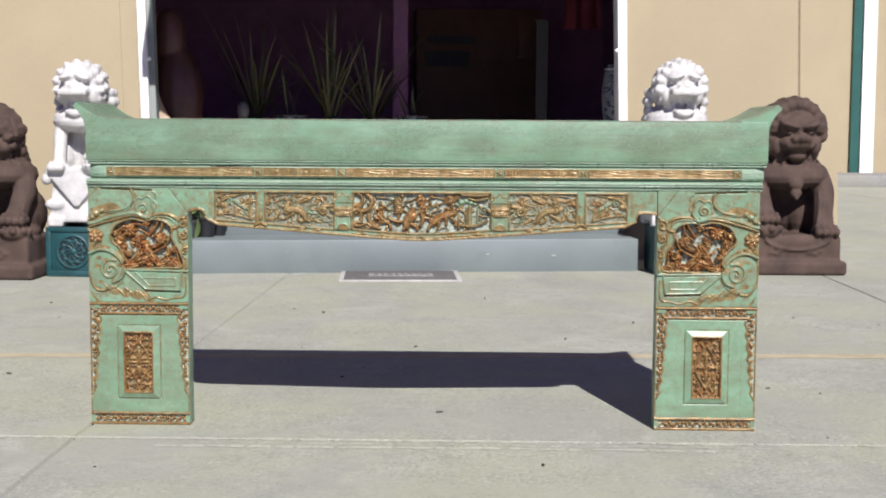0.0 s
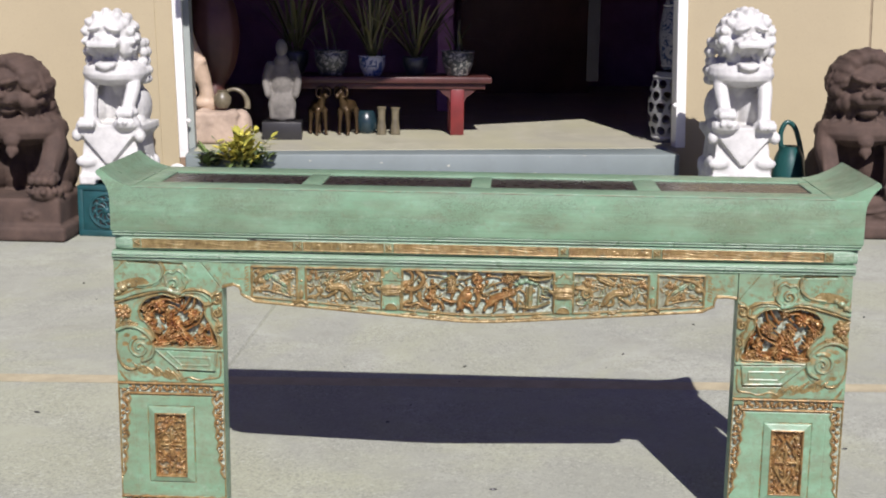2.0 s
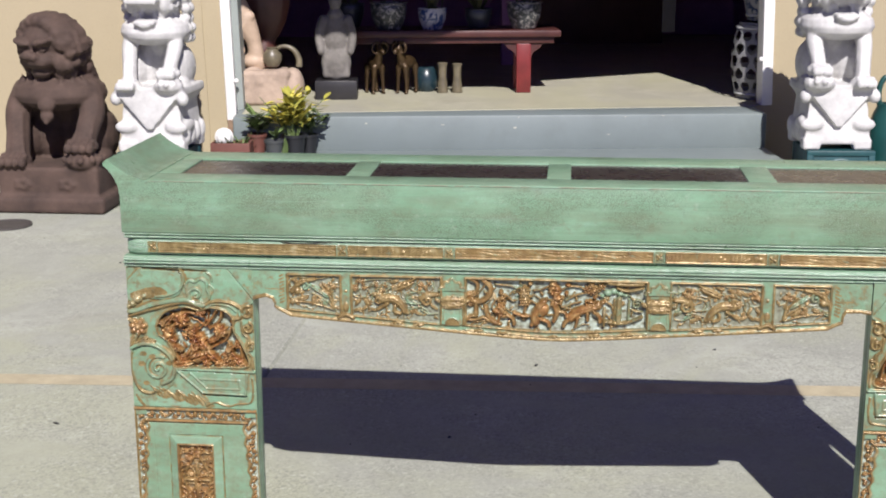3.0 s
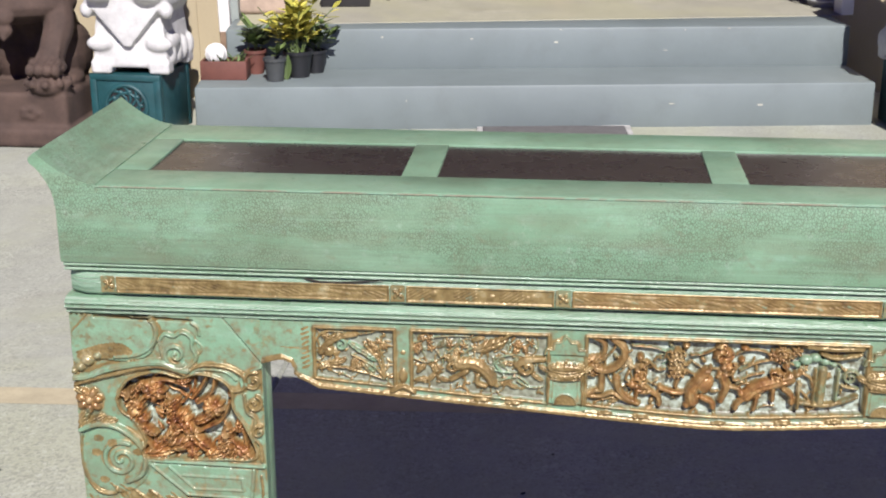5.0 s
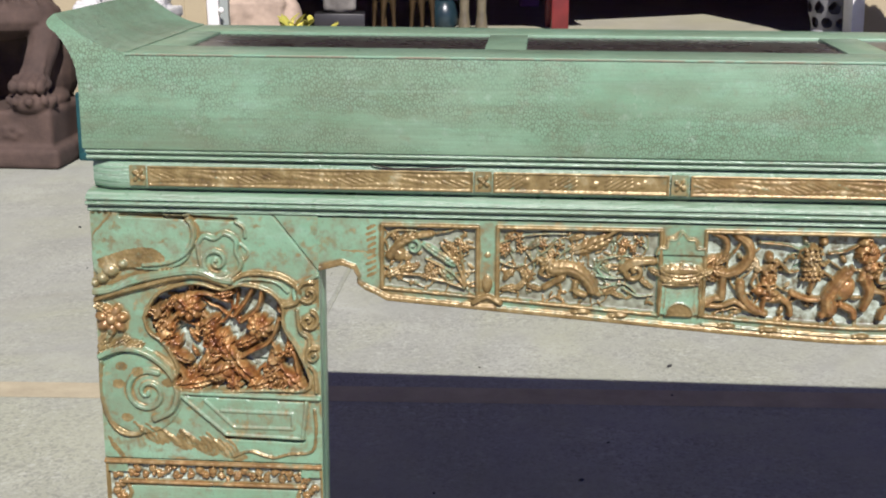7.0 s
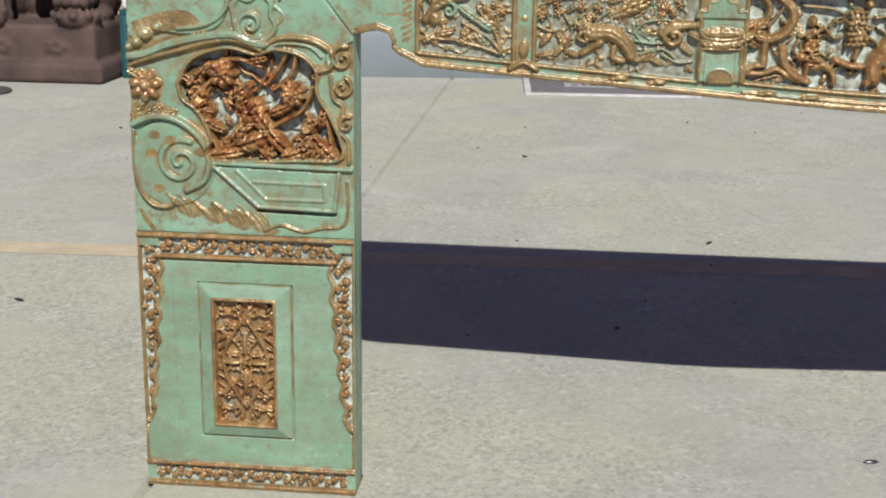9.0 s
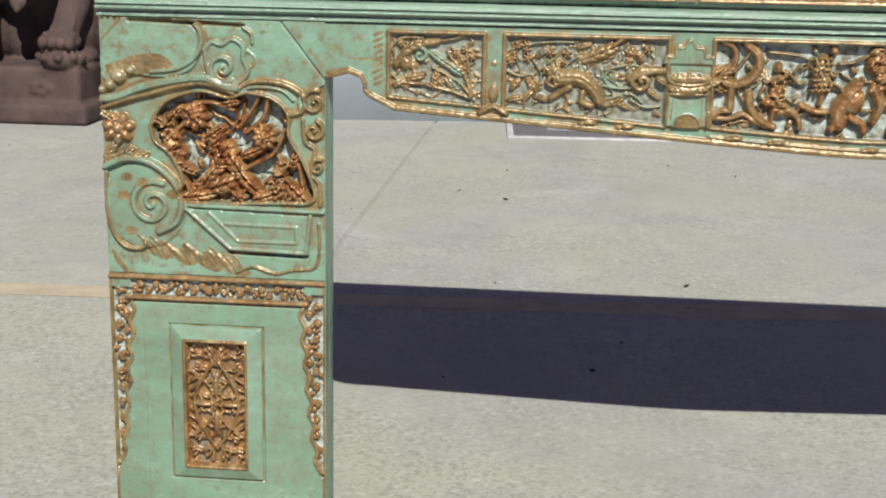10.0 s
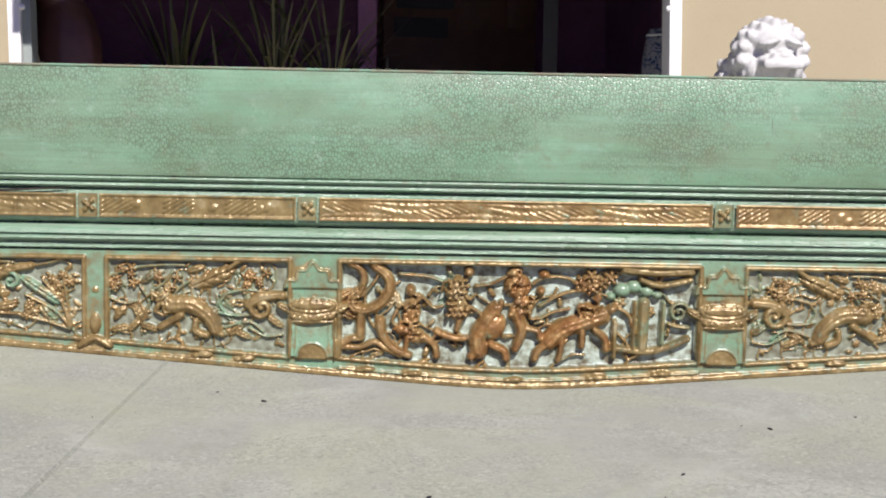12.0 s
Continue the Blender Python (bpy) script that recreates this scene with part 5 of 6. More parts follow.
for a, b in zip(APRON[1:-1], APRON[2:-1]):
    q = [rim.verts.new(p) for p in ((a[0], 0.0, a[1]), (b[0], 0.0, b[1]), (b[0], 0.0345, b[1]), (a[0], 0.0345, a[1]))]
    rim.faces.new(q)
    q2 = [rim.verts.new(p) for p in ((a[0], 0.0, a[1] + 0.003), (b[0], 0.0, b[1] + 0.003), (b[0], 0.0345, b[1] + 0.003), (a[0], 0.0345, a[1] + 0.003))]
    rim.faces.new(list(reversed(q2)))
part("lower_edge", rim, M_GOLD, apron, flat=True)

# gilt strips let into the frieze, with a small boss between each
FRIEZE = ((-0.866, -0.470, 0), (-0.446, -0.238, 1), (-0.213, 0.207, 0), (0.232, 0.442, 1), (0.468, 0.872, 0))
for n, (x0, x1, kind) in enumerate(FRIEZE):
    r = Relief(x0, x1, 0.7125, 0.7375, 0.0011, 70 + n)
    r.H += 0.0012
    r.G += 0.85
    r.tone = 0.25 if n > 1 else 0.0
    r.R += r.tone
    k = int((x1 - x0) / 0.0085)
    for i in range(k):
        x = x0 + 0.006 + (x1 - x0 - 0.012) * i / k
        if kind == 0:
            wave = 0.004 * math.sin(i * 0.42)
            r.stroke([(x - 0.006, 0.7275 + wave), (x + 0.010, 0.7215 + wave)], 0.0016, 0.0013, 1.0 if i % 5 else 0.6, 0.0010)
            r.stroke([(x - 0.004, 0.7325 + wave * 0.4), (x + 0.008, 0.7300 + wave * 0.4)], 0.0012, 0.0012, 1.0, 0.0010)
            r.stroke([(x - 0.006, 0.7165 + wave * 0.4), (x + 0.008, 0.7195 + wave * 0.4)], 0.0012, 0.0012, 1.0, 0.0010)
        elif (i // 4) % 2 == 0:
            for q in range(3):
                r.stroke([(x - 0.003, 0.7185 + q * 0.005), (x + 0.003, 0.7225 + q * 0.005)], 0.0014, 0.0018, 1.0, 0.0010)
        elif r.rng.rand() < 0.4:
            r.oval(x, 0.7245 + r.rng.normal() * 0.002, 0.006, 0.004, 0.0022, 1.0, r.rng.rand(), 0.0008)
    for z in (0.7137, 0.7362):
        r.stroke([(x0, z), (x1, z)], 0.0016, 0.0035, 0.9)
    for x in (x0 + 0.001, x1 - 0.001):
        r.stroke([(x, 0.7125), (x, 0.7375)], 0.0018, 0.0035, 0.9)
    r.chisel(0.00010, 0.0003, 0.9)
    relief_part("frieze_strip", r.mesh("frieze_strip", -0.0005), table, "thin gilt carved strip")
for x in (-0.878, -0.458, -0.2255, 0.2195, 0.455, 0.884):
    r = Relief(x - 0.0105, x + 0.0105, 0.7125, 0.7375, 0.0010, 90)
    r.G += 0.55
    r.flower(x, 0.725, 0.0085, 0.005, 0.9, 4)
    for s in (-1, 1):
        r.stroke([(x + s * 0.0098, 0.7125), (x + s * 0.0098, 0.7375)], 0.0011, 0.003, 0.5)
    relief_part("frieze_boss", r.mesh("frieze_boss", -0.0008), table)


# ---- stone lions ----
M_BLACK = make_plain("black_plinth", (0.018, 0.017, 0.018), 0.4, 0.2, 9)
M_MAT = make_plain("dark_mat", (0.115, 0.11, 0.105), 0.9, 0.2, 30, fine=160)
M_BORDER = make_plain("pale_mat_border", (0.42, 0.41, 0.38), 0.85, 0.25, 20, fine=60)
M_PALE = make_plain("pale_mat_rubber", (0.27, 0.265, 0.25), 0.85, 0.3, 20, fine=60)


def carved(bm, voxel):
    """Melts overlapping lumps into one carved body."""
    tmp = new("lump", mesh_of(bm, "lump"))
    mod = tmp.modifiers.new("melt", "REMESH")
    mod.mode, mod.voxel_size, mod.adaptivity = "VOXEL", voxel, 0.0
    sm = tmp.modifiers.new("soft", "SMOOTH")
    sm.factor, sm.iterations = 0.5, 1
    dg = bpy.context.evaluated_depsgraph_get()
    me = bpy.data.meshes.new_from_object(tmp.evaluated_get(dg))
    bpy.data.objects.remove(tmp)
    return me


def limb(bm, pts, radii, n=12):
    """A fat bent limb; each joint is rounded by a ball."""
    for p, r in zip(pts, radii):
        ball(bm, p, r, None, n, 8)
    tube(bm, bent([tuple(p) for p in pts], 5), 0, n, list(np.interp(np.linspace(0, len(pts) - 1, (len(pts) - 1) * 5 + 1), range(len(pts)), radii)))


def lion_body(bm, z0, h, turn, jaw, rng, ball_side, curly, slim=1.0, big=1.0, droop=0.0, leg=1.0):
    """A seated guardian lion from z0, h high, facing -y. jaw: how far the mouth gapes. curly: knobbed locks, else combed strands.
    slim narrows the legs, big enlarges the head, droop lowers the face."""
    s = h / 0.78

    def P(x, y, z):
        return (x * s * slim, y * s, z0 + z * s)

    def R(*r):
        return tuple(a * s for a in r)

    # haunches and back, set behind the forelegs
    ball(bm, P(0, 0.19, 0.17), R(0.185 * slim, 0.14, 0.19))
    ball(bm, P(0, 0.13, 0.34), R(0.175 * slim, 0.12, 0.19))
    for sx in (-1, 1):
        ball(bm, P(0.185 * sx, 0.10, 0.125), R(0.070, 0.16, 0.135))
        ball(bm, P(0.215 * sx, -0.02, 0.030), R(0.046, 0.10, 0.036))
        lift = 0.075 if sx == ball_side else 0.0
        limb(bm, [P(0.172 * sx, -0.02, 0.37), P(0.196 * sx, -0.075, 0.27), P(0.186 * sx, -0.120, 0.15 + lift * 0.6), P(0.176 * sx, -0.155, 0.055 + lift)], R(0.068 * leg, 0.066 * leg, 0.060 * leg, 0.058 * leg))
        for k in (-0.046, -0.016, 0.016, 0.046):
            tube(bm, [P(0.192 * sx + k * 0.7 * leg, -0.075 - 0.050 * leg, 0.27), P(0.185 * sx + k * 0.8 * leg, -0.120 - 0.050 * leg, 0.14 + lift * 0.6), P(0.176 * sx + k * leg, -0.150 - 0.050 * leg, 0.06 + lift)], 0.012 * s, 6)
        ball(bm, P(0.178 * sx, -0.185, 0.034 + lift), R(0.080, 0.074, 0.040))
        for k in (-0.056, -0.019, 0.019, 0.056):
            ball(bm, P(0.178 * sx + k, -0.250, 0.032 + lift), R(0.0205, 0.030, 0.030))
            ball(bm, P(0.178 * sx + k, -0.215, 0.058 + lift), R(0.017, 0.022, 0.018))
    if ball_side:
        ball(bm, P(0.178 * ball_side, -0.195, 0.034), R(0.094, 0.084, 0.050))
        for k in range(9):
            ball(bm, P(0.178 * ball_side + 0.088 * math.cos(k * 0.7), -0.20 + 0.080 * math.sin(k * 0.7), 0.05), R(0.020, 0.020, 0.020), None, 8, 6)
    for sx in (-1, 1):
        ball(bm, P(0.11 * sx, 0.11, 0.18), R(0.11 * slim, 0.10, 0.20))
    # the breast: a broad bib with a sharp lower edge, a cord and a bell
    lathe(bm, [(a * s, b * s) for a, b in ((0.0, 0.310), (0.17, 0.300), (0.230, 0.318), (0.248, 0.355), (0.235, 0.400), (0.175, 0.440), (0.115, 0.475), (0.09, 0.55), (0.0, 0.55))], 28, (0, 0.005 * s, z0), 0.80, min(1.0, slim + 0.15))
    lathe(bm, [(a * s, b * s) for a, b in ((0.0, 0.275), (0.09, 0.278), (0.145, 0.305), (0.17, 0.345), (0.15, 0.40), (0.0, 0.42))], 24, (0, -0.050 * s, z0), 0.78, min(1.0, slim + 0.15))
    cord = [P(0.225 * math.sin(a), 0.005 - 0.160 * math.cos(a), 0.375 - 0.045 * math.cos(a)) for a in np.linspace(-1.6, 1.6, 19)]
    tube(bm, cord, 0.013 * s, 8)
    if not curly:
        ball(bm, P(0, -0.185, 0.315), R(0.046, 0.032, 0.036))
        ball(bm, P(0, -0.185, 0.262), R(0.036, 0.028, 0.034))
        ball(bm, P(0, -0.200, 0.236), R(0.016, 0.016, 0.018))
    for sx in (-1, 1):
        for k in range(3):
            tube(bm, [P((0.05 + 0.05 * k) * sx, -0.125 + 0.02 * k, 0.50 - 0.02 * k), P((0.075 + 0.055 * k) * sx, -0.148 + 0.035 * k, 0.41)], 0.010 * s, 6)
    # head
    hd = bmesh.new()
    ball(hd, (0, 0.02 * s, 0.0), R(0.160, 0.140, 0.150))
    dr = droop * s
    ball(hd, (0, -0.055 * s, 0.065 * s - dr), R(0.118, 0.085, 0.078))
    ball(hd, (0, -0.100 * s, -0.020 * s - dr), R(0.108, 0.075, 0.045))
    wide = 0.104 if curly else 0.082
    box(hd, -wide * s, wide * s, (-0.200 if curly else -0.140) * s, -0.05 * s, -0.052 * s - dr, -0.008 * s - dr, 0.012 * s)
    ball(hd, (0, -0.165 * s, 0.012 * s - dr), R(0.036, 0.034, 0.026))
    for sx in (-1, 1):
        ball(hd, (0.036 * s * sx, -0.163 * s, 0.004 * s - dr), R(0.024, 0.024, 0.020))
        ball(hd, (0.050 * s * sx, (-0.160 if curly else -0.138) * s, -0.030 * s - dr), R(0.034, 0.024, 0.022))
    if curly:
        box(hd, -0.070 * s, 0.070 * s, -0.165 * s, -0.02 * s, (-0.112 - jaw) * s - dr, (-0.080 - jaw) * s - dr, 0.012 * s)
        ball(hd, (0, -0.115 * s, (-0.110 - jaw) * s - dr), R(0.066, 0.060, 0.030))
    else:
        ball(hd, (0, -0.090 * s, -0.085 * s - dr), R(0.060, 0.045, 0.030))
    for sx in (-1, 1):
        ball(hd, (0.056 * s * sx, -0.122 * s, 0.036 * s - dr), R(0.024, 0.020, 0.017))
        ball(hd, (0.060 * s * sx, -0.122 * s, 0.072 * s - dr), R(0.058, 0.050, 0.020), (0, (16 if curly else -14) * sx, 0))
        ball(hd, (0.108 * s * sx, -0.050 * s, -0.060 * s - 0.3 * dr), R(0.042, 0.060, 0.070) if curly else R(0.038, 0.055, 0.055))
        ball(hd, (0.145 * s * sx, -0.030 * s, 0.030 * s - dr), R(0.036, 0.026, 0.050), (0, 25 * sx, 0))
    for ring in range(5):
        y = (-0.040 + 0.046 * ring) * s
        k_s = (0.99, 1.06, 1.02, 0.90, 0.66)[ring]
        n = 13 - ring // 2
        for k in range(n):
            a = math.pi * (k / (n - 1) * 1.66 - 0.33) + 0.10 * (ring % 2)
            x, z = 0.160 * s * k_s * math.cos(a), 0.150 * s * k_s * math.sin(a)
            low = math.sin(a) < 0.45
            q = 0.033 * (0.85 + 0.3 * rng.rand()) * s
            if curly or low:
                ball(hd, (x, y, z), (q, q * 1.05, q), None, 10, 7)
                if curly:
                    ball(hd, (x * 1.14, y - 0.012 * s, z * 1.14), (q * 0.42, q * 0.5, q * 0.42), None, 7, 5)
    if not curly:
        # combed strands that run back over the skull and end in a row of curls
        for k in range(19):
            a = math.pi * (k / 18 * 1.04 - 0.02)
            c, d = math.cos(a), math.sin(a)
            tube(hd, bent([(0.080 * s * c, -0.060 * s, 0.030 * s + 0.080 * s * d), (0.134 * s * c, -0.080 * s, 0.018 * s + 0.128 * s * d), (0.174 * s * c, -0.010 * s, 0.160 * s * d), (0.176 * s * c, 0.075 * s, 0.142 * s * d)], 4), (0.023 if k % 2 else 0.017) * s, 7)
            if k in (0, 1, 2, 3, 15, 16, 17, 18):
                tube(hd, [((0.172 + 0.026 * math.cos(t)) * s * c, (-0.01 + 0.026 * math.sin(t)) * s, (0.165 * d - 0.01) * s) for t in np.linspace(0, 5.6, 12)], 0.012 * s, 7)
    m = Matrix.Translation(P(0, -0.070, 0.605 + 0.155 * (big - 1))) @ pose(0, 0, 0, 6, 0, turn) @ Matrix.Diagonal((1 + 0.4 * (big - 1), 1 + 0.4 * (big - 1), big, 1))
    bmesh.ops.transform(hd, matrix=m, verts=hd.verts)
    tmp = bpy.data.meshes.new("tmp")
    hd.to_mesh(tmp)
    hd.free()
    bm.from_mesh(tmp)
    bpy.data.meshes.remove(tmp)
    ball(bm, P(0, 0.06, 0.52), R(0.150, 0.12, 0.15))
    for sx in (-1, 1):
        for k in range(4):
            ball(bm, P(0.148 * sx, 0.01 + 0.03 * k, 0.50 - 0.035 * k), R(0.042, 0.045, 0.045), None, 9, 7)
    if curly:
        for sx in (-1, 1):
            for k in range(5):
                for q in (0.02, 0.09):
                    ball(bm, (sx * (0.185 + 0.01 * (k % 2)) * s, (q + 0.01 * k) * s, z0 + (0.56 - 0.062 * k) * s), R(0.036, 0.036, 0.034), None, 9, 7)
    limb(bm, [P(0, 0.30, 0.10), P(0, 0.32, 0.25), P(0.02, 0.28, 0.40), P(0, 0.23, 0.50)], R(0.05, 0.05, 0.06, 0.03))


def dark_lion(m, turn, ball_side, seed, label, big=1.0):
    rng = np.random.RandomState(seed)
    bm = bmesh.new()
    box(bm, -0.295, 0.295, -0.27, 0.27, 0.0, 0.085, 0.018)
    box(bm, -0.262, 0.262, -0.24, 0.24, 0.06, 0.232, 0.015)
    for k in (-0.13, 0.10):
        for j in range(5):
            a = j * 1.256
            ball(bm, (k + 0.028 * math.cos(a), -0.238, 0.145 + 0.018 * math.sin(a)), (0.024, 0.014, 0.014), None, 8, 6)
    if ball_side < 0:
        drape = [(0.19 * math.cos(a), -0.245, 0.225 - 0.075 * math.sin(a)) for a in np.linspace(0, math.pi, 12)]
        tube(bm, drape, 0.012, 6)
        ball(bm, (0, -0.225, 0.195), (0.17, 0.03, 0.05))
    lion_body(bm, 0.225, 0.770, turn, -0.020, rng, ball_side, False, 1.0, big, 0.030)
    return solo("stone_lion", carved(bm, 0.0082), M_DARKSTONE, label, "lion statue", m, "dark lions")


def white_lion(m, turn, seed, label, side, h=0.665):
    rng = np.random.RandomState(seed)
    bm = bmesh.new()
    # marble plinth: scrolled feet, a waist, a moulded table and a draped cloth corner
    def frustum(z0, z1, w0, w1, d0=0.0, d1=0.0):
        q = bmesh.ops.create_cube(bm, size=1)["verts"]
        for v in q:
            w, d = (w0, d0) if v.co.z < 0 else (w1, d1)
            v.co = (v.co.x * 2 * w, (v.co.y * 2 * (w + d)) * 1.05 + 0.02, z0 if v.co.z < 0 else z1)
    frustum(0.30, 0.385, 0.168, 0.160)
    frustum(0.38, 0.53, 0.158, 0.146)
    frustum(0.52, 0.565, 0.148, 0.176)
    frustum(0.56, 0.602, 0.180, 0.178)
    for sx in (-0.128, 0.128):
        box(bm, sx - 0.045, sx + 0.045, -0.165, -0.09, 0.272, 0.33, 0.008)
        box(bm, sx - 0.045, sx + 0.045, 0.12, 0.20, 0.272, 0.33, 0.008)
        ball(bm, (sx * 1.02, -0.145, 0.400), (0.060, 0.030, 0.034))
        ball(bm, (sx * 1.36, -0.15, 0.545), (0.030, 0.034, 0.036))
        ball(bm, (sx * 1.28, -0.05, 0.40), (0.024, 0.08, 0.034))
    for k in range(4):
        for sx in (-1, 1):
            ball(bm, (0.163 * sx, -0.08 + 0.085 * k, 0.355), (0.022, 0.030, 0.050), None, 8, 6)
    cloth = prism(bmesh.new(), [(-0.172, 0.606), (0.172, 0.606), (0.165, 0.575), (0.012, 0.392), (-0.012, 0.392), (-0.165, 0.575)], -0.176, -0.120)
    tmp = mesh_of(cloth, "tmp")
    bm.from_mesh(tmp)
    bpy.data.meshes.remove(tmp)
    lion_body(bm, 0.585, h, turn, 0.074, rng, side, True, 0.74, leg=0.76)
    return solo("stone_lion", carved(bm, 0.0075), M_WHITESTONE, label, "lion statue", m, "white lions")


dark_lion(pose(-2.60, 3.80, 0, 0, 0, 0), -22, 1, 1, "dark brown stone guardian lion seated on a square plinth")
dark_lion(pose(2.04, 4.37, 0, 0, 0, 2), 4, -1, 2, "dark brown stone guardian lion seated beside a watering can", 1.19)
white_lion(pose(-2.11, 3.90, 0.012, 0, 0, -1), -2, 3, "white marble guardian lion with curly mane on a teal pedestal", 1, 0.63)
white_lion(pose(1.348, 4.27, 0.012, 0, 0, 4), 4, 4, "white marble guardian lion with open mouth on a teal pedestal", -1)


def pedestal(m, label):
    p = thing("pedestal", label, "pedestal", m, "teal pedestals")
    part("body", boxed(-0.158, 0.158, -0.150, 0.185, 0.0, 0.283, 0.010), M_TEAL, p)
    for sx in (-1, 1):
        part("corner_post", boxed(sx * 0.145 - 0.016, sx * 0.145 + 0.016, -0.158, -0.125, 0.0, 0.2835, 0.006), M_TEAL, p)
        part("corner_post", boxed(sx * 0.145 - 0.016, sx * 0.145 + 0.016, 0.16, 0.193, 0.0, 0.2835, 0.006), M_TEAL, p)
    part("rail", boxed(-0.160, 0.160, -0.1585, -0.14, 0.0, 0.035, 0.006), M_TEAL, p)
    part("rail", boxed(-0.160, 0.160, -0.1585, -0.14, 0.255, 0.284, 0.006), M_TEAL, p)
    # Flat black disc on the body: the shade of the pierced holes as colour.
    hollow_tone = bmesh.new()
    tube(hollow_tone, [(0, -0.1503, 0.145), (0, -0.1400, 0.145)], 0.094, 28)
    part("hollow_tone", hollow_tone, M_BLACK, p, "flat black disc, the shade of the pierced holes put in as colour", flat=True)
    ring = bmesh.new()
    for rad, w in ((0.092, 0.010), (0.058, 0.007)):
        tube(ring, [(rad * math.cos(a), -0.152, 0.145 + rad * math.sin(a)) for a in np.linspace(0, 2 * math.pi, 33)], w, 8)
    part("round_frame", ring, M_TEAL, p)
    rng = np.random.RandomState(3)
    for k in range(10):
        a = k * 0.628
        motif = bmesh.new()
        pts = [((0.012 + 0.026 * j) * math.cos(a + 0.35 * j), -0.152, 0.145 + (0.012 + 0.026 * j) * math.sin(a + 0.35 * j)) for j in range(4)]
        tube(motif, pts, 0.006, 6)
        ball(motif, (pts[2][0], -0.153, pts[2][2]), (0.014, 0.008, 0.011), None, 8, 6)
        part("motif_petal", motif, M_TEAL, p)
    part("motif_boss", ball(bmesh.new(), (0, -0.152, 0.145), (0.02, 0.012, 0.02)), M_TEAL, p)
    return p


pedestal(pose(-2.125, 3.885, 0, 0, 0, -5), "teal glazed square pedestal with a round pierced motif")
pedestal(pose(1.37, 4.25, 0, 0, 0, 3) @ Matrix.Diagonal((1.07, 1.04, 1.0, 1)), "teal glazed square pedestal with a round pierced motif")

# ---- on the driveway and steps ----
mat = thing("doormat", "dark doormat with pale border and worn lettering", "doormat", Matrix.Translation((-0.285, 3.885, 0)) @ pose(0, 0, 0, 0, 0, 4))
part("field", boxed(-0.318, 0.318, -0.235, 0.235, 0.0, 0.010, 0.002), M_MAT, mat)
for x0, x1, y0, y1 in ((-0.345, 0.345, -0.262, -0.236), (-0.345, 0.345, 0.236, 0.262), (-0.345, -0.3185, -0.2355, 0.2355), (0.3185, 0.345, -0.2355, 0.2355)):
    part("border", boxed(x0, x1, y0, y1, 0.0, 0.009, 0.002), M_BORDER, mat, "pale worn border")
part("plate", boxed(-0.18, 0.19, -0.085, 0.07, 0.0102, 0.0125, 0.001), M_PALE, mat, "pale plate with two worn lines")
for row in range(2):
    x = -0.15
    rngm = np.random.RandomState(40 + row)
    while x < 0.15:
        w = 0.018 + 0.02 * rngm.rand()
        part("mark", boxed(x, x + w, -0.055 + row * 0.065, -0.02 + row * 0.065, 0.0126, 0.0135), M_MAT, mat)
        x += w + 0.016

solo("manhole_cover", lathe(bmesh.new(), [(0.115, 0.0), (0.115, 0.010), (0.10, 0.012), (0.098, 0.008), (0.0, 0.008)], 28), M_IRON, "small dark round cast cover set in the concrete", "manhole cover", pose(-2.69, 3.26, 0.0))

rng = np.random.RandomState(17)
bits = bmesh.new()
spots = [(-0.078, 1.40), (0.52, 1.62), (-0.55, 2.35), (0.85, 2.10), (1.12, 0.62), (-1.9, 2.6), (-1.45, 0.75), (0.05, 0.20), (0.33, -0.42), (-0.33, -1.0), (-1.35, 2.05), (1.6, 2.3), (0.20, 2.9), (-0.3, 0.75)]
for x, y in spots:
    a, l = rng.rand() * 3.1, 0.006 + 0.009 * rng.rand()
    ball(bits, (x, y, 0.003), (l, l * 0.35, 0.003), (0, 0, math.degrees(a)), 7, 4)
for _ in range(45):
    x, y, l = -2.6 + 5.2 * rng.rand(), -1.6 + 5.2 * rng.rand(), 0.0025 + 0.003 * rng.rand()
    ball(bits, (x, y, 0.0015), (l, l * 0.7, 0.002), (0, 0, rng.rand() * 180), 5, 3)
solo("grit", bits, M_BLACK, "scattered dark grit and leaf scraps on the concrete", "grit", kind="stuff")


# ---- pots on the lower step ----
def leaf_mesh(bm, base, tip, w, sag=0.0, up=Vector((0, 0, 1))):
    """A long blade, folded along its rib."""
    base, tip = Vector(base), Vector(tip)
    d = tip - base
    side = d.cross(up)
    side = side.normalized() if side.length > 1e-5 else Vector((1, 0, 0))
    rows_l = []
    n = 5
    for i in range(n + 1):
        f = i / n
        p = base + d * f + Vector((0, 0, -sag * f * f))
        ww = w * math.sin(math.pi * (0.12 + 0.86 * f)) + 0.0004
        rows_l.append((bm.verts.new(p - side * ww), bm.verts.new(p - up * ww * 0.25), bm.verts.new(p + side * ww)))
    for a, b in zip(rows_l, rows_l[1:]):
        bm.faces.new((a[0], a[1], b[1], b[0]))
        bm.faces.new((a[1], a[2], b[2], b[1]))


def make_leaf(name, lo, hi, back=0.5):
    k = Mat(name, 0.5)
    k.color(k.ramp(k.island(), (0.0, lo), (0.7, hi), (1.0, tuple(min(1, a * 1.25) for a in hi))))
    return k.m


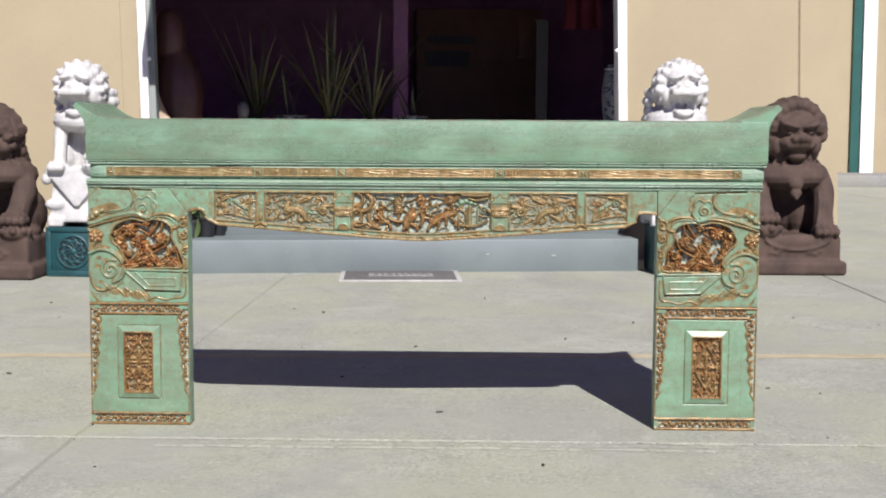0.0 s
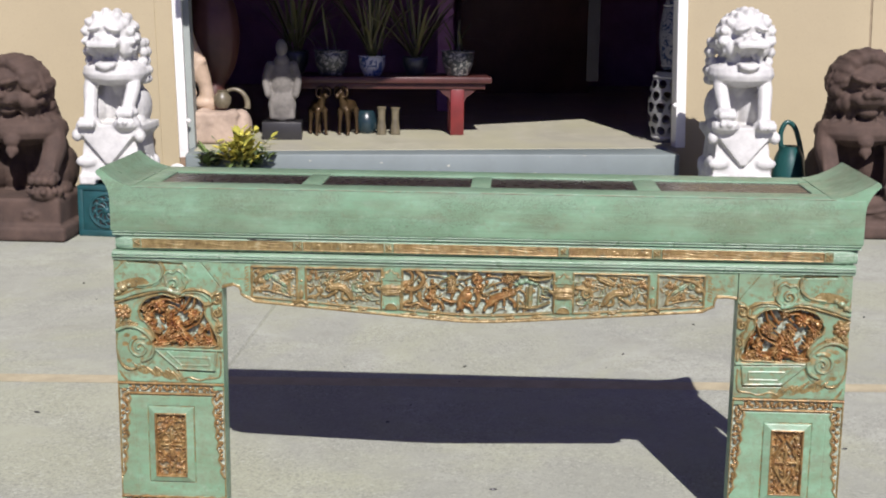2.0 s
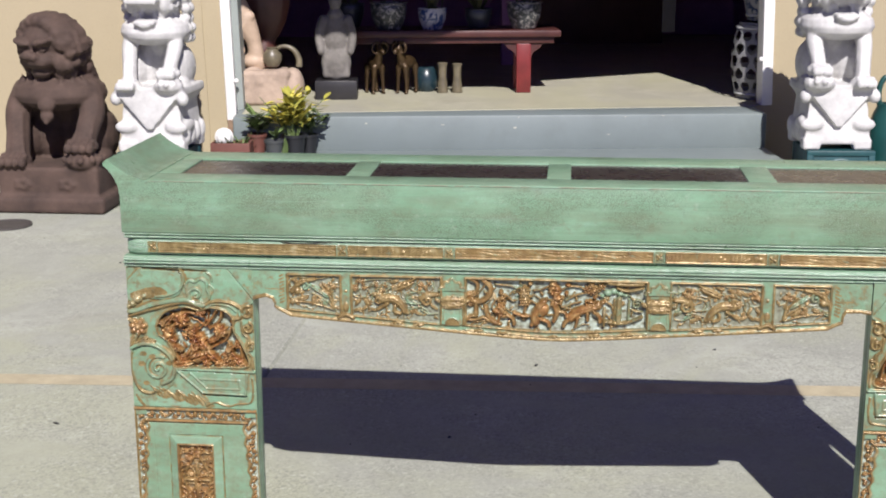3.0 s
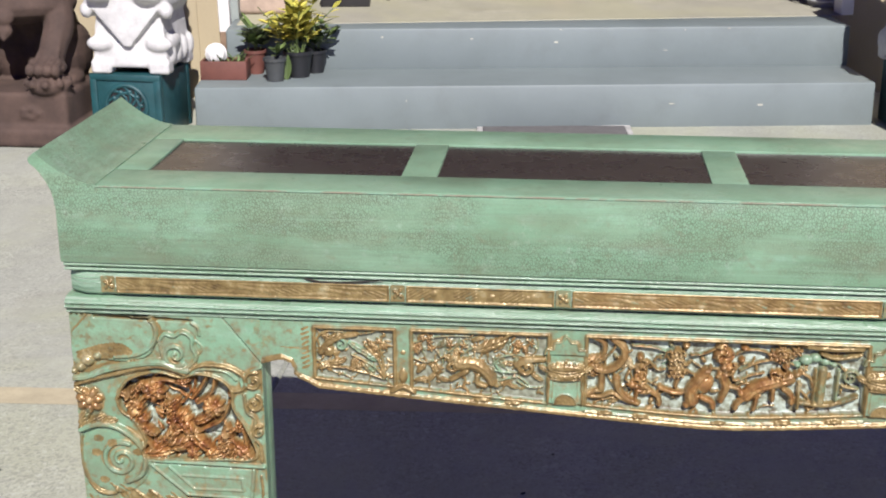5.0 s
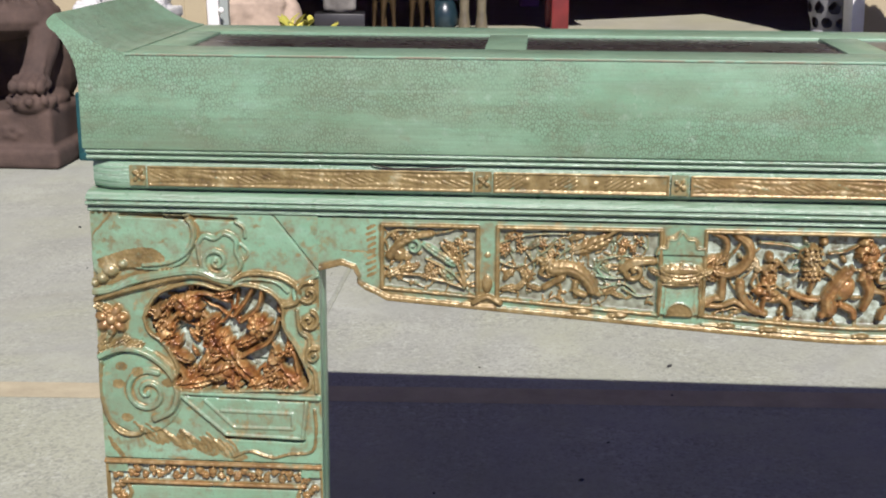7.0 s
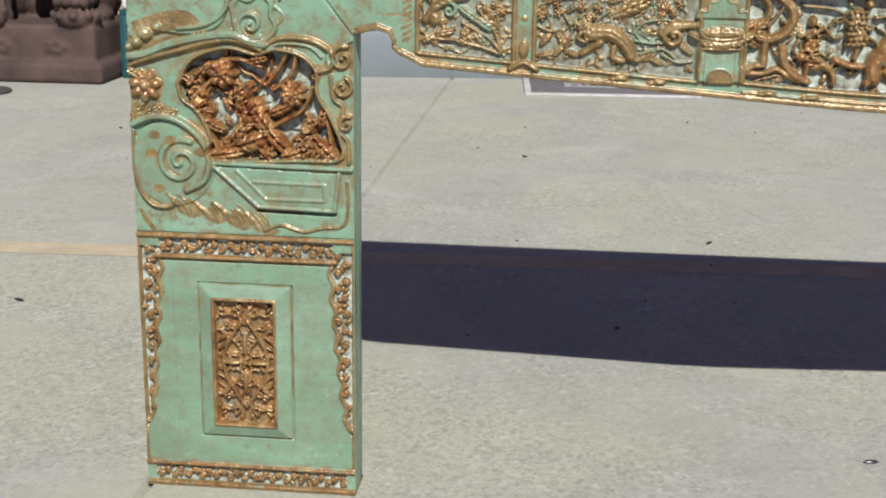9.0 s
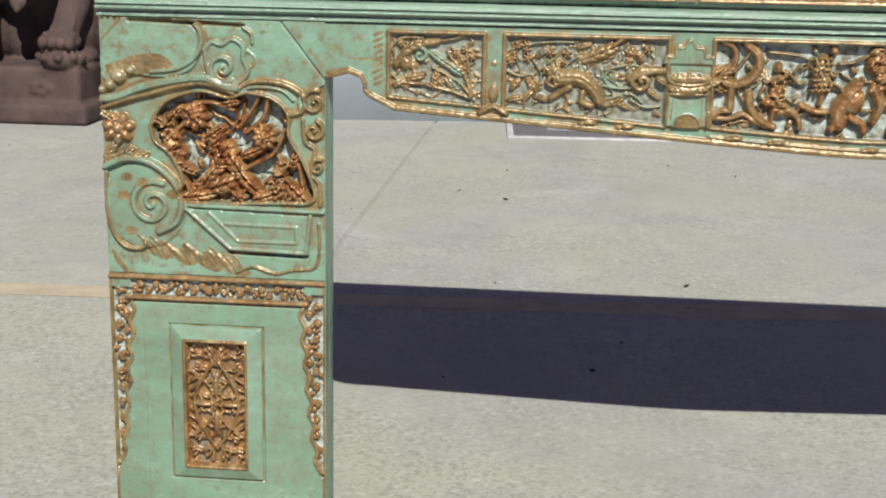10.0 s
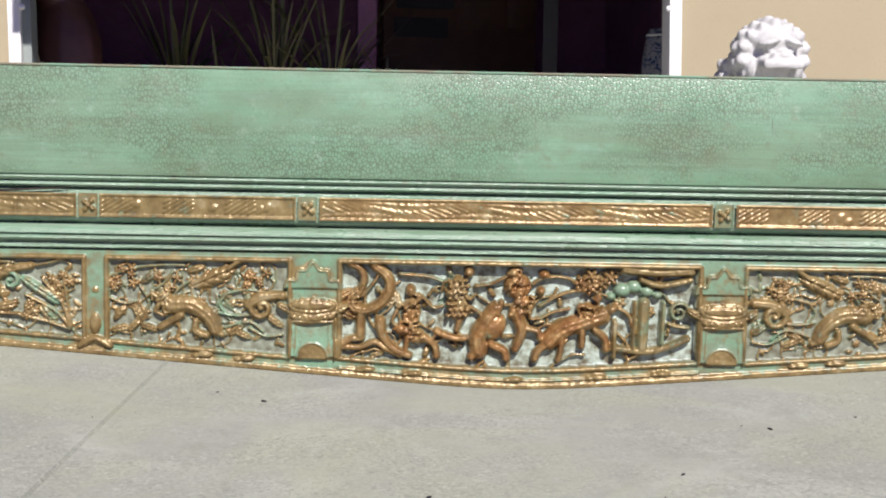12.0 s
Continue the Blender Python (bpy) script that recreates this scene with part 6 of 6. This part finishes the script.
M_LEAF_Y = make_leaf("yellow_green_leaf", (0.20, 0.21, 0.026), (0.52, 0.46, 0.055))
M_LEAF_D = make_leaf("dark_green_leaf", (0.035, 0.06, 0.018), (0.10, 0.15, 0.04))
M_SOIL = make_plain("potting_soil", (0.035, 0.025, 0.018), 0.95, 0.3, 30)
M_TERRA = make_plain("terracotta", (0.13, 0.045, 0.030), 0.7, 0.2, 8)
M_POT = make_plain("black_plastic_pot", (0.014, 0.015, 0.017), 0.45, 0.15, 8)
M_POTG = make_plain("grey_plastic_pot", (0.05, 0.055, 0.055), 0.5, 0.2, 8)
M_STONEBALL = make_plain("grey_white_stone", (0.62, 0.62, 0.60), 0.7, 0.15, 14)
STEP_Z = 0.1975


def pot(x, y, r, h, mat, label, m_leaf=None, n=0, reach=0.2, seed=1, rim=True):
    p = thing("plant_pot", label, "plant pot", pose(x, y, STEP_Z), "step pots")
    part("pot", lathe(bmesh.new(), [(r * 0.74, 0), (r * 0.96, h * 0.86), (r * 1.06, h * 0.87), (r * 1.06, h), (r * 0.93, h), (r * 0.90, h * 0.8), (0, h * 0.8)], 22), mat, p)
    part("soil", lathe(bmesh.new(), [(r * 0.885, h * 0.78), (r * 0.88, h * 0.83), (0, h * 0.85)], 16), M_SOIL, p)
    if n:
        rg = np.random.RandomState(seed)
        bm = bmesh.new()
        for _ in range(n // 9):
            a, k = rg.rand() * 6.28, rg.rand()
            top = Vector((reach * k * math.cos(a), reach * k * math.sin(a), h + reach * (0.55 + 0.6 * rg.rand())))
            foot = Vector((r * 0.5 * rg.normal() * 0.5, r * 0.5 * rg.normal() * 0.5, h * 0.82))
            mid = (foot + top) / 2 + Vector((0, 0, 0.03))
            part("stem", tube(bmesh.new(), [foot, mid, top], 0.0022, 5), M_LEAF_D, p)
            for _k in range(11):
                f = 0.35 + 0.65 * rg.rand()
                b0 = foot.lerp(top, f)
                b = rg.rand() * 6.28
                l = 0.042 + 0.050 * rg.rand()
                leaf_mesh(bm, b0, b0 + Vector((l * math.cos(b), l * math.sin(b), l * (0.2 + 0.8 * rg.rand()))), 0.0105 + 0.005 * rg.rand(), 0.014)
        part("foliage", bm, m_leaf, p, "clumps of narrow yellow-green leaves", flat=True)
    return p


pl = thing("planter_box", "terracotta rectangular planter with sparse brown sprigs", "planter", pose(-1.80, 4.135, STEP_Z, 0, 0, 4))
bx = bmesh.new()
for a in ((-0.105, 0.105, -0.06, -0.048), (-0.105, 0.105, 0.048, 0.06), (-0.105, -0.093, -0.0478, 0.0478), (0.093, 0.105, -0.0478, 0.0478)):
    box(bx, *a, 0.0, 0.085, 0.003)
box(bx, -0.0925, 0.0925, -0.0475, 0.0475, 0.0, 0.01)
part("box", bx, M_TERRA, pl)
part("soil", boxed(-0.0925, 0.0925, -0.0475, 0.0475, 0.011, 0.068), M_SOIL, pl)
sp, rg = bmesh.new(), np.random.RandomState(6)
for _ in range(46):
    x, y = -0.08 + 0.17 * rg.rand(), -0.035 + 0.07 * rg.rand()
    a = rg.rand() * 6.28
    l = 0.02 + 0.05 * rg.rand()
    leaf_mesh(sp, (x, y, 0.066), (x + l * math.cos(a), y + l * 0.7 * math.sin(a), 0.07 + l * 0.9), 0.006, 0.01)
part("sprigs", sp, M_LEAF_D, pl, flat=True)
sb = bmesh.new()
ball(sb, (0, 0, 0.045), (0.048, 0.048, 0.045), None, 20, 14)
for k in range(10):
    tube(sb, [(0.0485 * math.cos(a) * math.cos(k * 0.628), 0.0485 * math.cos(a) * math.sin(k * 0.628), 0.045 + 0.0455 * math.sin(a)) for a in np.linspace(-1.2, 1.5, 8)], 0.0035, 5)
solo("stone_ball", sb, M_STONEBALL, "small pale ribbed stone ball in the planter box", "ornament", pose(-1.84, 4.130, STEP_Z + 0.066))
pot(-1.56, 4.09, 0.050, 0.105, M_POTG, "small grey pot with a leaning bare stem", M_LEAF_D, 10, 0.06, 5)
pot(-1.475, 4.20, 0.066, 0.120, M_POT, "black plastic pot with bushy yellow-green foliage", M_LEAF_Y, 230, 0.19, 2)
pot(-1.42, 4.31, 0.055, 0.105, M_POT, "black plastic pot with dark green leaves", M_LEAF_D, 80, 0.13, 3)
lb = bmesh.new()
leaf_mesh(lb, (0, 0, 0.0), (0.012, -0.002, 0.115), 0.020, 0.0, Vector((0, -1, 0)))
ob = solo("fallen_leaf", lb, M_LEAF_D, "broad dark green leaf leaning on a pot", "leaf", pose(-1.515, 4.115, STEP_Z, 0, 0, 0), flat=True)
pot(-1.69, 4.26, 0.05, 0.11, M_TERRA, "small terracotta pot with trailing brown sprigs", M_LEAF_D, 60, 0.10, 9)
solo("wood_block", boxed(-0.03, 0.03, -0.025, 0.025, 0, 0.135, 0.004), make_plain("weathered_wood", (0.20, 0.13, 0.08), 0.8, 0.3, 20), "short weathered wood block under the door post", "wood block", in_bld(-1.482, 0.695, STEP_Z))

# ---- watering can by the wall ----
M_CAN = make_plain("teal_green_plastic", (0.005, 0.058, 0.056), 0.35, 0.2, 6)
can = thing("watering_can", "teal-green plastic watering can with a looped handle", "watering can", in_bld(2.13, 0.28, 0))
part("body", lathe(bmesh.new(), [(0.100, 0.0), (0.112, 0.02), (0.106, 0.26), (0.085, 0.39), (0.062, 0.44), (0.062, 0.455), (0.052, 0.455), (0.05, 0.40), (0, 0.39)], 26), M_CAN, can)
part("handle", tube(bmesh.new(), bent([(-0.050, 0.0, 0.43), (-0.060, 0.0, 0.53), (-0.030, 0.0, 0.595), (0.020, 0.0, 0.57), (0.055, 0.0, 0.48), (0.080, 0.0, 0.38)], 6), 0.015, 10), M_CAN, can)
part("spout", tube(bmesh.new(), bent([(0.09, 0.05, 0.08), (0.13, 0.09, 0.22), (0.15, 0.11, 0.34)], 5), 0.018, 10), M_CAN, can)


# ---- inside the shop ----
FL = 0.3925
M_SAND = make_plain("pink_sandstone", (0.34, 0.255, 0.19), 0.85, 0.28, 9, fine=50)
M_PALEFIG = make_plain("pale_carved_wood", (0.40, 0.29, 0.20), 0.6, 0.2, 9)
M_GREYSTONE = make_plain("grey_carved_stone", (0.150, 0.138, 0.122), 0.85, 0.35, 14, fine=60)
M_BRASS = make_plain("dull_brass", (0.32, 0.19, 0.055), 0.35, 0.25, 14, metal=0.75)
M_CREAM = make_plain("cream_glaze", (0.42, 0.39, 0.31), 0.35, 0.12, 10)
M_PORC = make_plain("white_porcelain", (0.40, 0.40, 0.40), 0.3, 0.08, 8)
M_BLUE = make_plain("cobalt_glaze", (0.03, 0.05, 0.11), 0.25, 0.2, 10)
M_DARKPOT = make_plain("dark_glaze", (0.045, 0.05, 0.05), 0.3, 0.4, 20)


def make_pattern(name, ground_c, ink, scale, cut):
    """A glazed pot with a painted pattern of sprays."""
    k = Mat(name, 0.28)
    a = k.noise(scale, 3, 0.6, (1, 1, 1), 1.6)
    c = k.mix(k.ramp(a, (cut, 0.0), (cut + 0.03, 1.0)), ground_c, ink)
    c = k.mix(k.ramp(k.noise(scale * 2.2, 2, 0.5), (0.60, 0.0), (0.64, 0.7)), c, ink)
    k.color(c)
    return k.m


M_PATT = make_pattern("pale_sprays_on_dark_glaze", (0.030, 0.034, 0.036), (0.26, 0.25, 0.22), 26, 0.54)
M_BLUEWHITE = make_pattern("blue_sprays_on_porcelain", (0.42, 0.42, 0.43), (0.03, 0.06, 0.17), 22, 0.53)
M_OLDBRASS = make_plain("dark_old_brass", (0.060, 0.036, 0.014), 0.42, 0.4, 14, metal=0.5)
M_DIMCREAM = make_plain("brown_cream_glaze", (0.125, 0.105, 0.065), 0.4, 0.4, 16)
M_DARKJAR = make_plain("dark_blue_glaze", (0.010, 0.026, 0.034), 0.3, 0.4, 14)
M_BROWN = make_plain("brown_lacquer", (0.085, 0.030, 0.020), 0.45, 0.4, 5)
M_CLOTH = make_plain("faded_red_cloth", (0.22, 0.035, 0.05), 0.9, 0.2, 6)
M_GREYCL = make_plain("grey_paper", (0.06, 0.057, 0.06), 0.9, 0.15, 6)
M_PANEL = make_plain("brown_cabinet", (0.115, 0.055, 0.030), 0.6, 0.25, 4)
M_BLADE = make_leaf("olive_blade", (0.04, 0.042, 0.014), (0.115, 0.105, 0.038))

bench = thing("shop_table", "long dark red lacquered table with red legs and bracket ends", "table", in_shop(-0.06, 1.60, FL))
part("tabletop", boxed(-0.74, 0.66, -0.17, 0.26, 0.345, 0.385, 0.006), M_DARKWOOD, bench)
part("frieze", boxed(-0.60, 0.62, -0.14, 0.14, 0.305, 0.344, 0.003), M_DARKWOOD, bench)
for x in (-0.705, 0.435):
    for y in (-0.115, 0.115):
        part("leg", boxed(x - 0.045, x + 0.045, y - 0.022, y + 0.022, 0.0, 0.304, 0.006), M_REDWOOD, bench, "red lacquered leg")
        br = prism(bmesh.new(), [(x - 0.045, 0.300), (x - 0.12, 0.300), (x - 0.095, 0.272), (x - 0.06, 0.250), (x - 0.0455, 0.215)], y - 0.012, y + 0.012)
        part("bracket", br, M_DARKWOOD, bench)
        br = prism(bmesh.new(), [(x + 0.045, 0.300), (x + 0.12, 0.300), (x + 0.095, 0.272), (x + 0.06, 0.250), (x + 0.0455, 0.215)], y - 0.012, y + 0.012)
        part("bracket", br, M_DARKWOOD, bench)


def planter(u, v, z, r, h, mat, label, blades, reach, seed):
    p = thing("planter", label, "planter", in_shop(u, v, z), "shop planters")
    part("bowl", lathe(bmesh.new(), [(r * 0.62, 0), (r * 0.70, 0.01), (r * 0.93, h * 0.45), (r, h * 0.8), (r * 0.95, h * 0.93), (r * 1.05, h * 0.97), (r * 1.05, h), (r * 0.9, h), (r * 0.88, h * 0.85), (0, h * 0.85)], 26), mat, p)
    rg = np.random.RandomState(seed)
    for k in range(blades):
        a, out = rg.rand() * 6.28, reach * (0.15 + 0.75 * rg.rand())
        top = h + reach * (0.7 + 0.85 * rg.rand())
        base = Vector((0.4 * r * rg.normal() * 0.5, 0.4 * r * rg.normal() * 0.5, h * 0.86))
        lf = bmesh.new()
        leaf_mesh(lf, base, base + Vector((out * math.cos(a), out * math.sin(a), top - h * 0.86)), 0.0065 + 0.004 * rg.rand(), 0.16 * reach + 0.8 * out * rg.rand(), Vector((math.cos(a), math.sin(a), 0.15)))
        part("blade", lf, M_BLADE, p, flat=True)
    return p


TT = FL + 0.3855
planter(-0.455, 1.56, TT, 0.112, 0.165, M_PATT, "wide dark glazed planter with pale motifs on the red table", 5, 0.30, 1)
planter(-0.70, 1.78, TT, 0.09, 0.15, M_DARKPOT, "dark pot with tall arching strap leaves", 34, 0.62, 7)
planter(-0.185, 1.58, TT, 0.088, 0.130, M_BLUEWHITE, "blue and white porcelain planter with strap leaves", 36, 0.62, 2)
planter(0.105, 1.66, TT, 0.085, 0.12, M_DARKPOT, "small dark planter with upright strap leaves", 34, 0.64, 4)
planter(0.385, 1.58, TT, 0.108, 0.165, M_PATT, "dark patterned glazed planter with few leaves", 6, 0.24, 3)

# stone stele on a black block
solo("display_block", boxed(-0.126, 0.126, -0.10, 0.10, 0, 0.112, 0.004), M_BLACK, "low black display block on the shop floor", "display block", in_shop(-0.770, 1.29, FL))
st = bmesh.new()
ball(st, (0, 0, 0.10), (0.105, 0.05, 0.11))
box(st, -0.095, 0.095, -0.035, 0.035, 0.005, 0.12, 0.02)
ball(st, (0, 0.005, 0.27), (0.085, 0.05, 0.14))
for sx in (-1, 1):
    limb(st, [(0.085 * sx, 0, 0.35), (0.115 * sx, -0.005, 0.26), (0.10 * sx, -0.02, 0.17)], [0.035, 0.030, 0.026], 10)
ball(st, (0, 0, 0.385), (0.055, 0.04, 0.04))
ball(st, (0, 0, 0.465), (0.045, 0.045, 0.058))
bmesh.ops.scale(st, vec=(0.88, 1.0, 1.0), verts=st.verts)
solo("stone_statue", carved(st, 0.008), M_GREYSTONE, "weathered grey seated stone figure on a black block", "statue", in_shop(-0.770, 1.29, FL + 0.1125))

# two brass rams under the table


def ram(u, v, rz):
    bm = bmesh.new()
    ball(bm, (0, 0, 0.190), (0.040, 0.082, 0.046))
    for sx in (-1, 1):
        for y in (-0.052, 0.052):
            limb(bm, [(0.024 * sx, y, 0.165), (0.030 * sx, y, 0.09), (0.034 * sx, y, 0.012)], [0.022, 0.012, 0.010], 8)
            ball(bm, (0.034 * sx, y - 0.006, 0.007), (0.013, 0.016, 0.008), None, 8, 6)
        tube(bm, [(0.02 * sx + 0.036 * sx * math.sin(a) * 0.9, -0.085, 0.285 + 0.034 * math.cos(a)) for a in np.linspace(-0.4, 4.3, 14)], 0, 8, list(np.linspace(0.011, 0.005, 14)))
    limb(bm, [(0, -0.05, 0.20), (0, -0.075, 0.25), (0, -0.085, 0.285)], [0.030, 0.024, 0.024], 10)
    ball(bm, (0, -0.115, 0.268), (0.016, 0.030, 0.018), (25, 0, 0))
    return solo("ram_figure", carved(bm, 0.005), M_OLDBRASS, "dull brass standing ram figure with curled horns", "ram figure", in_shop(u, v, FL, rz), "brass rams")


ram(-0.545, 1.50, 25)
ram(-0.345, 1.50, -35)
jar = lathe(bmesh.new(), [(0.05, 0), (0.075, 0.03), (0.078, 0.09), (0.055, 0.14), (0.045, 0.15), (0.04, 0.15), (0.0, 0.13)], 20)
solo("ginger_jar", jar, M_DARKJAR, "squat teal glazed jar under the table", "jar", in_shop(-0.225, 1.60, FL))
for u, h in ((-0.125, 0.185), (-0.035, 0.18)):
    v_ = lathe(bmesh.new(), [(0.030, 0), (0.034, 0.006), (0.030, 0.05), (0.024, 0.10), (0.026, h * 0.86), (0.033, h), (0.027, h), (0.0, h * 0.9)], 18)
    solo("vase", v_, M_DIMCREAM, "slim cream glazed vase under the table", "vase", in_shop(u, 1.50, FL), "cream vases")

# sandstone block with a carved figure, by the left jamb
rk = bmesh.new()
box(rk, -0.20, 0.15, -0.12, 0.12, 0.0, 0.20, 0.02)
for _ in range(26):
    rg_ = np.random.RandomState(100 + _)
    ball(rk, (-0.19 + 0.36 * rg_.rand(), -0.10 + 0.2 * rg_.rand(), 0.03 + 0.165 * rg_.rand()), (0.05, 0.04, 0.035))
ball(rk, (0.17, 0.0, 0.10), (0.07, 0.10, 0.11))
solo("sandstone_block", carved(rk, 0.010), M_SAND, "rough pinkish sandstone block on the shop floor", "stone block", in_shop(-1.185, 1.06, FL))
fg = bmesh.new()
limb(fg, [(0.05, 0, 0.02), (0.035, 0, 0.14), (-0.01, 0, 0.26), (-0.06, 0, 0.38), (-0.09, 0, 0.50)], [0.05, 0.045, 0.065, 0.06, 0.05])
limb(fg, [(0.02, -0.03, 0.30), (-0.05, -0.05, 0.20), (-0.03, -0.06, 0.10)], [0.03, 0.026, 0.022])
ball(fg, (0.03, 0, 0.04), (0.08, 0.06, 0.045))
solo("carved_figure", carved(fg, 0.009), M_PALEFIG, "pale carved wooden figure leaning on a stone block", "figure", in_shop(-1.27, 1.08, FL + 0.205))
solo("round_jug", lathe(bmesh.new(), [(0.035, 0), (0.055, 0.03), (0.055, 0.07), (0.03, 0.10), (0.034, 0.11), (0.028, 0.11), (0, 0.09)], 18), M_DIMCREAM, "small round pale jug on a stone block", "jug", in_shop(-1.13, 1.06, FL + 0.215))
hn = tube(bmesh.new(), [(0.085 * math.cos(a), 0.0, 0.095 * math.sin(a)) for a in np.linspace(-0.25, 2.9, 18)], 0, 10, list(np.linspace(0.020, 0.007, 18)))
solo("curved_horn", hn, M_DIMCREAM, "curved pale horn ornament standing on a stone block", "horn", in_shop(-1.06, 1.07, FL + 0.235))
gong = bmesh.new()
ball(gong, (0, 0, 0.66), (0.19, 0.14, 0.36))
ball(gong, (0.01, 0, 0.22), (0.09, 0.09, 0.22))
box(gong, -0.11, 0.11, -0.10, 0.10, 0.0, 0.10, 0.02)
ball(gong, (-0.04, 0, 1.05), (0.12, 0.10, 0.20))
solo("wood_sculpture", carved(gong, 0.014), M_BROWN, "tall rounded brown lacquered wood sculpture", "sculpture", in_shop(-1.22, 1.35, FL))

# garden stools stacked by the right jamb


def pierced(r, h, cell, open_):
    """A thin barrel shell, cut through by a honeycomb of holes between two plain rims."""
    bm = bmesh.new()
    n, rows_ = 96, 44
    ring = []
    for k in range(rows_ + 1):
        q = k / rows_
        rr = r * (1 - 0.26 * (2 * q - 1) ** 2)
        ring.append([bm.verts.new((rr * math.cos(2 * math.pi * i / n), rr * math.sin(2 * math.pi * i / n), q * h)) for i in range(n)])
    round_ = 2 * math.pi * r
    cols_ = max(4, int(round(round_ / cell)))
    wide = round_ / cols_
    for k in range(rows_):
        for i in range(n):
            x, z = (i + 0.5) / n * round_, (k + 0.5) / rows_ * h
            row = round(z / (wide * 0.87))
            off = (x / wide - 0.5 * (row % 2)) % 1.0
            d = math.hypot(min(off, 1 - off) * wide, z - row * wide * 0.87)
            if open_ and 0.12 < z / h < 0.88 and d < 0.36 * wide:
                continue
            bm.faces.new((ring[k][i], ring[k][(i + 1) % n], ring[k + 1][(i + 1) % n], ring[k + 1][i]))
    bm.faces.new(ring[-1])
    bmesh.ops.solidify(bm, geom=bm.faces[:], thickness=0.008)
    return bm


def stool(u, v, z, r, h, holes, label):
    s = thing("garden_stool", label, "garden stool", in_shop(u, v, z), "garden stools")
    part("body", pierced(r, h, 0.085, holes), M_PORC if holes else M_BLUEWHITE, s)
    for q in (0.07, 0.93):
        part("rim_bead", tube(bmesh.new(), [(r * 0.815 * math.cos(a), r * 0.815 * math.sin(a), q * h) for a in np.linspace(0, 2 * math.pi, 30)], 0.008, 6), M_PORC, s)
    return s


stool(1.755, 1.16, FL, 0.165, 0.45, True, "pale pierced porcelain garden stool on the shop floor")
stool(1.775, 1.16, FL + 0.459, 0.130, 0.44, False, "white porcelain garden stool with blue motifs, stacked")

cl = bmesh.new()
prev = None
for i in range(13):
    x = -0.15 + 0.025 * i
    y = 0.014 * math.sin(i * 1.3)
    z = 1.22 + 0.018 * abs(math.sin(i * 0.8))
    row = (cl.verts.new((x, y, z)), cl.verts.new((x * 0.85, y, 1.50)), cl.verts.new((x * 0.7, y, 1.90)))
    if prev:
        for k in range(2):
            cl.faces.new((prev[k], row[k], row[k + 1], prev[k + 1]))
    prev = row
bmesh.ops.solidify(cl, geom=cl.faces, thickness=0.004)
hang = thing("hanging_garment", "faded red cloth with scalloped hem hanging from the ceiling", "garment", in_shop(1.77, 2.45, FL))
part("cloth", cl, M_CLOTH, hang)
part("cord", tube(bmesh.new(), [(0, 0, 1.88), (0, 0, 4.2 - FL)], 0.004, 6), M_DARKWOOD, hang)
scr = thing("hanging_scroll", "narrow grey paper scroll hanging in the shop", "scroll", in_shop(1.47, 2.5, FL))
part("paper", boxed(-0.045, 0.045, -0.003, 0.003, 0.285, 1.30), M_GREYCL, scr)
part("rod", tube(bmesh.new(), [(-0.06, 0, 1.305), (0.06, 0, 1.305)], 0.008, 8), M_DARKWOOD, scr)
part("cord", tube(bmesh.new(), [(0, 0, 1.31), (0, 0, 4.2 - FL)], 0.003, 6), M_DARKWOOD, scr)

cab = thing("shop_cabinet", "dim brown display cabinet with pale drawers at the back", "cabinet", in_shop(1.30, 4.9, FL))
part("body", boxed(-0.60, 0.60, 0.0, 0.45, 0.0, 1.60, 0.01), M_PANEL, cab)
for x0, x1, z0, z1 in ((-0.5, -0.05, 1.27, 1.34), (-0.52, -0.1, 1.05, 1.20), (0.0, 0.34, 1.12, 1.50), (0.37, 0.50, 1.14, 1.52)):
    part("drawer", boxed(x0, x1, -0.02, -0.001, z0, z1, 0.004), M_GREYCL if x0 < -0.2 else M_PANEL, cab)
solo("pillar", boxed(-0.06, 0.06, -0.06, 0.06, 0.0, 4.2 - FL, 0.004), M_SHOP, "plain dark pillar inside the shop", "pillar", in_shop(0.42, 3.2, FL), kind="structure")
